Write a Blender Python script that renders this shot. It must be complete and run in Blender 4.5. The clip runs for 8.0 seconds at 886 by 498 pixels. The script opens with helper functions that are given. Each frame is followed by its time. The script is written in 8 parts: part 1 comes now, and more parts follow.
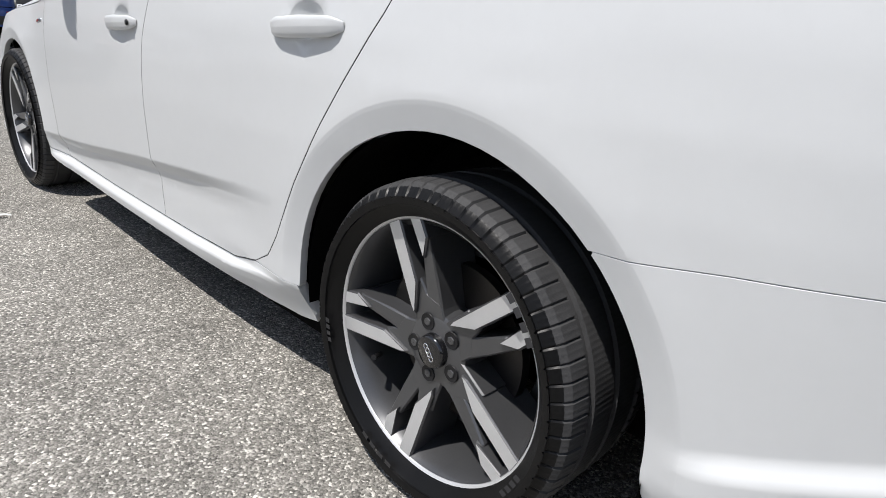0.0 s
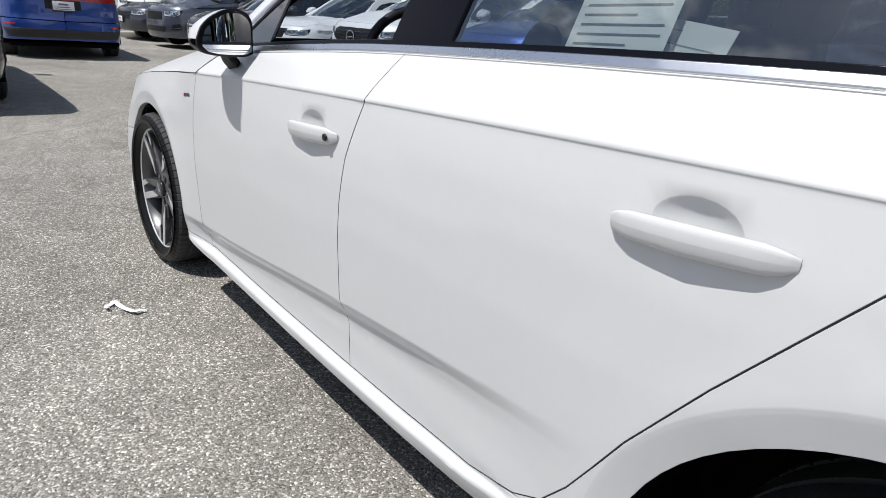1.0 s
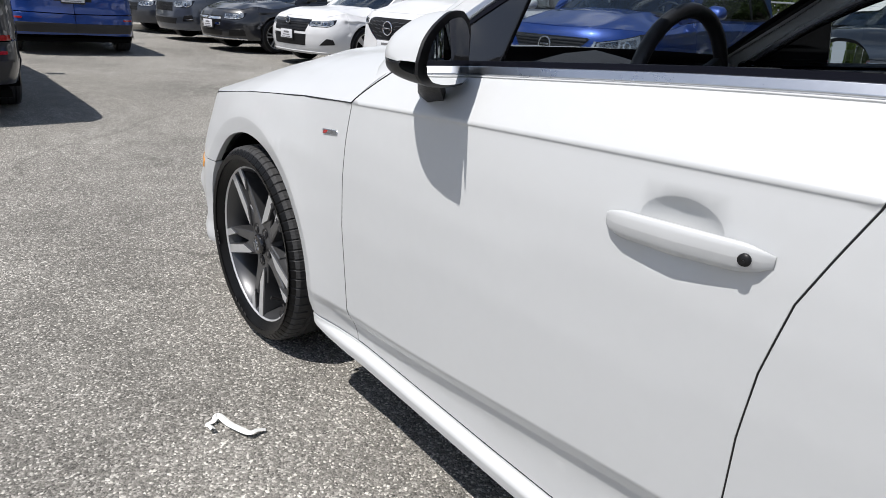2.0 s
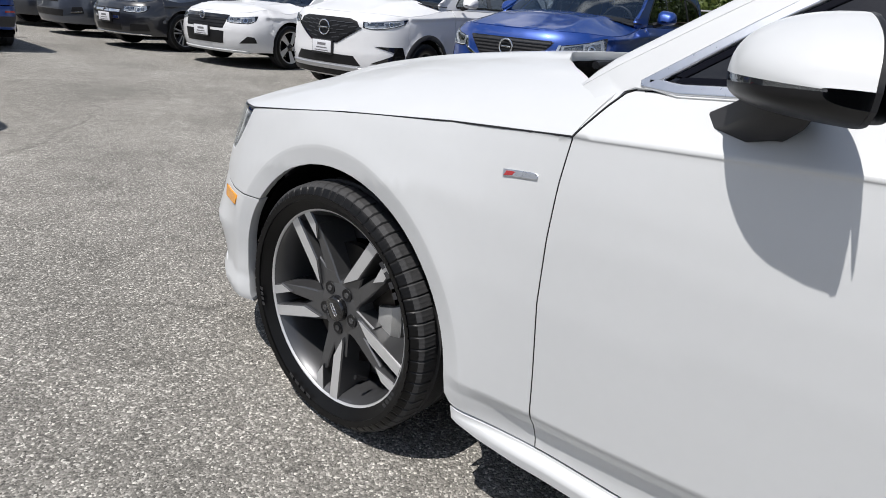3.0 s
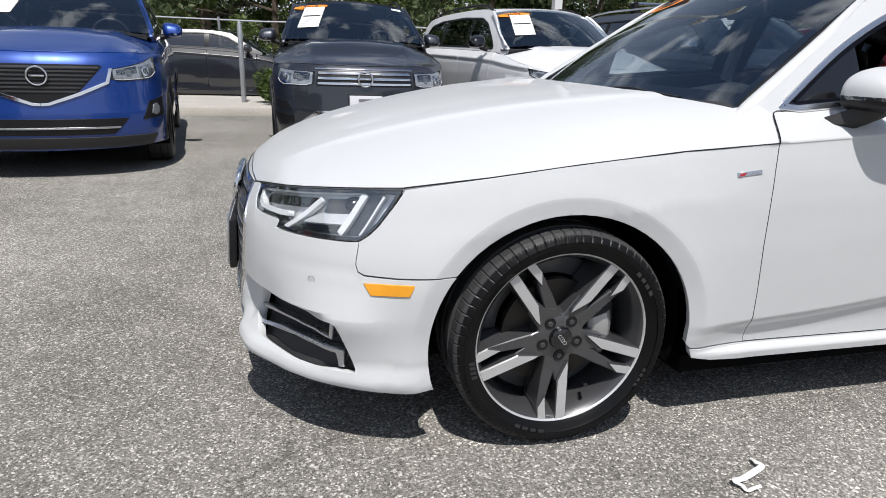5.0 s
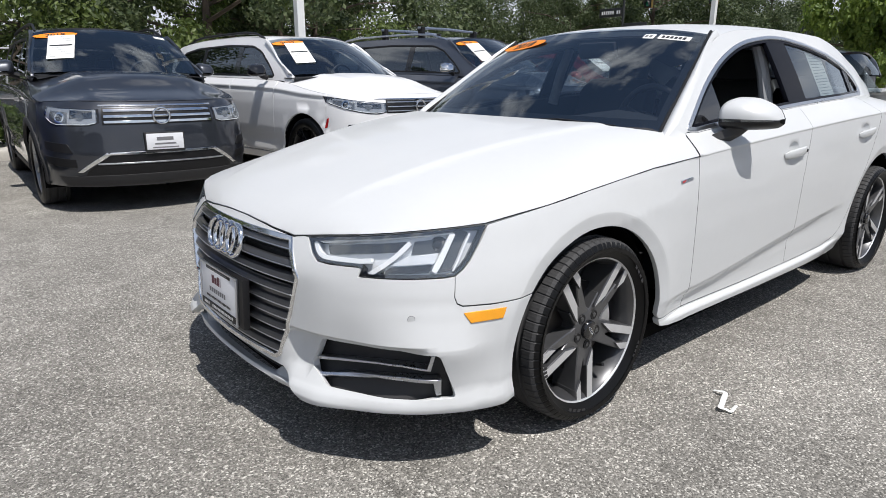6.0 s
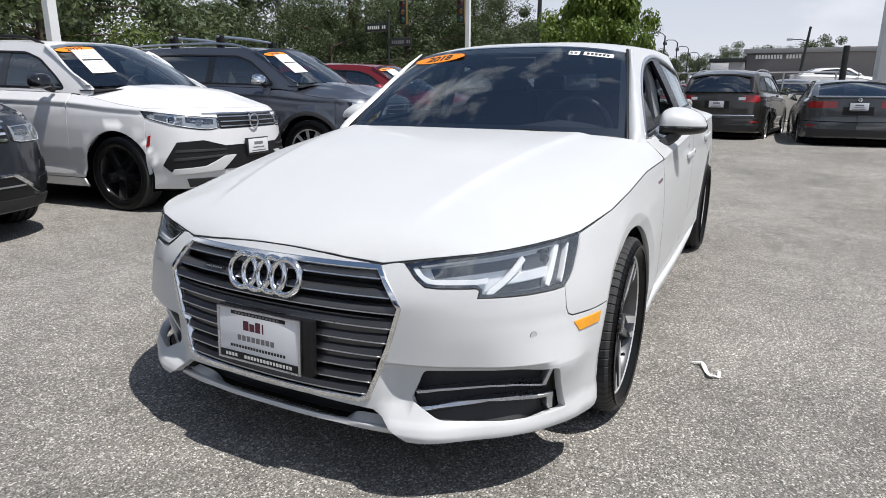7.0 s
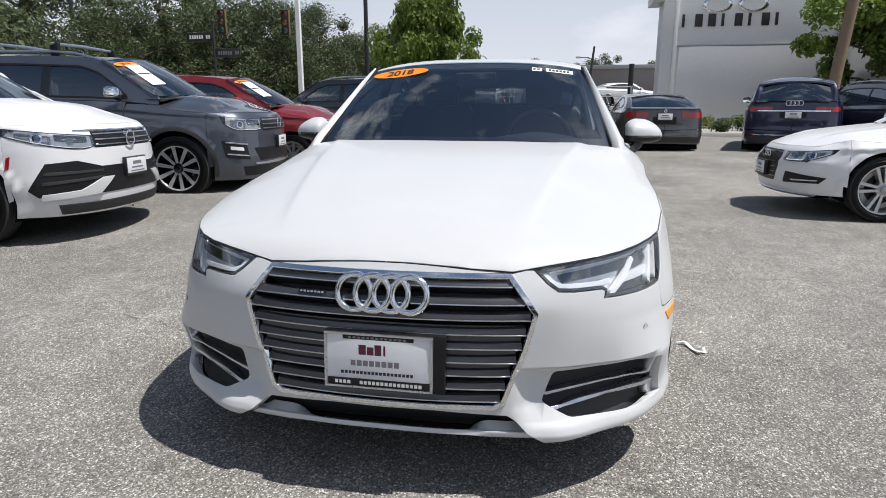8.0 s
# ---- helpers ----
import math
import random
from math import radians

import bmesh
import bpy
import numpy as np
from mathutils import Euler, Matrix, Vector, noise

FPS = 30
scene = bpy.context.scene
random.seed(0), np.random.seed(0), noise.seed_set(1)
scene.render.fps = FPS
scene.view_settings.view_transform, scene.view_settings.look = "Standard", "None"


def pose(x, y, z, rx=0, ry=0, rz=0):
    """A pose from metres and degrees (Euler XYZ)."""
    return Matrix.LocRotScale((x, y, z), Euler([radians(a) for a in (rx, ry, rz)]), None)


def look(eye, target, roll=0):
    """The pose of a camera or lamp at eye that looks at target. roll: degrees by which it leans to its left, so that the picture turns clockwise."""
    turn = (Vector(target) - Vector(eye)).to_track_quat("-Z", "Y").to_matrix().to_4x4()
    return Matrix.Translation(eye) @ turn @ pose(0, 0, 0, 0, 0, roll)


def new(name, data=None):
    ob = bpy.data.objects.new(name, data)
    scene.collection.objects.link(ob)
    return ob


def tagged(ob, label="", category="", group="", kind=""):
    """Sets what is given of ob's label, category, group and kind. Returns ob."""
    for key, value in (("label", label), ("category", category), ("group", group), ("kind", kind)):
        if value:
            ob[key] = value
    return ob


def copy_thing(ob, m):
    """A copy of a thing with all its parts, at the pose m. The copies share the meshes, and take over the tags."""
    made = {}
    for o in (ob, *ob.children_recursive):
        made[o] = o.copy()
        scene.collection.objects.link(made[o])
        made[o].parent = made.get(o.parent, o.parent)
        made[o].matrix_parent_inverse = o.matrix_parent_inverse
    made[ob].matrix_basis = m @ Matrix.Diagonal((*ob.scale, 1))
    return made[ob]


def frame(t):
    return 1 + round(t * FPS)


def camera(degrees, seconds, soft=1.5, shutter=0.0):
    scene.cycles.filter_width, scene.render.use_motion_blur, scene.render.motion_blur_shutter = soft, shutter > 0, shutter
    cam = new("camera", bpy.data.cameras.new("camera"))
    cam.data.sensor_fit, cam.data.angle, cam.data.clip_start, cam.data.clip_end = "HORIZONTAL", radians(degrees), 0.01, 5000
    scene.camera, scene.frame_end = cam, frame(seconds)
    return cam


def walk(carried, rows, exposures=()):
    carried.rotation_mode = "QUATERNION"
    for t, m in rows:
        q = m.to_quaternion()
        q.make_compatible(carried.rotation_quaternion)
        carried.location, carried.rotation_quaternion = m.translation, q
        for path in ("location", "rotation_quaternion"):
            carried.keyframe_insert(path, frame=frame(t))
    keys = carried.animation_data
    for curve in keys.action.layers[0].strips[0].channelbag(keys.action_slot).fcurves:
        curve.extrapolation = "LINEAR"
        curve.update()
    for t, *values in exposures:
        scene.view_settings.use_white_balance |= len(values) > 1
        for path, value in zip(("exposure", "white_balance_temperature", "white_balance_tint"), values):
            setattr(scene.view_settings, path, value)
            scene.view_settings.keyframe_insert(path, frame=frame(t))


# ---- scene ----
cam = camera(71.2, 8.0, soft=.9)
PATH = [
    (0, (-0.71, 1.632, 0.897), (0.582, 0.261, 0.224), 4.84),
    (0.5, (-0.383, 1.642, 1.095), (0.984, 0.353, 0.41), 4.67),
    (1, (0.036, 1.617, 1.103), (1.461, 0.394, 0.414), 4.70),
    (1.5, (0.525, 1.602, 1.099), (1.969, 0.409, 0.397), 4.73),
    (1.7, (0.725, 1.626, 1.101), (2.156, 0.428, 0.381), 4.30),
    (2.8, (1.567, 1.727, 1.043), (2.856, 0.366, 0.345), 5.49),
    (3, (1.725, 1.796, 1.039), (2.92, 0.353, 0.339), 5.57),
    (3.5, (2.148, 1.952, 1.021), (3.033, 0.296, 0.332), 5.48),
    (4, (2.544, 2.239, 1.046), (3.012, 0.411, 0.384), 4.60),
    (4.2, (2.724, 2.309, 1.054), (3.008, 0.438, 0.405), 4.06),
    (5.3, (3.86, 2.34, 1.114), (3.117, 0.573, 0.54), 1.16),
    (5.5, (4.047, 2.268, 1.14), (3.146, 0.573, 0.581), 0.83),
    (6, (4.489, 2.056, 1.156), (3.239, 0.588, 0.625), 0.28),
    (6.5, (4.771, 1.673, 1.155), (3.243, 0.486, 0.648), 0.17),
    (7, (5.043, 1.269, 1.154), (3.318, 0.386, 0.662), 0.27),
    (7.5, (5.195, 0.857, 1.158), (3.344, 0.265, 0.684), 0.19),
    (8, (5.363, 0.479, 1.158), (3.447, 0.128, 0.705), 0.09),
]
walk(cam, [(t, look(eye, target, roll)) for t, eye, target, roll in PATH], exposures=[(0, 0.56), (1.7, 0.45), (4.2, 0.38), (5.5, 0.45), (8, 0.48)])

# ---- world and sun ----
SUN_TO = Vector((.03, .42, .907)).normalized()
world = bpy.data.worlds.new("sky")
scene.world = world
world.use_nodes = True
wn = world.node_tree.nodes
sky = wn.new("ShaderNodeTexSky")
sky.sky_type = 'NISHITA'
sky.sun_disc = False
sky.sun_elevation = math.asin(SUN_TO.z)
sky.sun_rotation = math.atan2(SUN_TO.x, SUN_TO.y)
sky.air_density, sky.dust_density, sky.ozone_density = 1.0, .5, 1.0
wn["Background"].inputs["Strength"].default_value = .068
# thin scattered cloud over the whole sky
wc, wm, wnz, wr = (wn.new(k) for k in ("ShaderNodeTexCoord", "ShaderNodeMapping", "ShaderNodeTexNoise", "ShaderNodeMapRange"))
wm.inputs["Scale"].default_value = (1.6, 1.6, 3.6)
wnz.inputs["Scale"].default_value, wnz.inputs["Detail"].default_value, wnz.inputs["Roughness"].default_value = 2.5, 7.0, .55
wr.inputs[1].default_value, wr.inputs[2].default_value, wr.inputs[3].default_value, wr.inputs[4].default_value = .53, .65, .0, 1.0
wmix = wn.new("ShaderNodeMix")
wmix.data_type = 'RGBA'
wmix.inputs[7].default_value = (10.5, 10.7, 11.2, 1)
for a, b in ((wc.outputs["Generated"], wm.inputs[0]), (wm.outputs[0], wnz.inputs["Vector"]), (wnz.outputs[0], wr.inputs[0]), (wr.outputs[0], wmix.inputs[0]),
             (sky.outputs[0], wmix.inputs[6])):
    world.node_tree.links.new(a, b)
# summer haze: the sky pales all round towards the horizon
wsep, whz, wpw, whm = (wn.new(k) for k in ("ShaderNodeSeparateXYZ", "ShaderNodeMapRange", "ShaderNodeMath", "ShaderNodeMix"))
whz.inputs[1].default_value, whz.inputs[2].default_value, whz.inputs[3].default_value, whz.inputs[4].default_value = 0, .66, 1, 0
wpw.operation, wpw.inputs[1].default_value = 'POWER', 1.25
whm.data_type = 'RGBA'
whm.inputs[7].default_value = (7.9, 8.2, 9.2, 1)
for a, b in ((wc.outputs["Generated"], wsep.inputs[0]), (wsep.outputs[2], whz.inputs[0]), (whz.outputs[0], wpw.inputs[0]), (wpw.outputs[0], whm.inputs[0]),
             (wmix.outputs[2], whm.inputs[6]), (whm.outputs[2], wn["Background"].inputs["Color"])):
    world.node_tree.links.new(a, b)
sun = new("sun", bpy.data.lights.new("sun", "SUN"))
sun.data.energy, sun.data.angle, sun.data.color = 3.7, radians(.53), (1, .962, .925)
sun.matrix_world = look(SUN_TO * 50, (0, 0, 0))

# ---- materials ----
def material(name, color, rough=.5, metal=0.0, coat=0.0, spec=.5, vary=0.0, scale=6.0, bump=0.0, bump_scale=200.0, trans=0.0, emit=None):
    """A principled surface whose colour and roughness vary at two scales."""
    m = bpy.data.materials.new(name)
    m.use_nodes = True
    n, l = m.node_tree.nodes, m.node_tree.links
    b = n["Principled BSDF"]
    b.inputs["Base Color"].default_value = (*color, 1)
    b.inputs["Roughness"].default_value, b.inputs["Metallic"].default_value = rough, metal
    b.inputs["Coat Weight"].default_value, b.inputs["Coat Roughness"].default_value = coat, .03
    b.inputs["Specular IOR Level"].default_value, b.inputs["Transmission Weight"].default_value = spec, trans
    if emit:
        b.inputs["Emission Color"].default_value, b.inputs["Emission Strength"].default_value = (*color, 1), emit
    tc = n.new("ShaderNodeTexCoord")
    if vary:
        a, c = n.new("ShaderNodeTexNoise"), n.new("ShaderNodeTexNoise")
        a.inputs["Scale"].default_value, c.inputs["Scale"].default_value = scale, scale * 14
        a.inputs["Detail"].default_value = c.inputs["Detail"].default_value = 4
        add = n.new("ShaderNodeMath")
        add.operation = 'ADD'
        for tex, k in ((a, 0), (c, 1)):
            l.new(tc.outputs["Object"], tex.inputs["Vector"])
            l.new(tex.outputs[0], add.inputs[k])
        mr = n.new("ShaderNodeMapRange")
        mr.inputs[1].default_value, mr.inputs[2].default_value = .6, 1.4
        mr.inputs[3].default_value, mr.inputs[4].default_value = 1 - vary, 1 + vary
        l.new(add.outputs[0], mr.inputs[0])
        mix = n.new("ShaderNodeVectorMath")
        mix.operation = 'SCALE'
        mix.inputs[0].default_value = color
        l.new(mr.outputs[0], mix.inputs["Scale"])
        l.new(mix.outputs[0], b.inputs["Base Color"])
        rr = n.new("ShaderNodeMath")
        rr.operation, rr.use_clamp = 'MULTIPLY', True
        rr.inputs[1].default_value = rough
        l.new(mr.outputs[0], rr.inputs[0])
        l.new(rr.outputs[0], b.inputs["Roughness"])
    if bump:
        t2, bp = n.new("ShaderNodeTexNoise"), n.new("ShaderNodeBump")
        t2.inputs["Scale"].default_value, t2.inputs["Detail"].default_value = bump_scale, 3
        l.new(tc.outputs["Object"], t2.inputs["Vector"])
        bp.inputs["Strength"].default_value, bp.inputs["Distance"].default_value = bump, .002
        l.new(t2.outputs[0], bp.inputs["Height"])
        l.new(bp.outputs[0], b.inputs["Normal"])
    return m


def glass_material(name, tint, gloss=1.0, rough=.0):
    """A thin pane: tinted clear light through it, and mirror gloss that grows towards grazing."""
    m = bpy.data.materials.new(name)
    m.use_nodes = True
    n, l = m.node_tree.nodes, m.node_tree.links
    n.clear()
    out, mix, tr, gl, fr = (n.new(k) for k in ("ShaderNodeOutputMaterial", "ShaderNodeMixShader", "ShaderNodeBsdfTransparent",
                                               "ShaderNodeBsdfGlossy", "ShaderNodeLayerWeight"))
    tr.inputs[0].default_value = (*tint, 1)
    gl.inputs["Roughness"].default_value = rough
    gl.inputs[0].default_value = (gloss * .90, gloss * .96, gloss, 1)
    pw, ad = n.new("ShaderNodeMath"), n.new("ShaderNodeMath")
    fr.inputs["Blend"].default_value = .5
    pw.operation, pw.inputs[1].default_value = 'POWER', 5.0
    ad.operation, ad.inputs[1].default_value, ad.inputs[2].default_value = 'MULTIPLY_ADD', .82, .17
    l.new(fr.outputs["Facing"], pw.inputs[0])
    l.new(pw.outputs[0], ad.inputs[0])
    l.new(ad.outputs[0], mix.inputs[0])
    l.new(tr.outputs[0], mix.inputs[1])
    l.new(gl.outputs[0], mix.inputs[2])
    l.new(mix.outputs[0], out.inputs[0])
    return m


def asphalt_material():
    m = bpy.data.materials.new("asphalt")
    m.use_nodes = True
    n, l = m.node_tree.nodes, m.node_tree.links
    b = n["Principled BSDF"]
    tc = n.new("ShaderNodeTexCoord")

    def tex(kind, scale, **kw):
        t = n.new(kind)
        t.inputs["Scale"].default_value = scale
        for k, v in kw.items():
            t.inputs[k].default_value = v
        l.new(tc.outputs["Object"], t.inputs["Vector"])
        return t

    stones = tex("ShaderNodeTexVoronoi", 178.0)
    small = tex("ShaderNodeTexVoronoi", 330.0)
    big = tex("ShaderNodeTexNoise", .55, Detail=6.0, Roughness=.6)
    mid = tex("ShaderNodeTexNoise", 5.0, Detail=5.0)
    sep = n.new("ShaderNodeSeparateColor")
    l.new(stones.outputs["Color"], sep.inputs[0])
    sep2 = n.new("ShaderNodeSeparateColor")
    l.new(small.outputs["Color"], sep2.inputs[0])
    r1 = n.new("ShaderNodeValToRGB")
    r1.color_ramp.elements[0].color, r1.color_ramp.elements[0].position = (.034, .033, .030, 1), 0
    r1.color_ramp.elements[1].color, r1.color_ramp.elements[1].position = (.87, .84, .77, 1), 1
    for pos, c in ((.30, (.127, .121, .109, 1)), (.70, (.229, .218, .198, 1)), (.90, (.468, .448, .410, 1))):
        e = r1.color_ramp.elements.new(pos)
        e.color = c
    l.new(sep.outputs[0], r1.inputs[0])
    r2 = n.new("ShaderNodeValToRGB")
    r2.color_ramp.elements[0].color = (.085, .082, .077, 1)
    r2.color_ramp.elements[1].color = (.405, .39, .352, 1)
    l.new(sep2.outputs[1], r2.inputs[0])
    mx = n.new("ShaderNodeMix")
    mx.data_type = 'RGBA'
    mx.inputs[0].default_value = .36
    l.new(r1.outputs[0], mx.inputs[6])
    l.new(r2.outputs[0], mx.inputs[7])
    # worn and stained stretches
    mr = n.new("ShaderNodeMapRange")
    mr.inputs[1].default_value, mr.inputs[2].default_value, mr.inputs[3].default_value, mr.inputs[4].default_value = .3, .7, .78, 1.25
    l.new(big.outputs[0], mr.inputs[0])
    mr2 = n.new("ShaderNodeMapRange")
    mr2.inputs[1].default_value, mr2.inputs[2].default_value, mr2.inputs[3].default_value, mr2.inputs[4].default_value = .3, .7, .88, 1.12
    l.new(mid.outputs[0], mr2.inputs[0])
    mm = n.new("ShaderNodeMath")
    mm.operation = 'MULTIPLY'
    l.new(mr.outputs[0], mm.inputs[0])
    l.new(mr2.outputs[0], mm.inputs[1])
    sc = n.new("ShaderNodeVectorMath")
    sc.operation = 'SCALE'
    # fine cracks that wander through the surface
    warp = tex("ShaderNodeTexNoise", 1.1, Detail=5.0)
    wv = n.new("ShaderNodeMix")
    wv.data_type = 'RGBA'
    wv.inputs[0].default_value = .35
    l.new(tc.outputs["Object"], wv.inputs[6])
    l.new(warp.outputs[1], wv.inputs[7])
    cr = n.new("ShaderNodeTexVoronoi")
    cr.feature = 'DISTANCE_TO_EDGE'
    cr.inputs["Scale"].default_value = .30
    l.new(wv.outputs[2], cr.inputs["Vector"])
    cm = n.new("ShaderNodeMapRange")
    cm.inputs[1].default_value, cm.inputs[2].default_value, cm.inputs[3].default_value, cm.inputs[4].default_value = .0006, .0022, .75, 1.0
    l.new(cr.outputs[0], cm.inputs[0])
    m3 = n.new("ShaderNodeMath")
    m3.operation = 'MULTIPLY'
    l.new(mm.outputs[0], m3.inputs[0])
    l.new(cm.outputs[0], m3.inputs[1])
    l.new(mx.outputs[2], sc.inputs[0])
    l.new(m3.outputs[0], sc.inputs["Scale"])
    l.new(sc.outputs[0], b.inputs["Base Color"])
    b.inputs["Roughness"].default_value, b.inputs["Specular IOR Level"].default_value = .88, .13
    bp = n.new("ShaderNodeBump")
    bp.inputs["Strength"].default_value, bp.inputs["Distance"].default_value = .8, .0035
    l.new(stones.outputs["Distance"], bp.inputs["Height"])
    bp.invert = True
    l.new(bp.outputs[0], b.inputs["Normal"])
    return m


def leaf_material(name, a, b_):
    m = bpy.data.materials.new(name)
    m.use_nodes = True
    n, l = m.node_tree.nodes, m.node_tree.links
    b = n["Principled BSDF"]
    g = n.new("ShaderNodeNewGeometry")
    r = n.new("ShaderNodeValToRGB")
    r.color_ramp.elements[0].color, r.color_ramp.elements[1].color = (*a, 1), (*b_, 1)
    l.new(g.outputs["Random Per Island"], r.inputs[0])
    l.new(r.outputs[0], b.inputs["Base Color"])
    b.inputs["Roughness"].default_value = .55
    b.inputs["Subsurface Weight"].default_value = 0
    tl, mix = n.new("ShaderNodeBsdfTranslucent"), n.new("ShaderNodeMixShader")
    l.new(r.outputs[0], tl.inputs[0])
    mix.inputs[0].default_value = .35
    out = n["Material Output"]
    l.new(b.outputs[0], mix.inputs[1])
    l.new(tl.outputs[0], mix.inputs[2])
    l.new(mix.outputs[0], out.inputs[0])
    return m


WHITE = material("white_paint", (.556, .568, .573), .40, coat=.35, vary=.012, scale=3)
PAINT = {
    "white": material("clean_white_paint", (.70, .705, .715), .38, coat=.5, vary=.012, scale=3),
    "grey": material("dark_grey_metallic_paint", (.034, .038, .048), .34, metal=.55, coat=1.0, vary=.08, scale=900),
    "slate": material("slate_blue_grey_metallic_paint", (.072, .082, .105), .34, metal=.55, coat=1.0, vary=.08, scale=900),
    "blue": material("bright_blue_metallic_paint", (0.0074, 0.0465, 0.2480), .36, metal=.4, coat=1.0, vary=.08, scale=900),
    "navy": material("dark_blue_metallic_paint", (0.0077, 0.0094, 0.0413), .36, metal=.4, coat=1.0, vary=.08, scale=900),
    "red": material("dark_red_metallic_paint", (.22, .014, .018), .36, metal=.35, coat=1.0, vary=.08, scale=900),
    "black": material("black_paint", (.012, .013, .017), .30, coat=1.0, vary=.05, scale=4),
    "bronze": material("brown_grey_metallic_paint", (.040, .036, .033), .36, metal=.5, coat=1.0, vary=.08, scale=900),
    "silver": material("silver_grey_metallic_paint", (0.0672, 0.0714, 0.0756), .36, metal=.6, coat=1.0, vary=.08, scale=900),
}
BLACK = material("black_plastic", (.010, .010, .011), .42, spec=.3, vary=.12, scale=12)
GLOSSBLACK = material("gloss_black_plastic", (.008, .008, .009), .12, coat=.6, vary=.05, scale=5)
TREAD = material("dusty_tyre_tread", (.042, .042, .043), .62, spec=.25, vary=.3, scale=20, bump=.15, bump_scale=400)
FILM = material("black_pillar_film", (.006, .0065, .010), .20, spec=.05, vary=.05, scale=8)
TRIMBLACK = material("textured_black_trim", (.022, .022, .024), .6, vary=.12, scale=20, bump=.25, bump_scale=900)
LINER = material("wheel_arch_liner_felt", (.005, .005, .005), .95, spec=.03, vary=.25, scale=30, bump=.4, bump_scale=400)
RUBBER = material("tyre_rubber", (.0045, .0045, .0048), .38, spec=.2, vary=.22, scale=14, bump=.10, bump_scale=300)
CHROME = material("bright_chrome", (.78, .79, .80), .10, metal=1, vary=.03, scale=9)
SATIN = material("satin_aluminium_trim", (.60, .62, .66), .28, metal=1, vary=.04, scale=9)
MACHINED = material("machined_alloy", (.60, .605, .61), .36, metal=.5, vary=.05, scale=40)
ALLOY = material("dark_grey_alloy_paint", (.080, .081, .085), .36, metal=.5, coat=.5, vary=.06, scale=20)
ALLOY_S = material("silver_alloy_paint", (.40, .41, .42), .3, metal=.7, coat=.5, vary=.05, scale=20)
SLATS = material("grille_slat_grey", (.078, .079, .084), .34, metal=.6, coat=.3, vary=.06, scale=20)
STEEL = material("brake_disc_steel", (.055, .052, .050), .38, metal=1, vary=.12, scale=18)
CAST = material("cast_iron_caliper", (.42, .42, .41), .5, metal=.6, vary=.12, scale=25)
GLASS = glass_material("windscreen_glass", (.68, .74, .78))
TINT = glass_material("tinted_window_glass", (.50, .55, .56))
DARKGLASS = glass_material("dark_privacy_glass", (.075, .08, .085))
CLEAR = glass_material("clear_lamp_lens", (.93, .94, .95), .9)
MIRROR = material("mirror_glass", (.85, .86, .87), .01, metal=1)
AMBER = material("amber_reflector", (.80, .33, .012), .25, coat=.6, vary=.06, scale=60)
REDLENS = material("red_lamp_lens", (.34, .010, .012), .15, coat=.8, vary=.12, scale=30)
LAMP = material("lamp_reflector", (.84, .86, .88), .22, metal=.35, vary=.08, scale=25)
LAMPD = material("dark_lamp_inner", (.10, .105, .11), .25, metal=.5, vary=.1, scale=25)
LAMPG = material("grey_lamp_bowl", (.40, .415, .43), .2, metal=.6, vary=.15, scale=25)
LAMPW = material("white_light_guide", (.82, .84, .86), .3, coat=.5, vary=.03, scale=30)
PLATE = material("white_plate_enamel", (.74, .75, .78), .4, coat=.3, vary=.03, scale=14)
INK = material("black_print", (.02, .02, .022), .5)
INKRED = material("dark_red_print", (.10, .012, .03), .5)
INKGREY = material("grey_print", (.18, .18, .19), .5)
PAPER = material("white_paper", (.78, .79, .77), .7, vary=.03, scale=10)
ORANGE = material("orange_decal", (.86, .25, .012), .45, vary=.04, scale=8)
CABIN = material("black_cabin_trim", (.026, .0265, .029), .65, vary=.12, scale=16, bump=.3, bump_scale=700)
LEATHER = material("black_leather", (.024, .024, .027), .45, vary=.15, scale=14, bump=.3, bump_scale=260)
HEADLINER = material("light_grey_headliner", (.34, .35, .36), .85, vary=.05, scale=20)
ASPHALT = asphalt_material()
CONCRETE = material("kerb_concrete", (.42, .40, .36), .85, vary=.16, scale=2.2, bump=.5, bump_scale=90)
GALV = material("galvanised_steel", (.42, .43, .44), .45, metal=.7, vary=.12, scale=8)
POLEWHITE = material("white_painted_pole", (.72, .73, .72), .5, vary=.05, scale=3)
WALLWHITE = material("white_rendered_wall", (.64, .645, .65), .7, vary=.05, scale=.6, bump=.2, bump_scale=40)
WALLDARK = material("dark_grey_cladding", (.135, .128, .13), .75, vary=.12, scale=.7)
WALLGREY = material("grey_rendered_wall", (.30, .30, .30), .8, vary=.08, scale=.6)
WOOD = material("weathered_pole_wood", (.20, .145, .10), .85, vary=.2, scale=5, bump=.5, bump_scale=60)
BARK = material("tree_bark", (.085, .065, .048), .9, vary=.25, scale=6, bump=.6, bump_scale=40)
SIGNBLACK = material("black_sign_enamel", (.018, .02, .02), .45, vary=.06, scale=5)
SIGNWHITE = material("white_sign_print", (.75, .75, .73), .5, vary=.03, scale=9)
YELLOW = material("yellow_signal_housing", (.13, .085, .014), .5, vary=.1, scale=6)
LENS_RED = material("signal_lens_red", (.22, .01, .01), .3, coat=.5, vary=.1, scale=40)
LENS_AMB = material("signal_lens_amber", (.40, .16, .01), .3, coat=.5, vary=.1, scale=40)
LENS_GRN = material("signal_lens_green", (.01, .16, .10), .3, coat=.5, vary=.1, scale=40)
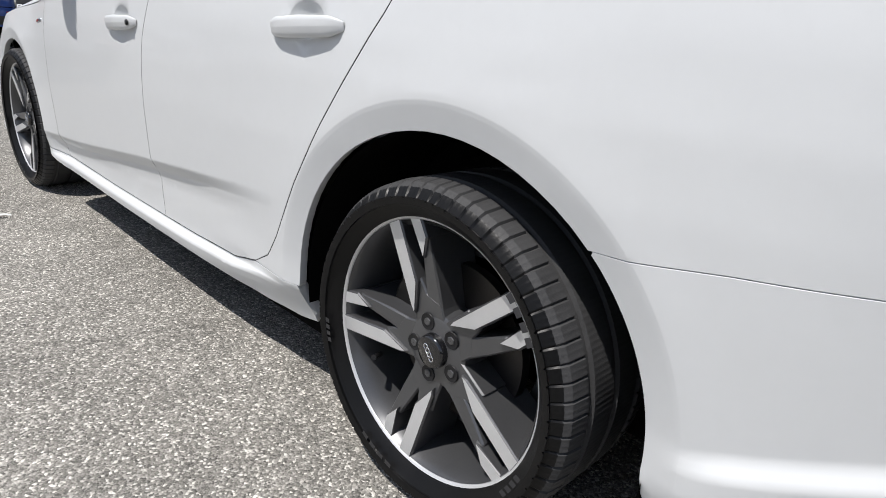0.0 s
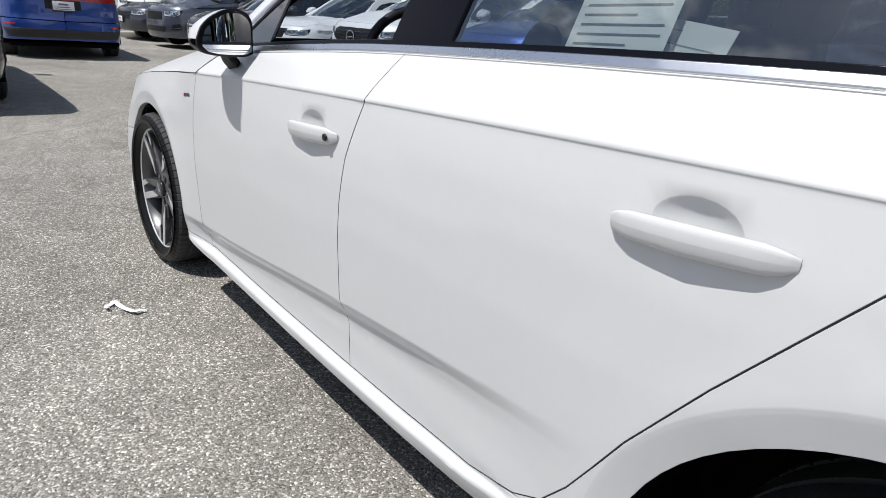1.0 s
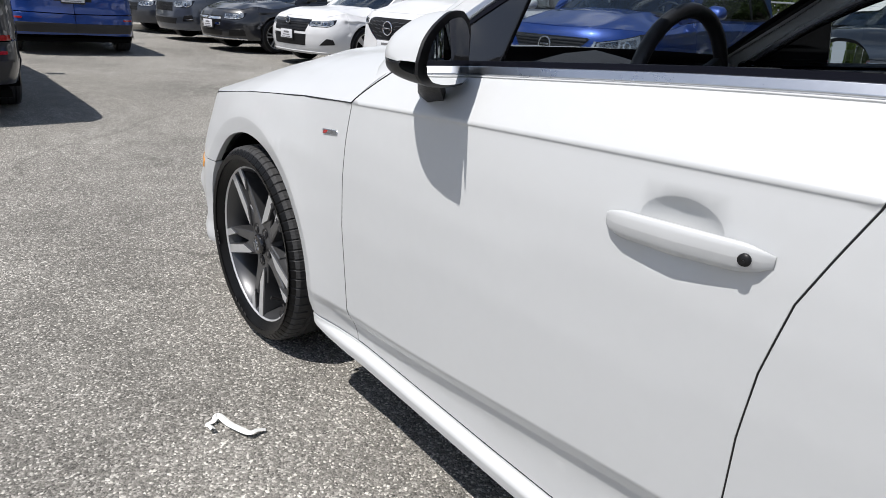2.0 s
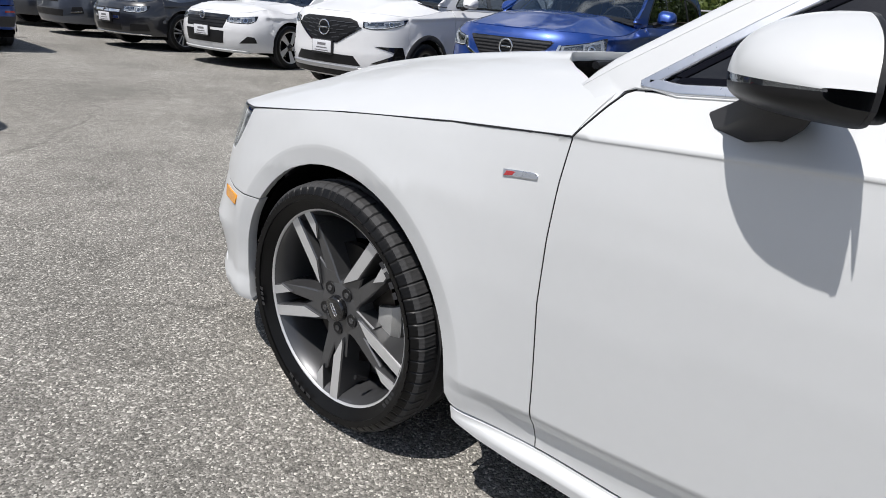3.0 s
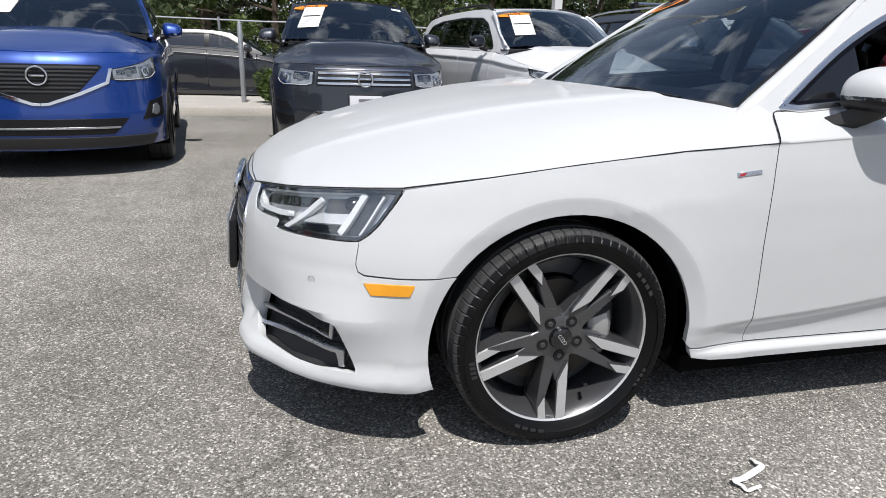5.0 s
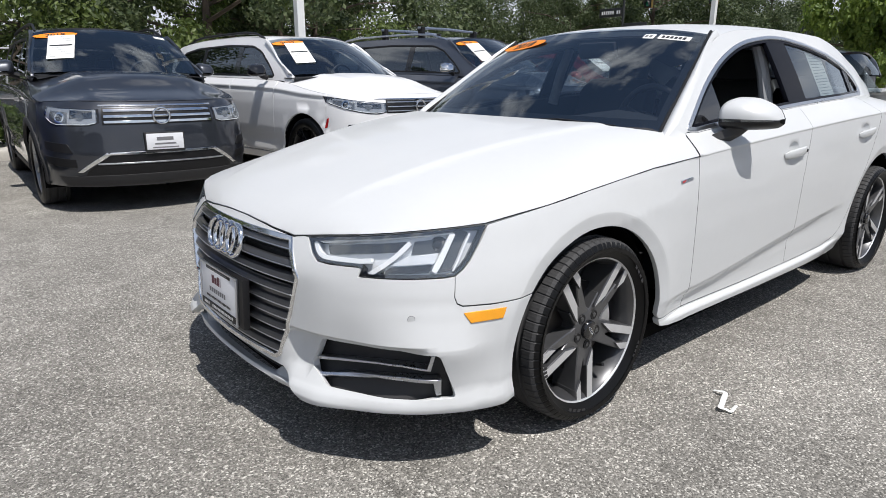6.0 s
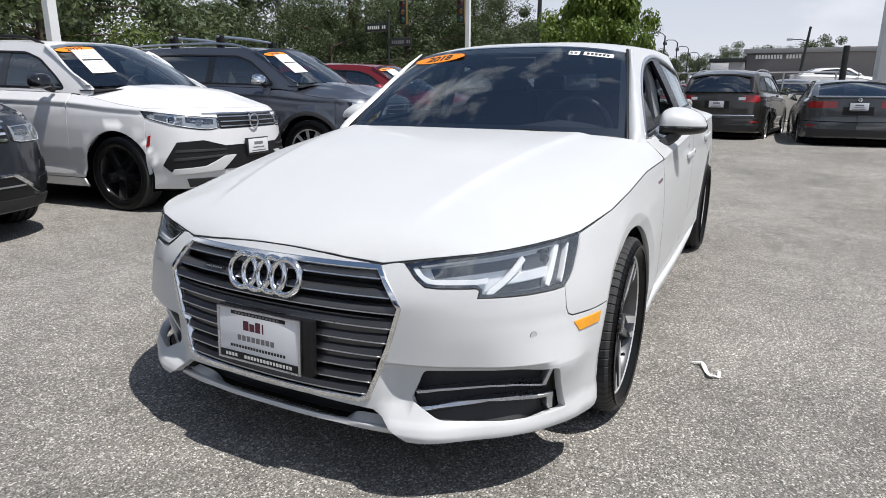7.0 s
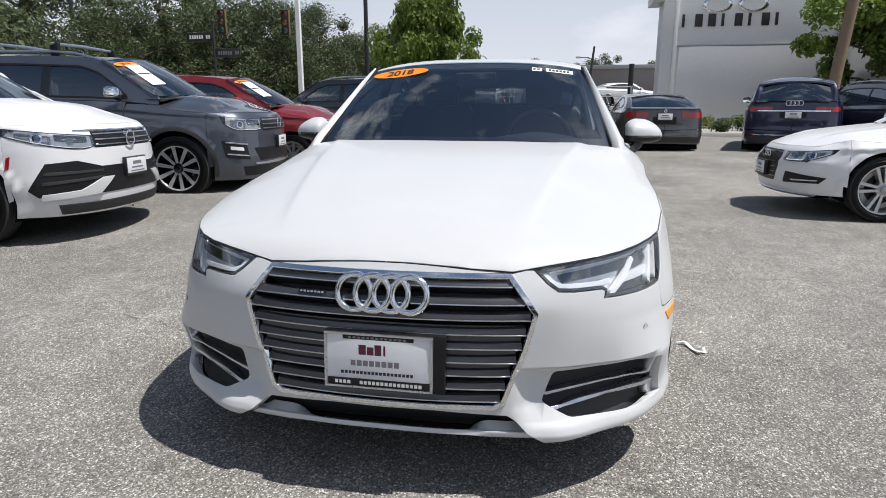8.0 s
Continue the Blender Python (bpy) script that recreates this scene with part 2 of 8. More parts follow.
GRASS = leaf_material("grass_blades", (.035, .075, .012), (.11, .16, .03))
LEAF_A = leaf_material("leaf_dark_green", (0.033, 0.056, 0.021), (0.105, 0.136, 0.053))
LEAF_B = leaf_material("leaf_bright_green", (0.040, 0.071, 0.014), (0.130, 0.174, 0.040))
LEAF_E = leaf_material("leaf_fresh_green", (0.076, 0.136, 0.014), (0.175, 0.240, 0.040))
LEAF_C = leaf_material("leaf_pine_green", (0.031, 0.055, 0.026), (0.087, 0.118, 0.055))
LEAF_D = leaf_material("leaf_hedge_green", (.030, .062, .010), (.10, .15, .028))
SHRUBBARE = leaf_material("leaf_yellow_green", (.10, .12, .02), (.26, .27, .05))

# ---- mesh tools ----
from mathutils.geometry import delaunay_2d_cdt


def mesh_of(name, verts, faces, mat, normals=None, smooth=True, slots=None, angle=None):
    me = bpy.data.meshes.new(name)
    me.from_pydata([tuple(map(float, v)) for v in verts], [], [tuple(int(i) for i in f) for f in faces])
    for m in (mat if isinstance(mat, (list, tuple)) else [mat]):
        me.materials.append(m)
    if slots is not None:
        me.polygons.foreach_set("material_index", np.array(slots, np.int32))
    me.polygons.foreach_set("use_smooth", np.full(len(me.polygons), bool(smooth)))
    if angle is not None:
        me.set_sharp_from_angle(angle=radians(angle))
    if normals is not None:
        n = np.array(normals, float)
        n /= np.linalg.norm(n, axis=1)[:, None] + 1e-12
        me.normals_split_custom_set_from_vertices([tuple(v) for v in n])
    me.update()
    return me


def put(name, me, parent=None, m=None, label=""):
    """Links a mesh as one object under a thing or a part."""
    ob = new(name, me)
    if parent is not None:
        ob.parent = parent
    if m is not None:
        ob.matrix_basis = m
    return tagged(ob, label)


def part(name, bm, mat, parent=None, label="", smooth=True, angle=35, m=None):
    me = bpy.data.meshes.new(name)
    bmesh.ops.recalc_face_normals(bm, faces=bm.faces)
    bm.to_mesh(me)
    bm.free()
    for k in (mat if isinstance(mat, (list, tuple)) else [mat]):
        me.materials.append(k)
    if smooth:
        me.polygons.foreach_set("use_smooth", np.ones(len(me.polygons), bool))
        me.set_sharp_from_angle(angle=radians(angle))
    return put(name, me, parent, m, label)


def thing(name, label, category, group="", kind="", m=None, parent=None):
    ob = new(name)
    ob.empty_display_size = .1
    if m is not None:
        ob.matrix_basis = m
    return tagged(ob, label, category, group, kind)


def box(bm, lo, hi, bevel=0.0, m=None):
    """Adds a box, with rounded edges, to a bmesh."""
    lo, hi = Vector(lo), Vector(hi)
    r = bmesh.ops.create_cube(bm, size=1.0, matrix=Matrix.Translation((lo + hi) / 2) @ Matrix.Diagonal((*(hi - lo), 1)))
    if bevel:
        edges = list({e for v in r["verts"] for e in v.link_edges})
        out = bmesh.ops.bevel(bm, geom=edges, offset=bevel, segments=2, profile=.6, affect='EDGES')
        vs = list({v for f in out["faces"] for v in f.verts} | {v for v in r["verts"] if v.is_valid})
    else:
        vs = r["verts"]
    if m is not None:
        bmesh.ops.transform(bm, matrix=m, verts=vs)
    return vs


def tube(bm, points, radius, seg=8, caps=True):
    """Adds a round bar along points; radius one number or one for each point."""
    p = [Vector(q) for q in points]
    rad = [float(r) for r in (radius if isinstance(radius, (list, tuple, np.ndarray)) else [radius] * len(p))]
    rings = []
    for i, q in enumerate(p):
        d = (p[min(i + 1, len(p) - 1)] - p[max(i - 1, 0)]).normalized()
        a = d.orthogonal().normalized() if not rings else (a - d * a.dot(d)).normalized()
        b = d.cross(a)
        rings.append([bm.verts.new(q + rad[i] * (math.cos(t) * a + math.sin(t) * b)) for t in np.arange(seg) * 2 * math.pi / seg])
    for r, s in zip(rings, rings[1:]):
        for i in range(seg):
            bm.faces.new((r[i], r[(i + 1) % seg], s[(i + 1) % seg], s[i]))
    if caps:
        bm.faces.new(rings[0][::-1])
        bm.faces.new(rings[-1])
    return rings


def revolve(profile, seg, axis="y", dent=None):
    """Verts and faces of a profile of (radius, along) turned round an axis. dent(i, k): how much point i shrinks at step k."""
    verts, faces, n = [], [], len(profile)
    for k in range(seg):
        t = 2 * math.pi * k / seg
        for i, (r, a) in enumerate(profile):
            q = r - (dent(i, k) if dent else 0)
            verts.append((q * math.sin(t), a, q * math.cos(t)))
    for k in range(seg):
        j = (k + 1) % seg
        for i in range(n - 1):
            faces.append((k * n + i, j * n + i, j * n + i + 1, k * n + i + 1))
    return verts, faces


def inside(poly, pts):
    """Which of the points lie inside a closed outline."""
    p, q = np.array(poly, float), np.array(pts, float)
    a, b = p, np.roll(p, -1, 0)
    odd = np.zeros(len(q), bool)
    for (x0, y0), (x1, y1) in zip(a, b):
        if y0 == y1:
            continue
        c = (y0 > q[:, 1]) != (y1 > q[:, 1])
        odd ^= c & (q[:, 0] < (x1 - x0) * (q[:, 1] - y0) / (y1 - y0) + x0)
    return odd


def dense(loop, step, closed=True):
    p = np.array(loop, float)
    out = []
    for a, b in zip(p, np.roll(p, -1, 0) if closed else p[1:]):
        n = max(1, int(math.ceil(np.linalg.norm(b - a) / step)))
        out += [a + (b - a) * i / n for i in range(n)]
    if not closed:
        out.append(p[-1])
    out = np.array(out)
    keep = np.linalg.norm(out - np.roll(out, 1, 0), axis=1) > 1e-4
    return out[keep]


def grown(loop, d):
    """The outline moved outwards (d > 0) or inwards."""
    p = np.array(loop, float)
    area = np.sum(p[:, 0] * np.roll(p[:, 1], -1) - np.roll(p[:, 0], -1) * p[:, 1])
    a, b = p - np.roll(p, 1, 0), np.roll(p, -1, 0) - p
    a /= np.linalg.norm(a, axis=1)[:, None]
    b /= np.linalg.norm(b, axis=1)[:, None]
    n = np.stack([a[:, 1] + b[:, 1], -a[:, 0] - b[:, 0]], 1)
    n /= np.maximum(np.linalg.norm(n, axis=1), .35)[:, None] * (1 if area > 0 else -1)
    return p + n * d


def rounded(loop, r, n=4):
    """An outline with its corners rounded by a radius (one number, or one for each corner)."""
    p = np.array(loop, float)
    rad = r if isinstance(r, (list, tuple)) else [r] * len(p)
    out = []
    for i, c in enumerate(p):
        a, b = p[i - 1] - c, p[(i + 1) % len(p)] - c
        la, lb = np.linalg.norm(a), np.linalg.norm(b)
        k = min(rad[i], .45 * la, .45 * lb)
        if k < 1e-4:
            out.append(c)
            continue
        s, e = c + a / la * k, c + b / lb * k
        out += [s * (1 - t) ** 2 + 2 * c * t * (1 - t) + e * t * t for t in np.linspace(0, 1, n + 1)]
    return np.array(out)


def skin_normals(skin, uv, sign):
    e = 2e-3
    u, v = uv[:, 0], uv[:, 1]
    du, dv = skin(u + e, v) - skin(u - e, v), skin(u, v + e) - skin(u, v - e)
    n = np.cross(du, dv) * sign
    return n / (np.linalg.norm(n, axis=1)[:, None] + 1e-12)


def panel_mesh(name, skin, outline, mat, holes=(), step=.03, gap=.0018, lip=.0018, depth=.02, sign=-1, lift=0.0, edge=.02, flip_y=False, fold_holes=True, rows=()):
    """A sheet cut from a surface skin(u, v) along an outline in (u, v), its edges folded inwards to give it thickness."""
    loops = [dense(grown(outline, -gap - lip), edge)] + [dense(grown(h, lip), edge) for h in holes]
    lo, hi = loops[0].min(0), loops[0].max(0)
    gx, gy = np.meshgrid(np.arange(lo[0] + step / 2, hi[0], step), np.arange(lo[1] + step / 2, hi[1], step))
    grid = np.stack([gx.ravel(), gy.ravel()], 1)
    ok = inside(loops[0], grid)
    for h in loops[1:]:
        ok &= ~inside(h, grid)
    rim = np.vstack(loops)
    grid = grid[ok]
    far = np.ones(len(grid), bool)
    for k in range(0, len(rim), 400):
        far &= (np.linalg.norm(grid[:, None] - rim[None, k:k + 400], axis=2) > .45 * min(step, edge * 1.5)).all(1)
    grid = grid[far]
    # rows of places along creases, so that the sheet folds there
    extra, extra_edges, n1 = [], [], 0
    for row in rows:
        row = np.array(row, float)
        ok = inside(loops[0], row)
        for h in loops[1:]:
            ok &= ~inside(h, row)
        ok &= np.array([np.linalg.norm(rim - q, axis=1).min() > .004 for q in row])
        idx = np.flatnonzero(ok)
        if len(idx) < 2:
            continue
        extra.append(row[idx])
        extra_edges += [(n1 + i, n1 + i + 1) for i in range(len(idx) - 1) if idx[i + 1] == idx[i] + 1]
        n1 += len(idx)
    if extra:
        ex = np.vstack(extra)
        far = np.ones(len(grid), bool)
        for k in range(0, len(ex), 400):
            far &= (np.linalg.norm(grid[:, None] - ex[None, k:k + 400], axis=2) > .4 * step).all(1)
        grid = grid[far]
    pts, edges, n0 = np.vstack([rim] + extra + [grid]), [(len(rim) + a, len(rim) + b) for a, b in extra_edges], 0
    for lp in loops:
        edges += [(n0 + i, n0 + (i + 1) % len(lp)) for i in range(len(lp))]
        n0 += len(lp)
    v2, _, tris, *_ = delaunay_2d_cdt([Vector(p) for p in pts], edges, [], 0, 1e-5)
    v2 = np.array([tuple(v) for v in v2])
    tris = np.array([t for t in tris if len(t) == 3])
    mid = v2[tris].mean(1)
    ok = inside(loops[0], mid)
    for h in loops[1:]:
        ok &= ~inside(h, mid)
    tris = tris[ok]
    a, b, c = v2[tris[:, 0]], v2[tris[:, 1]], v2[tris[:, 2]]
    cw = (b[:, 0] - a[:, 0]) * (c[:, 1] - a[:, 1]) - (b[:, 1] - a[:, 1]) * (c[:, 0] - a[:, 0])
    tris = np.where(((cw > 0) == (sign > 0))[:, None], tris, tris[:, ::-1])
    nrm = skin_normals(skin, v2, sign)
    verts, norms, faces = [skin(v2[:, 0], v2[:, 1]) + lift * nrm], [nrm], [tuple(t) for t in tris]
    count = len(v2)
    for k, lp in enumerate(loops):
        if k and not fold_holes:
            continue
        out = grown(lp, lip if k == 0 else -lip)
        n0 = skin_normals(skin, lp, sign)
        n1 = skin_normals(skin, out, sign)
        base = skin(lp[:, 0], lp[:, 1])
        p1 = skin(out[:, 0], out[:, 1])
        side = p1 - base
        side /= np.linalg.norm(side, axis=1)[:, None] + 1e-9
        rings = [(base + lift * n0, n0), (p1 + (lift - lip) * n1, n1 * .35 + side), (p1 + (lift - depth) * n1, side)]
        m = len(lp)
        for p, q in rings:
            verts.append(p)
            norms.append(q)
        area = np.sum(lp[:, 0] * np.roll(lp[:, 1], -1) - np.roll(lp[:, 0], -1) * lp[:, 1])
        turn = (area > 0) == (k == 0)
        for r in range(2):
            for i in range(m):
                j = (i + 1) % m
                f = (count + r * m + i, count + (r + 1) * m + i, count + (r + 1) * m + j, count + r * m + j)
                faces.append(f if turn == (sign > 0) else f[::-1])
        count += 3 * m
    V, N = np.vstack(verts), np.vstack(norms)
    if flip_y:
        V, N, faces = V * (1, -1, 1), N * (1, -1, 1), [f[::-1] for f in faces]
    return mesh_of(name, V, faces, mat, N)


def grid_mesh(name, P, mat, flip=False, thick=0.0, smooth=True, angle=None):
    """A mesh from an array of places (rows, columns, 3); thick gives it a second face behind and closed edges."""
    P = np.array(P, float)
    r, c = P.shape[:2]
    idx = np.arange(r * c).reshape(r, c)
    q = np.stack([idx[:-1, :-1], idx[:-1, 1:], idx[1:, 1:], idx[1:, :-1]], -1).reshape(-1, 4)
    if flip:
        q = q[:, ::-1]
    V, F = P.reshape(-1, 3), q
    if thick:
        du, dv = np.gradient(P, axis=0), np.gradient(P, axis=1)
        n = np.cross(dv, du) * (-1 if flip else 1)
        n /= np.linalg.norm(n, axis=2)[..., None] + 1e-12
        back = (P + n * thick).reshape(-1, 3)
        k = len(V)
        ring = np.r_[idx[0, :-1], idx[:-1, -1], idx[-1, :0:-1], idx[:0:-1, 0]]
        nxt = np.roll(ring, -1)
        w = np.stack([nxt, ring, ring + k, nxt + k], 1)
        if flip:
            w = w[:, ::-1]
        V, F = np.vstack([V, back]), np.vstack([q, q[:, ::-1] + k, w])
        angle = angle or 40
    return mesh_of(name, V, F, mat, smooth=smooth, angle=angle)


def bars(name, cells, place, mat, parent, label=""):
    """Plain printed bars: cells of (x, y, width, height) on a flat surface given by place(x, y) -> Vector."""
    vs, fs = [], []
    for x, y, w, h in cells:
        k = len(vs)
        vs += [place(x, y), place(x + w, y), place(x + w, y + h), place(x, y + h)]
        fs.append((k, k + 1, k + 2, k + 3))
    return tagged(put(name, mesh_of(name, vs, fs, mat, smooth=False), parent, None, label), kind="stuff" if len(cells) > 1 else "")


def writing(name, text, size, mat, parent, m, label=""):
    """Raised print in the built-in font, centred at the pose m."""
    cu = bpy.data.curves.new(name, "FONT")
    cu.body, cu.size, cu.align_x, cu.align_y, cu.extrude = text, size, 'CENTER', 'CENTER', .0006
    cu.offset = size * .022
    cu.materials.append(mat)
    ob = new(name, cu)
    ob.parent = parent
    ob.matrix_basis = m
    return tagged(ob, label)


def facing(o, right, up):
    """A pose at o whose x runs along right and y along up."""
    r = Vector(right).normalized()
    u = (Vector(up) - r * Vector(up).dot(r)).normalized()
    n = r.cross(u)
    m = Matrix((r, u, n)).transposed().to_4x4()
    m.translation = Vector(o)
    return m
# ---- shape of the white sedan: plan outline, side profile and the surfaces that follow from them ----
def smooth_lin(table, v):
    """Cubic (monotone Hermite) interpolation in a small table."""
    p = np.array(table, float)
    x, y = p[:, 0], p[:, 1]
    h, s = np.diff(x), np.diff(y) / np.diff(x)
    m = np.r_[s[0], np.where(s[:-1] * s[1:] > 0, 2 * s[:-1] * s[1:] / (s[:-1] + s[1:] + 1e-12), 0), s[-1]]
    v = np.clip(np.asarray(v, float), x[0], x[-1])
    i = np.clip(np.searchsorted(x, v) - 1, 0, len(h) - 1)
    t = (v - x[i]) / h[i]
    return (y[i] * (1 + 2 * t) * (1 - t) ** 2 + h[i] * m[i] * t * (1 - t) ** 2
            + y[i + 1] * t * t * (3 - 2 * t) + h[i] * m[i + 1] * t * t * (t - 1))


def ramp(a, b, v):
    t = np.clip((np.asarray(v, float) - a) / (b - a), 0, 1)
    return t * t * (3 - 2 * t)


def catmull(points, n=12, closed=False):
    """A smooth line through control points (uniform Catmull-Rom)."""
    p = np.array(points, float)
    if closed:
        p = np.vstack([p[-1:], p, p[:2]])
    else:
        p = np.vstack([2 * p[0] - p[1], p, 2 * p[-1] - p[-2]])
    out = []
    for i in range(1, len(p) - 2):
        for t in np.arange(n) / n:
            a, b, c, d = p[i - 1:i + 3]
            out.append(0.5 * (2 * b + (c - a) * t + (2 * a - 5 * b + 4 * c - d) * t * t + (3 * b - a - 3 * c + d) * t ** 3))
    if not closed:
        out.append(p[-2])
    return np.array(out)


class Plan:
    """Plan outline of one half of a car, from the rear middle round the left side to the front middle. s equals x along the side."""

    def __init__(self, points):
        c = catmull(points, 16)
        arc = np.r_[0, np.cumsum(np.hypot(*np.diff(c, axis=0).T))]
        mid = np.argmin(np.hypot(c[:, 0] - 1.4, c[:, 1] - c[:, 1].max()))
        self.s, self.c = arc - arc[mid] + c[mid, 0], c
        t = np.gradient(c, axis=0)
        t /= np.linalg.norm(t, axis=1)[:, None]
        self.n = np.stack([-t[:, 1], t[:, 0]], 1)
        self.end, self.start = self.s[-1], self.s[0]

    def at(self, s):
        """Place and outward normal at s; past the front middle it runs on along the right side."""
        s = np.asarray(s, float)
        flip = s > self.end
        q = np.where(flip, 2 * self.end - s, s)
        x, y, nx, ny = (np.interp(q, self.s, a) for a in (self.c[:, 0], self.c[:, 1], self.n[:, 0], self.n[:, 1]))
        return x, np.where(flip, -y, y), nx, np.where(flip, -ny, ny), q


SEDAN_PLAN = Plan([(-1.02, 0), (-1.0, .3), (-.95, .55), (-.83, .75), (-.6, .862), (-.3, .9), (0, .912), (.6, .917), (1.4, .918),
                   (2.2, .914), (2.82, .912), (3.08, .902), (3.24, .886), (3.33, .858), (3.42, .816), (3.51, .756), (3.59, .67),
                   (3.65, .556), (3.685, .44), (3.712, .3), (3.728, .15), (3.733, 0)])
FRONT, HUB_Z = 2.82, .316
CREASE = [(-.9, .99), (-.4, .988), (.12, .9745), (1.18, .9335), (2.224, .8765), (2.8, .82), (3.268, .754), (3.5, .72), (4.3, .70)]
BELT = [(-.9, 1.045), (-.4, 1.058), (-.1, 1.067), (.15, 1.066), (1.15, 1.031), (2.1, .955), (2.4, .93), (4.3, .93)]
LOW = [(.4, .51), (.57, .497), (1.25, .438), (2.27, .342), (4.3, .30)]


def sedan_offset(s, z):
    """How far the skin lies outside (+) or inside (-) of the plan outline."""
    s, z = np.asarray(s, float), np.asarray(z, float)
    zc, zb, zl = smooth_lin(CREASE, s), smooth_lin(BELT, s), smooth_lin(LOW, s)
    # side: swelling door skin, undercut below the shoulder crease
    up = (z - zc) / np.maximum(zb - zc, .02)
    top = -.016 - (.088 + np.interp(s, [-.8, -.4, -.05, .3, .55], [.17, .135, .092, .034, 0])) * np.clip(up, 0, 1.3) ** 1.15
    k = zc - z
    mid = np.interp(k, [0, .003, .007, .020, .05, .10, .18, .30, .42, .6], [-.016, -.0184, -.0184, -.0164, -.012, -.006, -.001, 0, -.004, -.012])
    # hollow below the low crease, then out again to the sill
    w = zl - z
    has = ramp(.42, 1.05, s) * (1 - ramp(2.3, 2.62, s))
    hollow = np.interp(w, [-.12, -.006, .003, .03, .06, .1, .2], [0, 0, -.004, -.019, -.025, -.023, -.018]) * has
    foot = np.interp(z, [.15, .19, .30], [-.05, -.04, 0.0]) * (1 - has) + np.interp(z, [.15, .26, .34], [-.012, -.006, 0]) * has
    side = np.where(z > zc, top, mid + hollow + foot)
    # front corner and front
    corner = smooth_lin([(.13, -.03), (.175, -.012), (.20, .008), (.222, .014), (.25, .006), (.28, -.004), (.33, -.006), (.375, -.004), (.41, -.001), (.48, 0),
                         (.55, -.006), (.62, -.022), (.68, -.040), (.75, -.062), (.80, -.085)], z)
    middle = smooth_lin([(.13, -.08), (.17, -.03), (.2, 0), (.25, .012), (.32, .010), (.45, .004), (.55, 0), (.59, -.003), (.65, -.025),
                         (.685, -.046), (.71, -.062), (.76, -.10)], z)
    a = ramp(2.95, 3.4, s)
    b = ramp(3.66, 3.92, s)
    fender = np.where(z > zc, -.044 - (z - zc) * .6, np.interp(k, [0, .02, .06, .14, .3, .5], [-.044, -.038, -.028, -.012, -.003, 0])) + foot
    c = ramp(2.15, 2.55, s)
    out = side * (1 - c) + fender * c
    out = out * (1 - a) + corner * a
    out = out * (1 - b) + middle * b
    # pocket round the side intakes, under a sharp shelf
    pocket = np.interp(z, [.21, .245, .262, .30, .36, .398, .408, .422], [0, -.002, -.010, -.026, -.034, -.036, -.030, 0])
    out = out + pocket * ramp(3.46, 3.58, s) * ramp(4.0, 3.90, s)
    # the shelf over the intake flares out towards its end, and the chin juts forward below
    flare = np.interp(z, [.20, .26, .395, .412, .44, .48, .53], [0, .006, .030, .029, .020, .008, 0])
    out = out + flare * ramp(3.26, 3.43, s) * ramp(3.74, 3.48, s)
    out = out + .034 * np.interp(z, [.15, .18, .20, .222, .26, .30], [.3, .8, 1, .95, .35, 0]) * ramp(3.66, 3.86, s) * ramp(3.99, 3.93, s)
    # upward ledge low on the rear bumper
    w = .38 - (s + .48) * .35 - z
    out = out + np.interp(w, [0, .028, .16, .24], [0, .016, .012, 0]) * ramp(-.44, -.54, s)
    # finger cups behind the door handles
    for hx, hz in ((1.375, .846), (.392, .889)):
        q = np.hypot((s - hx) / .062, (z - hz) / .038)
        out = out - .017 * np.clip(1 - q * q, 0, 1)
    # flared lips round the wheel arches
    for x, rx, rz in ((0, .425, .415), (FRONT, .39, .373)):
        r = np.hypot((s - x) / rx, (z - HUB_Z) / rz)
        out = out + np.interp(r, [.9, 1.0, 1.11, 1.13, 1.16, 1.3, 1.6], [-.010, -.006, .0055, .0070, .0068, .0032, 0])
    return out


def sedan_skin(s, z):
    x, y, nx, ny, q = SEDAN_PLAN.at(s)
    d = sedan_offset(q, z)
    return np.stack([x + nx * d, y + ny * d, np.asarray(z, float) + 0 * d], -1)


NOSE_TOP = [(2.2, .878), (2.5, .852), (2.82, .818), (3.05, .787), (3.29, .756), (3.40, .750), (3.5, .7445), (3.6, .737), (3.7, .728), (3.8, .7165), (3.905, .702),
            (3.975, .692), (4.1, .700), (4.2, .707), (4.3, .711), (4.35, .712)]
HOOD_EDGE = [tuple(float(v) for v in sedan_skin(np.array([s]), np.array([z + .001]))[0]) for s, z in NOSE_TOP]
HOOD_MID = [(2.1, 1.015), (2.3, 1.005), (2.5, .995), (2.8, .966), (3.1, .916), (3.35, .852), (3.5, .800), (3.6, .754), (3.64, .732), (3.6695, .7125)]


def hood_z(x, y):
    e = np.array(HOOD_EDGE)
    ye, ze = np.interp(x, e[:, 0], e[:, 1]), np.interp(x, e[:, 0], e[:, 2])
    zm = smooth_lin(HOOD_MID, x)
    y = np.abs(y)
    z = ze + (zm - ze) * (1 - np.clip(y / np.maximum(ye, .02), 0, 1.1) ** np.interp(x, [2.1, 2.35, 2.65, 3.0, 3.3], [8.5, 6.2, 4.2, 3.1, 2.6]))
    yk = np.interp(x, [2.3, 3.6], [.60, .37])
    return z + .007 * np.clip(1 - np.abs(y - yk) / np.where(y > yk, .03, .12), 0, 1) * ramp(3.62, 3.3, x)

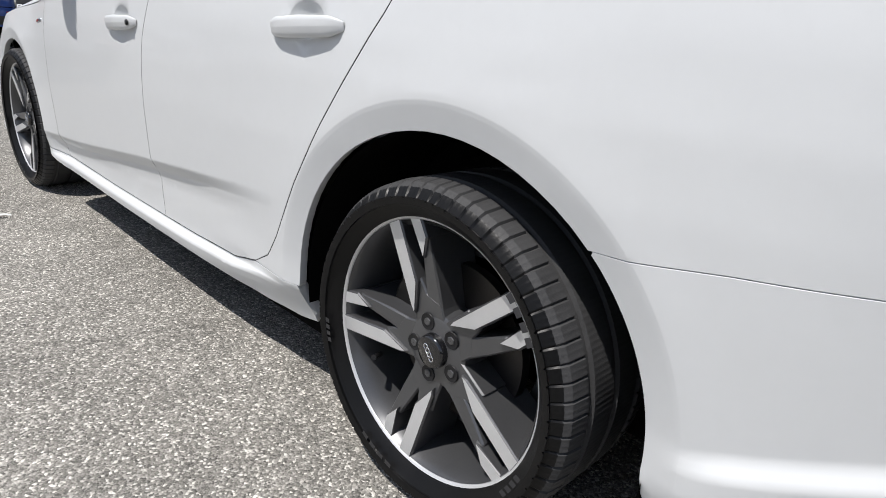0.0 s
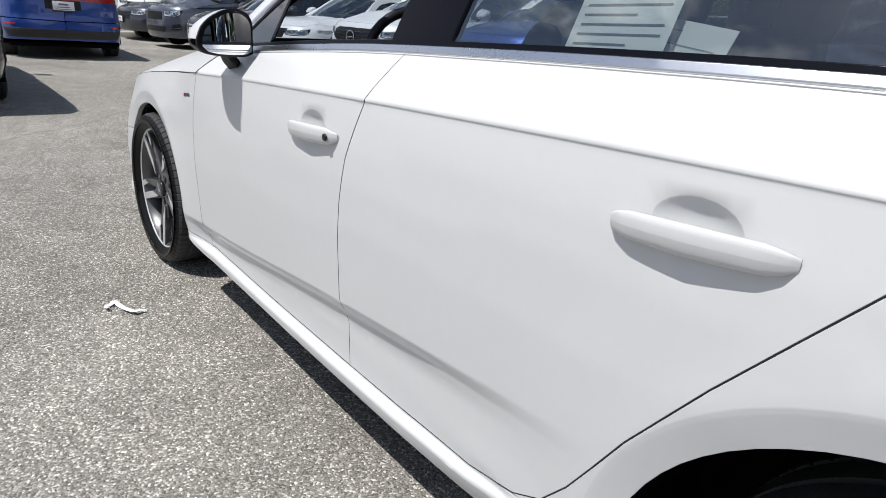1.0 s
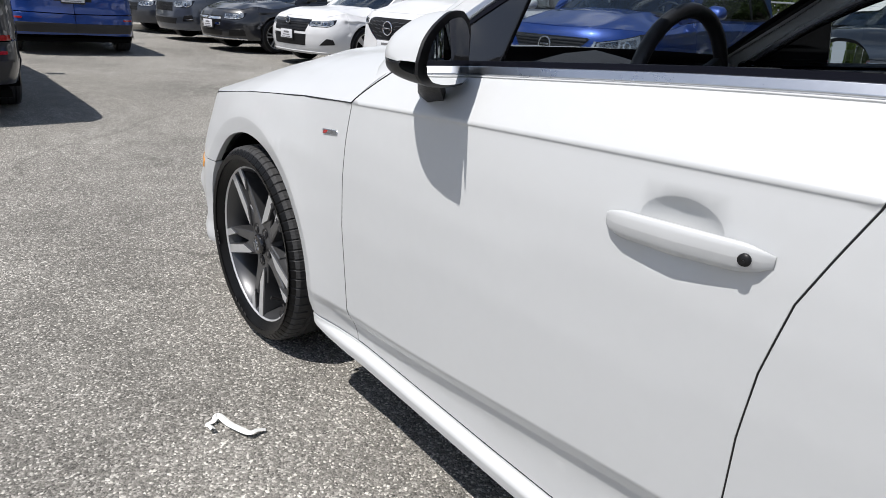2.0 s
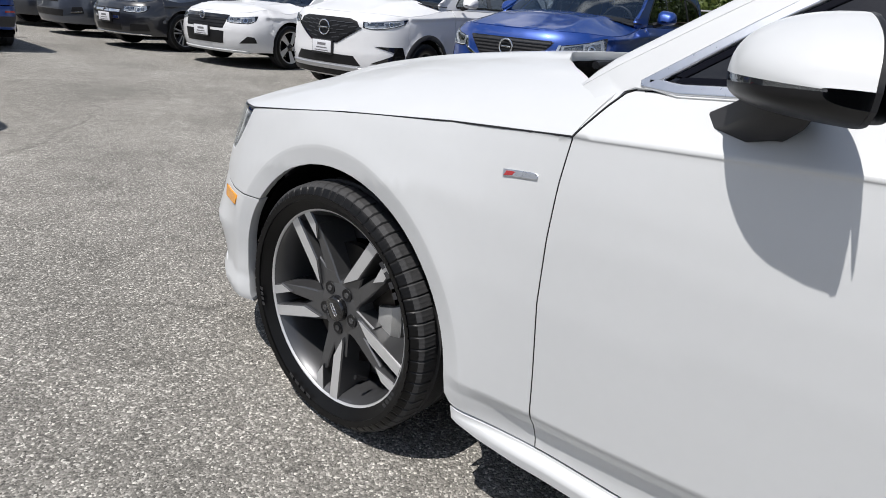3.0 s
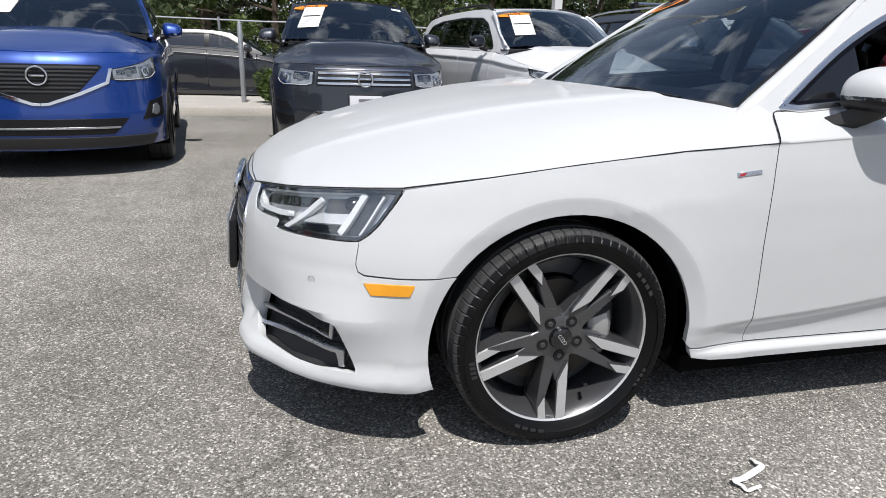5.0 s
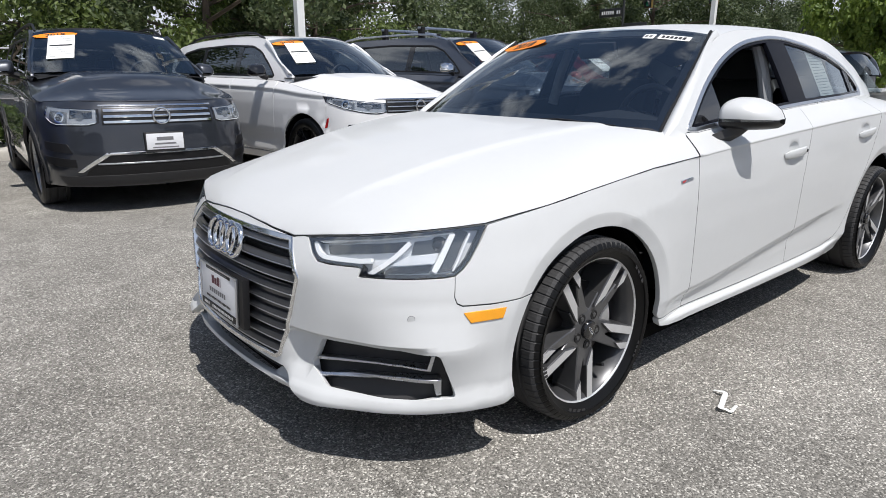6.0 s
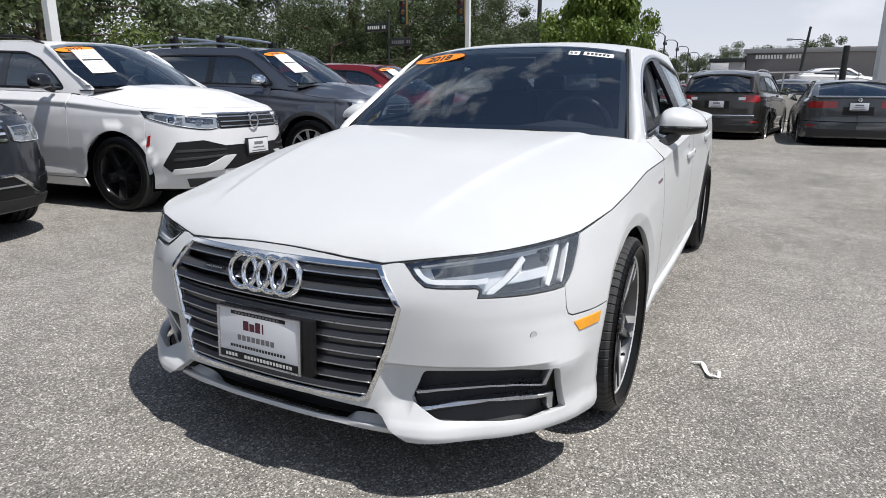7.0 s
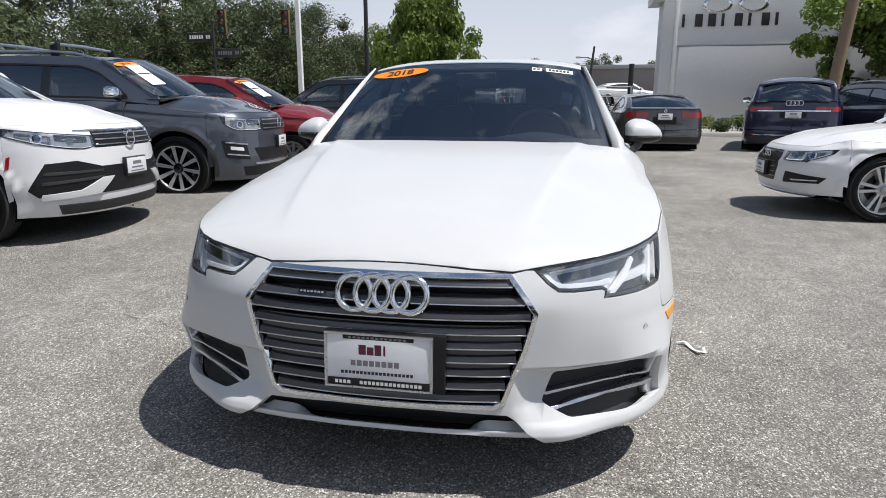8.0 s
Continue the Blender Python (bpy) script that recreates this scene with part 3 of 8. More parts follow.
# ---- wheels ----
def tyre_mesh(R, rim, width, seg=144, blocks=True):
    h = width / 2
    prof = [(rim - .012, -h * .80), (rim, -h * .86), (rim + .02, -h * .98), (rim + (R - rim) * .5, -h * 1.04), (R - .03, -h * 1.0),
            (R - .012, -h * .92), (R - .004, -h * .84), (R - .001, -h * .66), (R, -h * .62)]
    for g in (-.52, 0, .52):
        prof += [(R, h * g - .009), (R - .007, h * g - .006), (R - .007, h * g + .006), (R, h * g + .009)]
    prof += [(R, h * .62), (R - .001, h * .66), (R - .004, h * .84), (R - .012, h * .92), (R - .022, h * .965), (R - .03, h * 1.0),
             (rim + (R - rim) * .55, h * 1.045), (rim + (R - rim) * .5, h * 1.045), (rim + (R - rim) * .3, h * 1.02), (rim + .018, h * .98), (rim + .012, h * .94), (rim + .002, h * .90), (rim - .012, h * .80)]
    edge = R - .028

    def dent(i, k):
        r = prof[i][0]
        if not blocks or r <= edge or r < R - .0065 and abs(prof[i][1]) < h * .6:
            return 0
        return .0042 if k % 9 == 0 and abs(prof[i][1]) > h * .56 else 0.0007 if k % 3 == 0 else 0

    v, f = revolve(prof, seg, dent=dent)
    # the tyre stands flat where it meets the road
    v = [(x, y, max(z, -R + .010)) for x, y, z in v]
    rad = np.hypot(np.array(v)[:, 0], np.array(v)[:, 2])
    slots = [1 if rad[list(q)].mean() > R - .016 else 0 for q in f]
    return mesh_of("tyre", v, f, [RUBBER, TREAD], smooth=True, angle=24, slots=slots)


def extrude_poly(poly, y0, y1, mats, bevel=.003, tilt=0.0):
    """A bar whose face (slot 1) looks along +y: poly in (x, z); y1 may fall towards the hub by tilt per metre."""
    p = np.array(poly, float)
    if np.sum(p[:, 0] * np.roll(p[:, 1], -1) - np.roll(p[:, 0], -1) * p[:, 1]) > 0:
        p = p[::-1]
    q = grown(p, -bevel)
    n = len(p)
    rr = lambda a: np.hypot(a[:, 0], a[:, 1])
    V = np.vstack([np.c_[p[:, 0], np.full(n, y0), p[:, 1]], np.c_[p[:, 0], y1 - bevel - tilt * (.23 - rr(p)), p[:, 1]],
                   np.c_[q[:, 0], y1 - tilt * (.23 - rr(q)), q[:, 1]]])
    F, S = [], []
    for r in range(2):
        for i in range(n):
            j = (i + 1) % n
            F.append((r * n + i, r * n + j, (r + 1) * n + j, (r + 1) * n + i))
            S.append(0)
    F.append(tuple(range(2 * n, 3 * n)))
    S.append(1)
    return V, F, S


def rotated(V, a):
    c, s = math.cos(a), math.sin(a)
    V = np.array(V)
    return np.stack([V[:, 0] * c + V[:, 2] * s, V[:, 1], -V[:, 0] * s + V[:, 2] * c], 1)


def wheel(parent, R=.326, rim=.252, width=.235, style="twin", turn=0.0, face=None, dark=None, label="", fine=True, valve_at=155):
    """A road wheel under a car, its outer side towards +y, hub at the origin."""
    dark, face = dark or ALLOY, face or MACHINED
    w = new("wheel")
    w.parent = parent
    tagged(w, label)
    h = width / 2
    put("tyre", tyre_mesh(R, rim + .004, width, 600 if fine else 72, fine), w)
    seg = 96 if fine else 48
    v, f = revolve([(rim * .62, -h * .1), (rim - .045, -h * .12), (rim - .028, -h * .3), (rim - .03, h * .35), (rim - .02, h * .70), (rim - .010, h * .80)], seg)
    put("rim_barrel", mesh_of("rim_barrel", v, f, dark, angle=40), w)
    v, f = revolve([(rim - .014, h * .70), (rim - .009, h * .795), (rim - .007, h * .82), (rim + .001, h * .845), (rim + .007, h * .85), (rim + .010, h * .83), (rim + .006, h * .78)] if style == "twin" else [(rim - .012, h * .78), (rim - .008, h * .855), (rim + .004, h * .885), (rim + .011, h * .90), (rim + .014, h * .87), (rim + .008, h * .82)], seg)
    put("rim_lip", mesh_of("rim_lip", v, f, face, angle=40), w)
    yf = h * .80
    k = (rim - .006) / .234 if style == "twin" else rim / .229
    if style == "twin":
        for n in range(5):
            a = turn + n * 2 * math.pi / 5
            flip = np.array((-1, 1)) * k
            wide = [(-.041, .230), (-.010, .234), (-.004, .122), (-.028, .066), (-.034, .080)]
            slim = [(.014, .234), (.041, .231), (.046, .197), (.026, .163)]
            stem = [(.020, .175), (.045, .198), (.040, .12), (.034, .065), (.006, .05), (.004, .10)]
            root = [(-.040, .115), (-.036, .045), (.036, .045), (.034, .08), (.006, .10), (-.003, .128)]
            for nm, poly, y1, tilt, mats in (("spoke", wide, yf, .07, [dark, face]), ("spoke", slim, yf - .001, .05, [dark, face]),
                                            ("spoke_web", stem, yf - .007, .09, [dark, dark]), ("spoke_web", root, yf - .012, .05, [dark, dark])):
                V, F, S = extrude_poly(np.array(poly) * flip, -.006, y1, mats, .0035, tilt)
                put(nm, mesh_of(nm, rotated(V, a), F, mats, smooth=False, slots=S), w)
    else:
        n_sp, w0, w1, lean = {"five": (5, .035, .050, 0), "ten": (10, .016, .024, 0), "swirl": (5, .028, .055, .05), "vee": (10, .013, .018, .03)}[style]
        for n in range(n_sp):
            a = turn + n * 2 * math.pi / n_sp
            s = lean * (1 if style == "swirl" or n % 2 else -1)
            poly = [(-w0, .05), (-w1 + s, .223), (w1 + s, .223), (w0, .05)]
            V, F, S = extrude_poly(np.array(poly) * k, .0, yf, [dark, face], .004, .10)
            put("spoke", mesh_of("spoke", rotated(V, a), F, [dark, face], smooth=False, slots=S), w)
    v, f = revolve([(.001, yf - .018), (.062, yf - .018), (.074, yf - .024), (.078, yf - .05), (.078, -h * .1)], 40)
    put("hub", mesh_of("hub", v, f, dark, angle=40), w)
    v, f = revolve([(.001, yf - .002), (.029, yf - .002), (.032, yf - .004), (.034, yf - .010), (.035, yf - .02)], 32)
    put("centre_cap", mesh_of("centre_cap", v, f, GLOSSBLACK if fine else dark, angle=40), w)
    if fine:
        for n in range(4):
            v, f = revolve([(.0042, 0), (.0062, 0), (.0062, .0012), (.0042, .0012), (.0042, 0)], 16)
            put("cap_emblem_ring", mesh_of("cap_emblem_ring", v, f, CHROME), w, Matrix.Translation(((n - 1.5) * .0085 * math.cos(.9), yf - .002, (n - 1.5) * .0085 * math.sin(.9))))
        for n in range(5):
            a = turn + (n + .06) * 2 * math.pi / 5
            c = Vector((.055 * math.sin(a), yf - .017, .056 * math.cos(a)))
            v, f = revolve([(.0175, -.001), (.0165, .0012), (.0150, .0006), (.001, .0006)], 20)
            put("bolt_recess", mesh_of("bolt_recess", v, f, BLACK, angle=30), w, Matrix.Translation(c))
            v, f = revolve([(.0085, .0004), (.0085, .0018), (.0075, .0026), (.001, .0026)], 6)
            put("wheel_bolt", mesh_of("wheel_bolt", v, f, ALLOY, smooth=False), w, Matrix.Translation(c))
        bm = bmesh.new()
        a = math.radians(valve_at)
        p = Vector((math.sin(a), 0, math.cos(a)))
        tube(bm, [p * .196 + Vector((0, yf - .035, 0)), p * .186 + Vector((0, yf - .015, 0)), p * .18 + Vector((0, yf - .004, 0))], [.005, .0055, .0065], 10)
        part("valve", bm, BLACK, w)
        # raised makers' bars on the sidewall
        for a0, a1, r0, r1 in ((-62, -42, .272, .283), (96, 108, .268, .292), (150, 172, .27, .281), (236, 250, .27, .281)):
            vs, fs = [], []
            n = 12
            for i in range(n + 1):
                t = math.radians(a0 + (a1 - a0) * i / n)
                for r in (r0, r1):
                    vs.append((r * math.sin(t), h * 1.0475 - abs(r - .275) * .35, r * math.cos(t)))
            for i in range(n):
                if i % 3 != 2:
                    fs.append((2 * i, 2 * i + 1, 2 * i + 3, 2 * i + 2))
            put("sidewall_mark", mesh_of("sidewall_mark", vs, fs, TRIMBLACK), w)
    return w


def brake(parent, side, x, y, z, caliper_angle=100, metal_mat=None):
    v, f = revolve([(.05, -.02), (.06, .004), (.075, .006), (.078, -.004), (.160, -.004), (.160, -.026), (.08, -.026)], 64)
    put("brake_disc", mesh_of("brake_disc", v, f, STEEL, angle=30), parent, Matrix.Translation((x, y, z)) @ (pose(0, 0, 0, 0, 0, 180) if side < 0 else Matrix()))
    bm = bmesh.new()
    a0, a1 = math.radians(caliper_angle - 26), math.radians(caliper_angle + 26)
    n = 8
    rows = []
    for i in range(n + 1):
        t = a0 + (a1 - a0) * i / n
        e = 1 - .25 * abs(2 * i / n - 1) ** 3
        rows.append([bm.verts.new((r * math.sin(t), yy, r * math.cos(t))) for r, yy in
                     ((.108, -.035), (.105 + .02 * (1 - e), .012), (.12, .026 * e), (.165, .026 * e), (.182, .008), (.182, -.035))])
    for a, b in zip(rows, rows[1:]):
        for i in range(6):
            bm.faces.new((a[i], a[(i + 1) % 6], b[(i + 1) % 6], b[i]))
    bm.faces.new(rows[0][::-1])
    bm.faces.new(rows[-1])
    part("brake_caliper", bm, metal_mat or CAST, parent, m=Matrix.Translation((x, y - .006 * side, z)) @ (pose(0, 0, 0, 0, 0, 180) if side < 0 else Matrix()))

# ---- the white sedan ----
sedan = thing("sedan", "clean white four-door sedan with five-spoke grey alloy wheels parked on asphalt", "car")


def arch(cx, rx, rz, a0, a1, n=26):
    t = np.radians(np.linspace(a0, a1, n))
    return [(cx + rx * math.cos(a), HUB_Z + rz * math.sin(a)) for a in t]


def both(name, outline, mat, holes=(), parent=None, label="", skin=sedan_skin, **kw):
    """The same sheet on the left and on the right side."""
    out = []
    for side in (1, -1):
        me = panel_mesh(name, skin, outline, mat, holes, flip_y=side < 0, **kw)
        out.append(put(name, me, parent or sedan, None, label))
    return out


def crease_rows():
    x = np.arange(-.84, 3.2, .03)
    out = [np.c_[x, smooth_lin(CREASE, x) + d] for d in (.02, .006, .0006, -.003, -.007, -.014, -.024)]
    x = np.arange(-.84, -.42, .03)
    out += [np.c_[x, .38 - (x + .48) * .35 - d] for d in (-.01, 0, .01, .02, .028, .036)]
    x = np.arange(.36, 2.66, .03)
    out += [np.c_[x, smooth_lin(LOW, x) - d] for d in (-.045, -.03, -.01, .001, .012, .022, .032, .045, .06, .08, .1)]
    for cx, rx, rz in ((0, .425, .415), (FRONT, .39, .373)):
        t = np.radians(np.arange(-10, 191, 3))
        out += [np.c_[cx + rx * k * np.cos(t), HUB_Z + rz * k * np.sin(t)] for k in (1.04, 1.09, 1.105, 1.115, 1.125, 1.135, 1.145, 1.17, 1.22)]
    for hx, hz in ((1.375, .846), (.392, .889)):
        t = np.radians(np.arange(0, 361, 15))
        out += [np.c_[hx + .062 * k * np.cos(t), hz + .038 * k * np.sin(t)] for k in (.3, .6, .8, .92, .985, 1.01)]
    return out


ROWS = crease_rows()
FIT = dict(gap=.0011, lip=.0009)


def joint_line(points, skin=sedan_skin, name="joint_shade", r=.0014, sides=(1, -1), sink=.0012):
    """Black tube just below the skin, added as the shade in the joint between two panels."""
    q = dense(points, .02, False)
    p = skin(q[:, 0], q[:, 1]) - skin_normals(skin, q, -1 if skin is not hood_sheet else 1) * sink
    for side in sides:
        bm = bmesh.new()
        tube(bm, [Vector(v) for v in p * (1, side, 1)], r, 6)
        part(name, bm, BLACK, sedan)


def hood_sheet(x, y):
    return np.stack([x, y, hood_z(x, y)], -1)




def line(table, a, b, n, dz=0.0):
    return [(float(x), float(smooth_lin(table, x)) + dz) for x in np.linspace(a, b, n)]


FD_GAP = [(2.205, .262), (2.211, .34), (2.217, .44), (2.229, .58), (2.231, .70), (2.229, .80), (2.225, .855), (2.2242, .865), (2.2236, .871), (2.223, .876)]
FD_TOP = [(2.212, .900), (2.199, .928), (2.186, .950), (2.172, .957), (2.14, .958)]
BP_GAP = [(1.147, 1.031), (1.1625, .938), (1.1638, .9317), (1.1655, .9267), (1.168, .9207), (1.19, .865), (1.214, .80), (1.230, .70), (1.234, .60), (1.231, .52), (1.228, .40), (1.220, .262)]
RD_GAP = [(.62, .309), (.555, .345), (.505, .41), (.46, .485), (.417, .559), (.32, .70), (.241, .805), (.158, .914), (.134, .951), (.1295, .9575), (.126, .9635), (.1248, .969), (.137, 1.0), (.190, 1.069)]
ARCH_F = arch(FRONT, .39, .373, 35.6, 180)
fender = FD_GAP + line(CREASE, 2.3, 3.285, 14, .001)[0:] + [(3.324, .699), (3.352, .66), (3.376, .636), (3.404, .617),
         (3.409, .56), (3.402, .541), (3.385, .533), (3.30, .531)] + [(3.139, .533)] + ARCH_F[1:] + [(2.428, .285), (2.41, .268)]
both("front_wing", fender, WHITE, rows=ROWS, step=.035, edge=.022, depth=.022, **FIT)
front_door = FD_GAP + FD_TOP + line(BELT, 2.1, 1.2, 8) + BP_GAP + [(1.7, .258)]
fdoors = both("front_door", front_door, WHITE, rows=ROWS, step=.035, edge=.025, depth=.03, **FIT)
rear_door = BP_GAP[::-1] + line(BELT, 1.1, .2, 8) + RD_GAP[::-1] + [(.75, .277), (1.0, .264)]
rdoors = both("rear_door", rear_door, WHITE, rows=ROWS, step=.035, edge=.025, depth=.03, **FIT)
quarter = RD_GAP + line(BELT, .1, -.8, 14, .007) + [(-.86, 1.0), (-.86, .66), (-.638, .657), (-.488, .642), (-.357, .623)] + arch(0, .425, .415, 133.5, 0) + [(.427, .306), (.58, .306)]
both("rear_quarter_panel", quarter, WHITE, rows=ROWS, step=.035, edge=.022, depth=.022, **FIT)
joint_line(FD_GAP[-1:] + FD_TOP[:4], r=.0020, sink=0)
joint_line([(.62, .309), (.75, .277), (1.0, .264), (1.22, .262), (1.7, .258), (2.205, .262)], r=.0013)
for joint in (FD_GAP, BP_GAP, RD_GAP):
    joint_line(joint)
S0 = SEDAN_PLAN.start
rear_bumper = [(-.300, .6195), (-.357, .6240), (-.488, .6430), (-.638, .6580), (-.86, .66), (S0 + .002, .68), (S0 + .002, .20), (-.6, .19), (-.46, .20), (-.43, .27)] + arch(0, .425, .415, 180, 134.5)
both("rear_bumper", rear_bumper, WHITE, rows=ROWS, step=.035, edge=.022, **FIT)
joint_line([(3.142, .532), (3.30, .530), (3.385, .532), (3.4025, .540), (3.409, .56), (3.404, .617)], r=.0006)
# dark inner shell behind the joints between the panels
both("inner_shell", [(2.38, .28), (2.42, .50), (2.55, .68), (2.35, .84), (2.12, .93)] + line(BELT, 2.0, .2, 8, -.02) + [(-.1, 1.05), (-.6, 1.0), (-.6, .70), (-.35, .68), (-.2, .80), (.1, .80), (.3, .70), (.46, .50), (.5, .29)], LINER, lift=-.035, step=.08, edge=.06, depth=.004)
both("tail_panel", [(-.86, .66), (S0 + .002, .68), (S0 + .002, 1.0), (-.86, 1.10)], WHITE, step=.06, edge=.05)


def skirt_skin(s, z):
    p = sedan_skin(s, z)
    w = np.interp(s, [.43, .60, .75, .9, 1.0, 1.22, 1.7, 2.2, 2.42], [.294, .288, .268, .261, .256, .254, .250, .251, .252]) - np.asarray(z, float)
    d = .021 * ramp(.42, .80, s) * ramp(2.44, 2.20, s) * np.interp(w, [-.012, 0, .007, .018, .040, .075], [0, 0, .75, 1.0, .85, .4])
    u = np.clip((.306 - np.asarray(z, float)) / .101, 0, 1)
    d = d - ramp(.62, .44, s) * .012 * np.sin(u * 3.1416 / 2)
    return p + np.stack([0 * d, d, 0 * d], -1)


skirt = [(2.408, .262), (2.2, .258), (1.7, .255), (1.22, .259), (1.0, .261), (.75, .274), (.62, .305), (.52, .306), (.435, .306), (.430, .26), (.416, .205), (.52, .204), (.9, .206), (1.7, .211), (2.22, .213), (2.33, .221), (2.40, .236)]
SKIRT_ROWS = [np.c_[np.arange(.42, 2.42, .03), np.interp(np.arange(.42, 2.42, .03), [.43, .60, .75, .9, 1.0, 1.22, 1.7, 2.2, 2.42], [.294, .288, .268, .261, .256, .254, .250, .251, .252]) - k] for k in (0, .004, .008, .013, .02, .03, .042, .06)]
both("side_skirt", skirt, WHITE, skin=skirt_skin, step=.03, edge=.02, depth=.03, gap=0, lip=.001, rows=SKIRT_ROWS)

# front: bumper with its openings
E = SEDAN_PLAN.end
mir = lambda pts: [(2 * E - s, z) for s, z in pts]
HEAD_LOW = [(3.404, .617), (3.437, .614), (3.55, .613), (3.697, .613), (3.690, .634), (3.70, .639), (3.80, .638), (3.845, .641), (3.875, .662), (3.912, .698)]
HOOD_LINE = [(3.935, .698), (3.975, .690), (4.08, .697), (4.2, .707), (4.3, .711)]
left = [(3.139, .531), (3.30, .529), (3.385, .531), (3.402, .539), (3.409, .56)] + HEAD_LOW + HOOD_LINE
low = [(3.198, .203), (3.25, .201), (3.37, .203), (3.58, .209), (3.75, .206), (3.85, .201), (3.885, .201), (3.935, .232), (3.962, .258)]
low_mid = [(3.99, .276), (4.2, .287)]
front_arch = arch(FRONT, .39, .373, -18, 33)[::-1]
outline = left + mir(left)[::-1] + mir(front_arch) + mir(low) + mir(low_mid) + (low + low_mid)[::-1] + front_arch[::-1]
HEX = [(3.984, .681), (3.914, .582), (3.945, .47), (4.004, .316), (4.03, .303)]
hexa = HEX + mir(HEX)[::-1]
FOG = [(3.848, .394), (3.64, .397), (3.458, .400), (3.404, .254), (3.60, .254), (3.80, .263), (3.885, .306)]


def front_rows():
    out = []
    for cx, rx, rz in ((FRONT, .39, .373),):
        t = np.radians(np.arange(-25, 40, 3))
        out += [np.c_[cx + rx * k * np.cos(t), HUB_Z + rz * k * np.sin(t)] for k in (1.04, 1.09, 1.11, 1.13, 1.16, 1.22)]
    s = np.arange(3.36, 4.0, .025)
    out += [np.c_[s, np.full(len(s), z)] for z in (.44, .425, .420, .414, .408, .402, .396, .262, .254, .246, .236, .226, .216)]
    return out + [np.c_[2 * E - r[:, 0], r[:, 1]] for r in out]


FRONT_ROWS = front_rows()
put("front_bumper", panel_mesh("front_bumper", sedan_skin, outline, WHITE, [hexa, rounded(FOG, .015), rounded(mir(FOG), .015)], step=.026, edge=.018, depth=.03, rows=FRONT_ROWS, **FIT), sedan)


def lip_skin(s, z):
    """The thin blade below the grille that stands a little proud."""
    x, y, nx, ny, q = SEDAN_PLAN.at(s)
    d = np.interp(z, [.17, .195, .21, .228, .245], [-.06, -.004, .010, .006, -.012])
    return np.stack([x + nx * d, y + ny * d, np.asarray(z, float) + 0 * d], -1)


LIP = [(3.90, .198), (4.1, .210), (E, .213)]
lip_top = [(3.935, .223), (4.1, .229), (E, .232)]
part_lip = LIP + mir(LIP[:-1])[::-1] + mir(lip_top[:-1]) + lip_top[::-1]
put("front_lip", panel_mesh("front_lip", lip_skin, part_lip, WHITE, step=.03, edge=.02, depth=.05), sedan)
put("lower_intake", panel_mesh("lower_intake", sedan_skin, [(3.9, .32), (E, .30), (2 * E - 3.9, .32), (2 * E - 3.9, .19), (E, .205), (3.9, .19)], BLACK, lift=-.05, step=.05, depth=.01), sedan)
for pts in (FOG, mir(FOG)):
    # fog pocket: dark back, two bright blades that end in a hook
    big = grown(np.array(pts), .02)
    put("intake_grille", panel_mesh("intake_grille", sedan_skin, big, TRIMBLACK, lift=-.05, step=.03, depth=.004), sedan, None, "black mesh side intake")
    f = lambda p: p if pts is FOG else mir(p)
    for z0, z1, hook in ((.3435, .3375, [(3.494, .3415), (3.481, .388), (3.470, .388), (3.482, .3355)]), (.3045, .298, [(3.475, .302), (3.462, .262), (3.447, .262), (3.456, .297)])):
        top = [(3.875, z0 - .014), (3.80, z0 - .005), (3.65, z0 + .002)]
        bot = [(3.65, z1 + .002), (3.80, z1 - .007), (3.868, z1 - .016)]
        if hook[1][1] > hook[0][1]:
            blade = top + [hook[0], hook[1], hook[2], hook[3]] + bot
        else:
            blade = top + [(3.447, hook[0][1] + .004), hook[2], hook[1], (3.472, hook[0][1] - .006)] + bot
        put("chrome_blade", panel_mesh("chrome_blade", sedan_skin, f(blade), SATIN, lift=-.012, step=.02, edge=.015, gap=0, depth=.03), sedan, None, "satin silver intake blade")

# grille
grille = new("grille")
grille.parent = sedan
tagged(grille, "grey slatted hexagonal grille with chrome surround")
put("surround", panel_mesh("surround", sedan_skin, grown(dense(hexa, .03), .010), CHROME, [grown(dense(hexa, .03), -.006)], lift=.004, step=.05, edge=.015, gap=0, depth=.03, lip=.003), grille)
put("backing", panel_mesh("backing", sedan_skin, grown(np.array(hexa), .004), BLACK, lift=-.06, step=.05, depth=.004), grille)


def hex_edge(z):
    h = np.array(sorted(HEX, key=lambda p: p[1]))
    return float(np.interp(z, h[:, 1], h[:, 0])) + .008


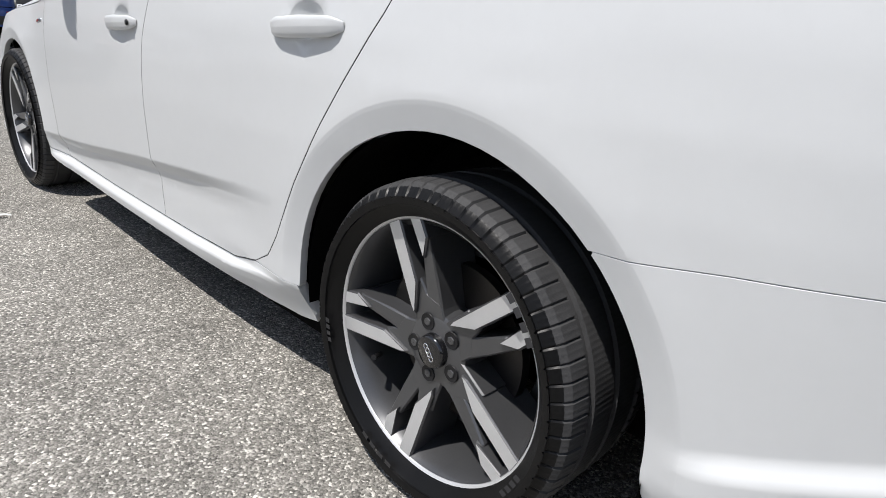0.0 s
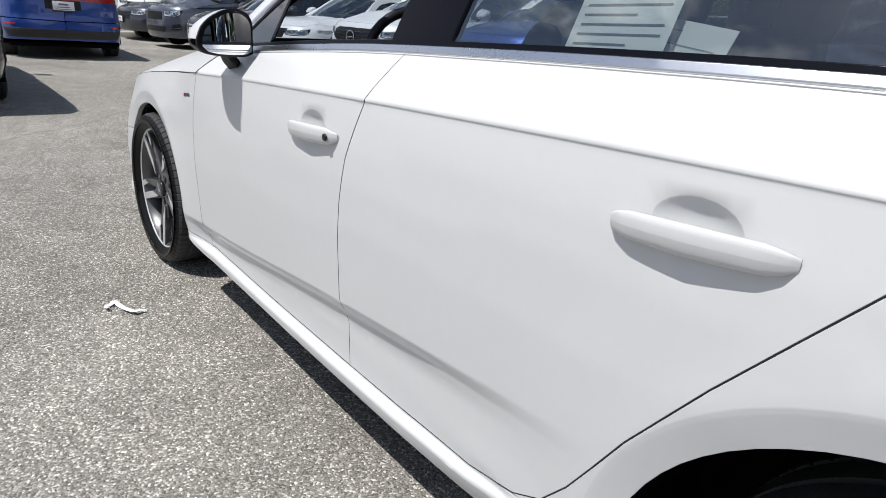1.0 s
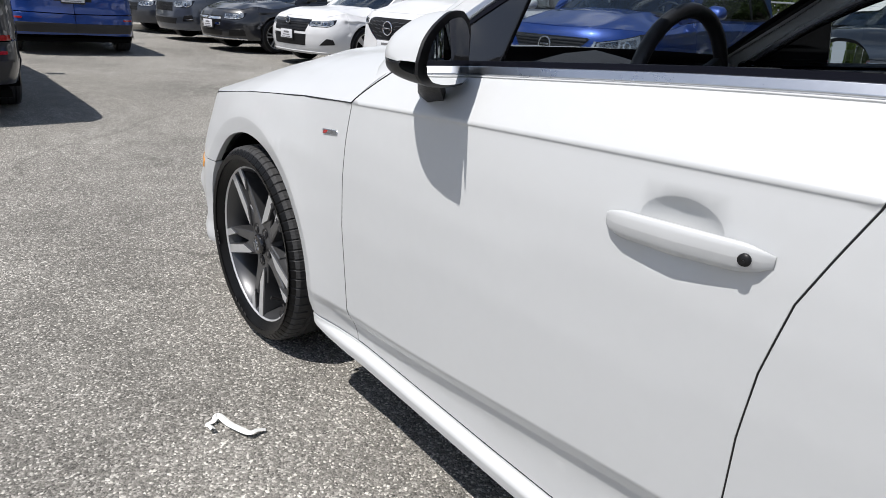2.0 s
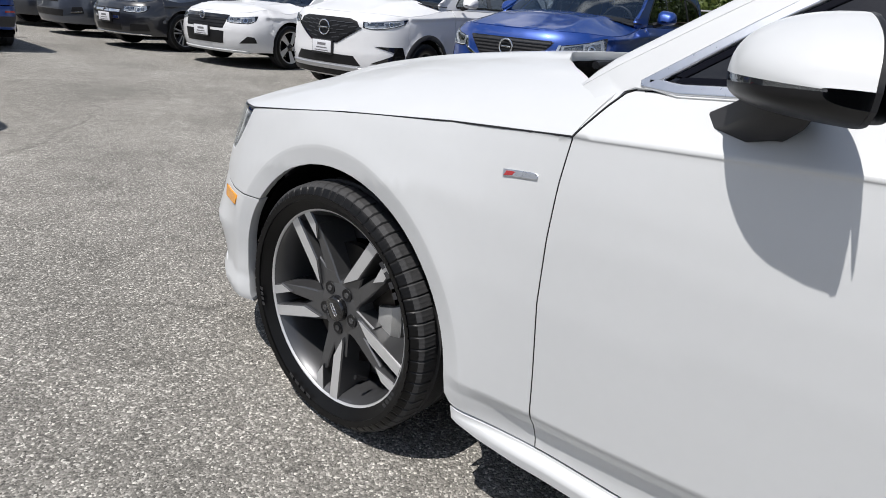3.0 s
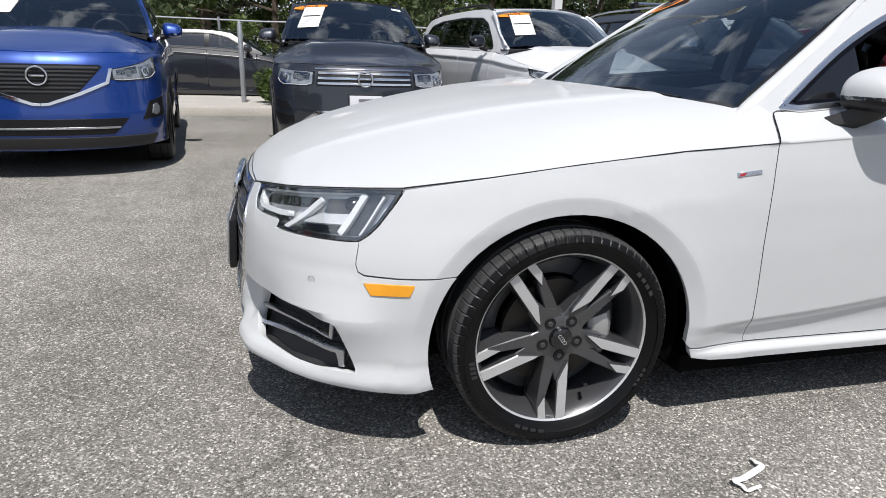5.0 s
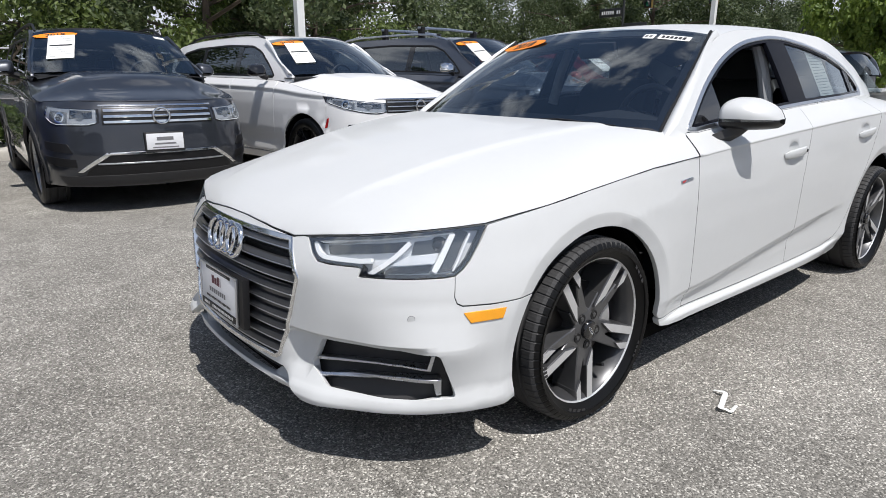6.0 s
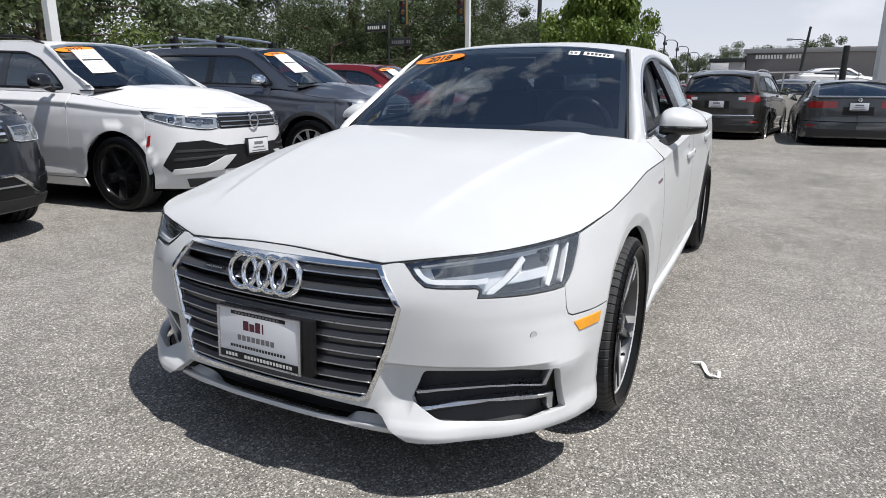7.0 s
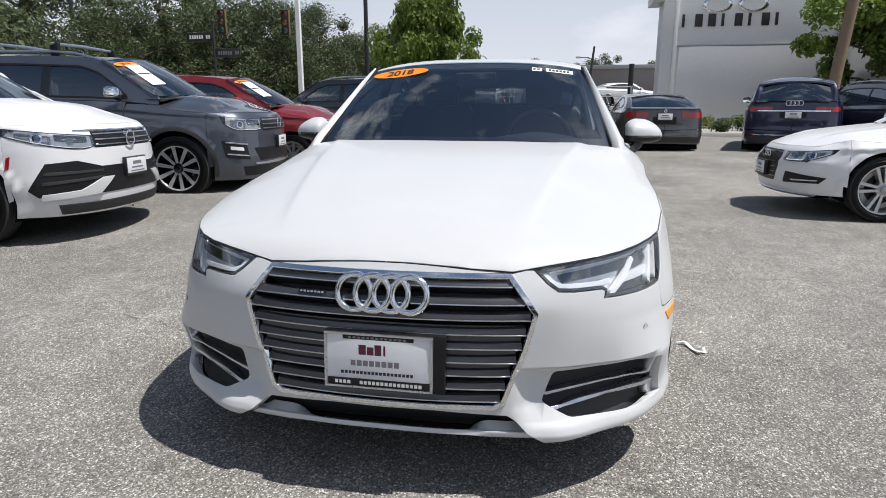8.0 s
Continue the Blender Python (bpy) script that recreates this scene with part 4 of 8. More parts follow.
put("closed_panel", panel_mesh("closed_panel", sedan_skin, [(hex_edge(.545) + .004, .545), (hex_edge(.39) + .004, .39), (2 * E - hex_edge(.39) - .004, .39), (2 * E - hex_edge(.545) - .004, .545)], SLATS, lift=-.018, step=.05, depth=.004), grille, None, "grey closed lower panel of the grille")
for z in (.660, .612, .567, .524, .481, .440, .400, .360, .322):
    a = hex_edge(z)
    ss = np.linspace(a, 2 * E - a, 40)
    fade = np.minimum(1, np.minimum(ss - a, 2 * E - a - ss) / .10)
    rows = []
    for lift, dz in ((-.055, .010), (-.020, .017), (-.010, .012), (-.004, -.001), (-.004, -.006), (-.055, -.010)):
        p = sedan_skin(ss, np.full(40, z) + dz * (1.0 + .25 * (1 - fade)))
        nn = skin_normals(sedan_skin, np.c_[ss, np.full(40, z)], -1)
        rows.append(p + nn * lift)
    rows = np.array(rows)
    put("slat", grid_mesh("slat", rows, SLATS, flip=True, angle=30), grille)
    me = panel_mesh("slat_edge", sedan_skin, [(a, z - .003), (2 * E - a, z - .003), (2 * E - a, z - .0062), (a, z - .0062)], SATIN, lift=-.002, step=.05, edge=.03, gap=0, lip=.0008, depth=.004)
    put("slat_edge", me, grille)
for n in range(4):
    v, f = [], []
    R0, r0 = .0510, .0102
    for i in range(48):
        t = 2 * math.pi * i / 48
        for j in range(10):
            u = 2 * math.pi * j / 10
            q = R0 + r0 * math.cos(u)
            v.append((.011 * math.sin(u), q * math.sin(t), q * math.cos(t)))
            f.append((i * 10 + j, ((i + 1) % 48) * 10 + j, ((i + 1) % 48) * 10 + (j + 1) % 10, i * 10 + (j + 1) % 10))
    put("emblem_ring", mesh_of("emblem_ring", v, f, CHROME), grille, Matrix.Translation((3.721 + .0015 * (n % 2), (n - 1.5) * .0545, .631)) @ pose(0, 0, 0, 0, -14, 0))
put("badge", panel_mesh("badge", sedan_skin, [(4.53, .628), (4.62, .628), (4.62, .618), (4.53, .618)], GLOSSBLACK, lift=.001, step=.05, edge=.03, depth=.01), grille)
place_b = lambda s, z: Vector(sedan_skin(np.array([s]), np.array([z]))[0]) + Vector((.0035, 0, 0))
bars("badge_bar", [(4.535 + .0115 * i, .6205, .008, .005) for i in range(7)], place_b, SATIN, grille)

# number plate with its holder
plate = new("dealer_plate")
plate.parent = sedan
tagged(plate, "white dealer plate in a thin silver frame")
plate.matrix_basis = pose(3.752, -.004, .437, 0, -3, 0)
bm = bmesh.new()
box(bm, (-.02, -.165, -.085), (.004, .195, .085), .004)
part("holder", bm, BLACK, plate)
bm = bmesh.new()
box(bm, (.004, -.158, -.080), (.010, .158, .080), .003)
part("plate_sheet", bm, PLATE, plate)
bm = bmesh.new()
for lo, hi in (((.006, -.162, .076), (.014, .162, .084)), ((.006, -.162, -.084), (.014, .162, -.077)), ((.006, -.162, -.077), (.014, -.153, .076)), ((.006, .153, -.077), (.014, .162, .076))):
    box(bm, lo, hi, .002)
part("plate_frame", bm, SATIN, plate)
bm = bmesh.new()
box(bm, (.006, -.152, -.077), (.0125, .152, -.055), .001)
box(bm, (.006, -.105, .064), (.0125, .105, .077), .001)
part("frame_band", bm, BLACK, plate)
pl = lambda x, y: Vector((.0108, x, y))
pl2 = lambda x, y: Vector((.0132, x, y))
bars("print_bar", [(-.058, .018, .022, .030), (-.033, .018, .02, .024), (-.010, .018, .02, .032), (.016, .018, .006, .030)], pl, INKRED, plate)
bars("print_bar", [(-.082 + i * .0185, -.016, .0145, .017) for i in range(8)], pl, INKGREY, plate)
bars("print_bar", [(-.112 + i * .0115, -.041, .0085, .009) for i in range(19)], pl, INK, plate)
bars("print_bar", [(-.13 + i * .0125, -.071, .0092, .0105) for i in range(21) if i not in (4, 5)], pl2, SIGNWHITE, plate)
bars("print_bar", [(-.088 + i * .0135, .067, .009, .006) for i in range(13)], pl2, INKGREY, plate)

# headlights
HEAD = [(3.292, .753), (3.324, .699), (3.352, .66), (3.376, .636)] + HEAD_LOW + [(3.80, .715), (3.70, .7265), (3.60, .7355), (3.50, .743), (3.40, .7485)]


def strip(points, w):
    """A band of even width along points in the plane of an outline."""
    p = np.array(points, float)
    t = np.gradient(p, axis=0)
    t /= np.linalg.norm(t, axis=1)[:, None]
    n = np.stack([-t[:, 1], t[:, 0]], 1)
    return [tuple(v) for v in p + n * w / 2] + [tuple(v) for v in (p - n * w / 2)[::-1]]


for side in (1, -1):
    f = (lambda p: p) if side > 0 else mir
    lamp = new("headlight")
    lamp.parent = sedan
    tagged(lamp, "clear LED headlight with black surround")
    pm = lambda nm, o, mat, lift, depth=.006, holes=(), **kw: put(nm, panel_mesh(nm, sedan_skin, f(o), mat, [f(h) for h in holes], lift=lift, depth=depth, **{**dict(step=.025, edge=.018, gap=0, lip=.001), **kw}), lamp)
    pm("surround", grown(dense(HEAD, .02), -.002), GLOSSBLACK, -.002, .06, [grown(dense(HEAD, .02), -.011)])
    pm("bowl", grown(dense(HEAD, .02), -.001), LAMP, -.034)
    pm("dark_module", [(3.835, .690), (3.70, .704), (3.548, .715), (3.565, .688), (3.69, .678), (3.82, .668)], GLOSSBLACK, -.020, .03)
    pm("dark_module", [(3.522, .716), (3.428, .722), (3.445, .684), (3.535, .680)], LAMPD, -.024, .02)
    pm("dark_module", [(3.60, .645), (3.468, .652), (3.478, .630), (3.635, .625)], GLOSSBLACK, -.022, .02)
    pm("reflector", [(3.545, .676), (3.448, .682), (3.462, .655), (3.60, .649)], LAMP, -.016, .02)
    pm("reflector", [(3.395, .742), (3.345, .738), (3.375, .68), (3.41, .632), (3.455, .628), (3.425, .68)], LAMPD, -.028, .01)
    pm("light_guide", strip([(3.885, .698), (3.80, .706), (3.70, .7175), (3.60, .7265), (3.50, .734), (3.405, .739)], .011), LAMPW, -.007, .02)
    pm("light_guide", strip([(3.400, .736), (3.422, .70), (3.446, .66), (3.466, .631)], .017), LAMPW, -.007, .02)
    pm("light_guide", strip([(3.345, .733), (3.365, .70), (3.392, .655), (3.408, .632)], .006), LAMPW, -.009, .02)
    pm("light_guide", strip([(3.882, .692), (3.858, .668), (3.825, .655), (3.70, .656), (3.66, .660)], .014), LAMPW, -.008, .02)
    pm("light_guide", strip([(3.537, .712), (3.585, .672), (3.62, .648), (3.665, .622)], .014), LAMPW, -.008, .02)
    pm("light_guide", strip([(3.84, .646), (3.72, .6455), (3.70, .640)], .007), LAMPD, -.006, .02)
    c = sedan_skin(np.array([3.462]), np.array([.694]))[0] * (1, side, 1)
    v, fa = revolve([(.001, .012), (.012, .009), (.020, .001), (.021, -.004), (.025, -.006), (.026, -.03)], 28)
    put("projector_lens", mesh_of("projector_lens", v, fa, GLOSSBLACK), lamp, Matrix.Translation(Vector(c) + Vector((-.025, -.018 * side, 0))) @ pose(0, 0, 0, 0, 0, -52 if side > 0 else -128))
    pm("lens", grown(dense(HEAD, .02), -.003), CLEAR, -.0005, .004).visible_shadow = False
    me = panel_mesh("side_marker", sedan_skin, [(3.384, .513), (3.25, .515), (3.262, .485), (3.364, .483)], AMBER, flip_y=side < 0, lift=.004, step=.03, edge=.02, gap=0, lip=.002, depth=.008)
    put("side_marker", me, sedan, None, "amber side marker lamp")
    sp = sedan_skin(np.array([3.534]), np.array([.503]))[0] * (1, side, 1)
    v, fa = revolve([(.0005, .0008), (.0092, .0008), (.0095, -.004)], 24)
    put("parking_sensor", mesh_of("parking_sensor", v, fa, WHITE, angle=30), sedan, Matrix.Translation(sp) @ pose(0, 0, 0, 0, 0, -38 if side > 0 else -142))
    v, fa = revolve([(.0100, .0006), (.0108, .0006), (.0108, -.002)], 24)
    put("sensor_ring", mesh_of("sensor_ring", v, fa, INKGREY), sedan, Matrix.Translation(sp) @ pose(0, 0, 0, 0, 0, -38 if side > 0 else -142))
    # small metal badge on the wing
    me = panel_mesh("wing_badge", sedan_skin, [(2.348, .796), (2.272, .804), (2.271, .793), (2.346, .784)], SATIN, flip_y=side < 0, lift=.003, step=.04, edge=.02, gap=0, depth=.004)
    put("wing_badge", me, sedan, None, "small silver and red badge")
    me = panel_mesh("wing_badge_stripe", sedan_skin, [(2.339, .795), (2.318, .797), (2.325, .788), (2.344, .785)], REDLENS, flip_y=side < 0, lift=.0042, step=.04, edge=.02, gap=0, depth=.002)
    put("wing_badge_stripe", me, sedan)

# bonnet
he = [(x, y) for x, y, z in HOOD_EDGE]
he = [(2.2245, float(np.interp(2.2245, [p[0] for p in he], [p[1] for p in he])))] + [p for p in he if p[0] > 2.24]
hood_left = [(2.20, .755), (2.193, .785), (2.197, .803), (2.205, .83), (2.214, .862)] + he
hood_out = hood_left + [(x, -y) for x, y in hood_left[::-1]] + [(2.285, -0.757), (2.35, -0.692), (2.41, -0.618), (2.452, -0.535), (2.474, -0.4), (2.478, -0.2), (2.48, 0), (2.478, 0.2), (2.474, 0.4), (2.452, 0.535), (2.41, 0.618), (2.35, 0.692), (2.285, 0.757)]
hood_skin = lambda x, y: np.stack([x, y, hood_z(x, y)], -1)
ridge_x = np.arange(2.5, 3.6, .03)
ridge_y = np.interp(ridge_x, [2.3, 3.6], [.60, .37])
HOOD_ROWS = [np.c_[ridge_x, side * (ridge_y + d)] for side in (1, -1) for d in (-.12, -.09, -.06, -.03, -.012, 0, .008, .018, .03)]
put("bonnet", panel_mesh("bonnet", hood_skin, hood_out, WHITE, sign=1, rows=HOOD_ROWS, step=.035, edge=.022, depth=.02, **FIT), sedan)
joint_line([p for p in he if p[0] < 3.30], hood_sheet, r=.0020)
joint_line([p for p in he if p[0] > 3.25], hood_sheet, r=.0014)

# cabin
RAIL = [(-.75, 1.07), (-.4, 1.172), (-.1, 1.268), (.2, 1.343), (.6, 1.392), (1.0, 1.402), (1.4, 1.386), (1.66, 1.345), (2.0, 1.133), (2.24, .975), (2.40, .87)]


def cabin_skin(x, z):
    zb = smooth_lin(BELT, x)
    z = np.asarray(z, float)
    yb = sedan_skin(x, np.minimum(z, zb))[..., 1]
    h = np.maximum(z - zb, 0)
    # the foot of the pillar sinks under the bonnet
    yb = yb - .05 * ramp(2.20, 2.36, x)
    return np.stack([np.asarray(x, float) + 0 * h, yb - .46 * h - .22 * h * h, z], -1)


def clip(poly, a, b):
    """The part of an outline between x = a and x = b."""
    for k, keep_less in ((b, True), (a, False)):
        out, n = [], len(poly)
        for i in range(n):
            p, q = poly[i], poly[(i + 1) % n]
            ip, iq = ((p[0] <= k) == keep_less), ((q[0] <= k) == keep_less)
            if ip:
                out.append(tuple(p))
            if ip != iq:
                t = (k - p[0]) / (q[0] - p[0])
                out.append((k, p[1] + t * (q[1] - p[1])))
        poly = out
    return poly


OUT = [(2.165, .962), (2.168, .972), (1.98, 1.108), (1.85, 1.186), (1.71, 1.253), (1.54, 1.312), (1.36, 1.348), (1.09, 1.370), (.81, 1.348), (.60, 1.312), (.40, 1.276), (.22, 1.240), (.09, 1.204), (-.01, 1.160), (-.078, 1.108), (-.070, 1.077)] + line(BELT, -.03, 2.1, 14, .003)
OUT = [tuple(p) for p in catmull(OUT[1:16], 4)] + OUT[16:] + OUT[:1]
DLO = [tuple(p) for p in grown(dense(OUT, .03), -.017)]
DLO = [tuple(p) for p in clip([p for p in DLO], -.03, 3)]
DLO = dense(DLO, .014)
for _ in range(10):
    DLO = np.where(DLO[:, :1] < .05, (np.roll(DLO, 1, 0) + 2 * DLO + np.roll(DLO, -1, 0)) / 4, DLO)
DLO = [tuple(p) for p in DLO]
side_out = line(BELT, -.75, 2.10, 24) + [(2.14, .9605), (2.174, .9595), (2.189, .952), (2.202, .930), (2.215, .902), (2.222, .884), (2.32, .868), (2.39, .862)] + [(x, float(smooth_lin(RAIL, x))) for x in np.linspace(2.38, -.70, 44)]
trim_hole = np.array(OUT)
both("roof_side", side_out, WHITE, [trim_hole], skin=cabin_skin, step=.04, edge=.022, depth=.03, gap=0, lip=.001)
both("window_trim", trim_hole, SATIN, [DLO], skin=cabin_skin, lift=.003, step=.03, edge=.025, depth=.02, gap=0, lip=.003, label="satin aluminium window trim")

dl = dense(DLO, .03)
both("pillar_cover", clip(dl, 1.02, 1.225), FILM, skin=cabin_skin, lift=-.004, step=.05, edge=.03, depth=.02, label="gloss black window pillar cover")
for a, b in ((.158, .2135), (.2175, .275)):
    both("pillar_cover", clip(dl, a, b), FILM, skin=cabin_skin, lift=-.004, step=.05, edge=.03, depth=.02)
both("mirror_triangle", clip(dl, 1.86, 2.2), GLOSSBLACK, skin=cabin_skin, lift=-.006, step=.05, edge=.03, depth=.01)
for nm, a, b, mat in (("rear_window", .275, 1.02, TINT), ("quarter_window", -.06, .158, TINT)):
    both(nm, clip(dl, a, b), mat, skin=cabin_skin, lift=-.010, step=.06, edge=.03, depth=.004, gap=.001)
# right front window is shut, the left one is wound down
put("front_window", panel_mesh("front_window", cabin_skin, clip(dl, 1.225, 1.86), TINT, flip_y=True, lift=-.010, step=.06, edge=.03, depth=.004, gap=.001), sedan)
seal = grown(np.array(DLO), -.012)
both("window_seal", DLO, FILM, [seal], skin=cabin_skin, lift=-.003, step=.03, edge=.025, depth=.03, gap=0)

xs = np.linspace(-.05, 1.665, 36)
vv = np.sin(np.linspace(-1, 1, 33) * math.pi / 2)
rz, ry = smooth_lin(RAIL, xs), cabin_skin(xs, smooth_lin(RAIL, xs))[:, 1]
crown = np.interp(xs, [-.05, .4, 1.0, 1.665], [.05, .045, .042, .050])
roof = np.stack([np.repeat(xs[:, None], 33, 1) + .03 * ramp(1.2, 1.665, xs)[:, None] * (1 - vv ** 2)[None], ry[:, None] * vv[None], rz[:, None] + crown[:, None] * (1 - np.abs(vv) ** 3.2)[None]], -1)
put("roof", grid_mesh("roof", roof, WHITE, thick=.03), sedan)


def glass_grid(edge_a, edge_b, mid_a, mid_b, bow=.012, n=20, m=25, pw=2.0):
    """A curved pane between a lower and an upper line, each given by its left end and its middle."""
    u = np.linspace(0, 1, n)[:, None, None]
    v = np.linspace(-1, 1, m)[None, :, None]
    e = np.array(edge_a) * (1 - u) + np.array(edge_b) * u
    c = np.array(mid_a) * (1 - u) + np.array(mid_b) * u
    a = np.abs(v) ** pw
    P = e * (1, 0, 1) * a + c * (1, 0, 1) * (1 - a) + e * (0, 1, 0) * v
    d = np.array(mid_b) - np.array(mid_a)
    nrm = np.array((-d[2], 0, d[0])) * (-1 if d[0] > 0 else 1)
    nrm = nrm / np.linalg.norm(nrm) * (1 if nrm[2] > 0 else -1)
    return P + nrm * bow * np.sin(math.pi * u)


WS_A, WS_B, WS_MA, WS_MB = (2.250, .738, .958), (1.675, .597, 1.352), (2.37, 0, .962), (1.715, 0, 1.398)
ws_grid = glass_grid(WS_A, WS_B, WS_MA, WS_MB, .02, pw=2.5)
o = put("windscreen", grid_mesh("windscreen", ws_grid, GLASS), sedan)
band = glass_grid(WS_A, WS_B, WS_MA, WS_MB, .02, 60, 80, 2.5)
# black printed border of the glass, a few millimetres behind it
bb = band - np.array((.004, 0, .006))
F = []
V = bb.reshape(-1, 3)
for i in range(59):
    for j in range(79):
        e = min(j, 78 - j) < 2 or i < 6 or i > 57
        if e:
            F.append((i * 80 + j, i * 80 + j + 1, (i + 1) * 80 + j + 1, (i + 1) * 80 + j))
put("windscreen_border", mesh_of("windscreen_border", V, F, BLACK), sedan)
rear_grid = glass_grid((-.66, .66, 1.075), (-.045, .60, 1.325), (-.76, 0, 1.075), (-.09, 0, 1.36), .02)
o = put("rear_screen", grid_mesh("rear_screen", rear_grid, TINT), sedan)
# A pillars: rounded strip between the side of the roof and the windscreen
for side in (1, -1):
    u = np.linspace(0, 1, 24)
    xs_ = 2.31 - (2.31 - 1.64) * u
    outer = cabin_skin(xs_, smooth_lin(RAIL, xs_))
    k_ = np.clip((xs_ - 1.64) / (2.245 - 1.64), 0, 1.25)[:, None]
    inn = np.array(WS_A) * k_ + np.array(WS_B) * (1 - k_) + np.array((-.01, 0, .012))
    foot_ = ramp(2.22, 2.37, xs_)[:, None]
    inn = inn - np.array((0, 0, .03)) * foot_
    rows = []
    for t in np.linspace(0, 1, 6):
        rows.append(outer * (1 - t) + inn * t + np.array((.012, .004, .014)) * math.sin(math.pi * t) * (1 - .8 * foot_))
    P = np.array(rows) * (1, side, 1)
    put("windscreen_pillar", grid_mesh("windscreen_pillar", P, WHITE, flip=side < 0, thick=-.012), sedan)
    bm = bmesh.new()
    tube(bm, [Vector(p) * 1.0 for p in (inn + np.array((.004, -.003, .001))) * (1, side, 1)], .008, 8)
    part("windscreen_seal", bm, BLACK, sedan)
deck = np.array([[(x, y, z) for y in np.linspace(-.66, .66, 9)] for x, z in ((-.66, 1.082), (-.75, 1.085), (-.9, 1.075), (-.985, 1.055), (-1.0, 1.0))])
put("boot_lid", grid_mesh("boot_lid", deck, WHITE, thick=.02), sedan)
scuttle = np.array([[(2.22 + .21 * (1 - v * v) - .02 + k * .06, .74 * v, .972 - .03 * abs(k - .5)) for v in np.linspace(-1, 1, 25)] for k in (-.6, 0, .5, 1.2, 1.8)])
scuttle[..., 2] = np.minimum(scuttle[..., 2], hood_z(scuttle[..., 0], scuttle[..., 1]) - .015)
put("scuttle", grid_mesh("scuttle", scuttle, TRIMBLACK, thick=.004), sedan)
for y0, y1, x0, x1 in ((.60, .05, 2.36, 2.38), (.10, -.52, 2.42, 2.30)):
    bm = bmesh.new()
    tube(bm, [(x0, y0, .975), (x0 + .01, (y0 + y1) / 2, .99), (x1, y1, .975)], [.008, .007, .005], 8)
    part("wiper_blade", bm, BLACK, sedan)

# underside and wheel housings
fl = np.array([[(x, y, .19) for y in (-w, 0, w)] for x, w in ((-.9, .80), (-.47, .80), (-.45, .54), (.45, .54), (.47, .80), (2.36, .80), (2.38, .53), (3.24, .53))])
put("floor_pan", grid_mesh("floor_pan", fl, LINER, thick=.06), sedan)
fl = np.array([[(x, y * w, .212) for y in (-1, 0, 1)] for x, w in ((3.23, .86), (3.33, .835), (3.42, .785), (3.51, .722), (3.58, .635), (3.63, .52), (3.655, .40), (3.67, .25))])
put("front_undertray", grid_mesh("front_undertray", fl, LINER, thick=.015), sedan)
for side in (1, -1):
    for cx, rx, rz_ in ((0, .43, .42), (FRONT, .395, .378)):
        t = np.radians(np.linspace(-8, 204, 44) if cx == 0 else np.linspace(-6, 198, 42))
        rows = [[(cx + rx * math.cos(a) * k, side * y, HUB_Z + rz_ * math.sin(a) * k) for a in t] for y, k in ((.845 if cx else .872, 1.0), (.60, 1.0), (.55, .9), (.55, .02))]
        put("arch_liner", grid_mesh("arch_liner", np.array(rows), LINER, angle=30), sedan)
for cx, turn, cal in ((0, math.radians(20), 60), (FRONT, math.radians(33), 262)):
    for side in (1, -1):
        w = wheel(sedan, rim=.262, width=.258 if cx else .288, turn=turn, valve_at=-150 if cx else 118, label="grey alloy wheel with bright machined double spokes")
        w.matrix_basis = pose(cx, side * .781, HUB_Z + .008, 0, 0, 0 if side > 0 else 180)
        brake(sedan, side, cx, side * .82, HUB_Z + .008, cal if side > 0 else 360 - cal, CAST if cx else STEEL)

# door handles
HANDLES = (((1.247, .840), (1.486, .826), fdoors, True), ((.264, .884), (.510, .868), rdoors, False))
for (xa, za), (xb, zb_), doors, key in HANDLES:
    for side, door in zip((1, -1), doors):
        u = np.linspace(0, 1, 21)
        x, zc_ = xa + (xb - xa) * u, za + (zb_ - za) * u
        ends = sedan_skin(np.array([xa, xb]), np.array([za, zb_]))[:, 1]
        base = ends[0] + (ends[1] - ends[0]) * u + .004 * np.sin(math.pi * u)
        hh = np.interp(u, [0, .06, .14, .5, .86, .95, 1], [.008, .0145, .0195, .0218, .0200, .0150, .0085])
        out = np.interp(u, [0, .05, .15, .5, .85, .95, 1], [.003, .013, .019, .024, .019, .013, .003])
        rows = []
        for a in np.linspace(0, 2 * math.pi, 15)[:-1]:
            dz = np.sign(math.sin(a)) * abs(math.sin(a)) ** .75 * hh
            dy = out * (.62 + .38 * np.sign(math.cos(a)) * abs(math.cos(a)) ** .9)
            rows.append(np.stack([x, base + dy + .10 * dz, zc_ + dz], -1))
        rows.append(rows[0])
        P = np.array(rows) * (1, side, 1)
        h_ = put("door_handle", grid_mesh("door_handle", P, WHITE, flip=side < 0, angle=50), door, None, "white painted bar door handle")
        if key:
            kp = sedan_skin(np.array([xa + .028]), np.array([za - .002]))[0] + np.array((0, .0218, 0))
            v, fa = revolve([(.001, .0008), (.0075, .0008), (.0085, -.003)], 18)
            put("key_barrel", mesh_of("key_barrel", v, fa, BLACK), door, Matrix.Translation(Vector(kp * (1, side, 1))) @ (pose(0, 0, 0, 0, 0, 0 if side > 0 else 180)))


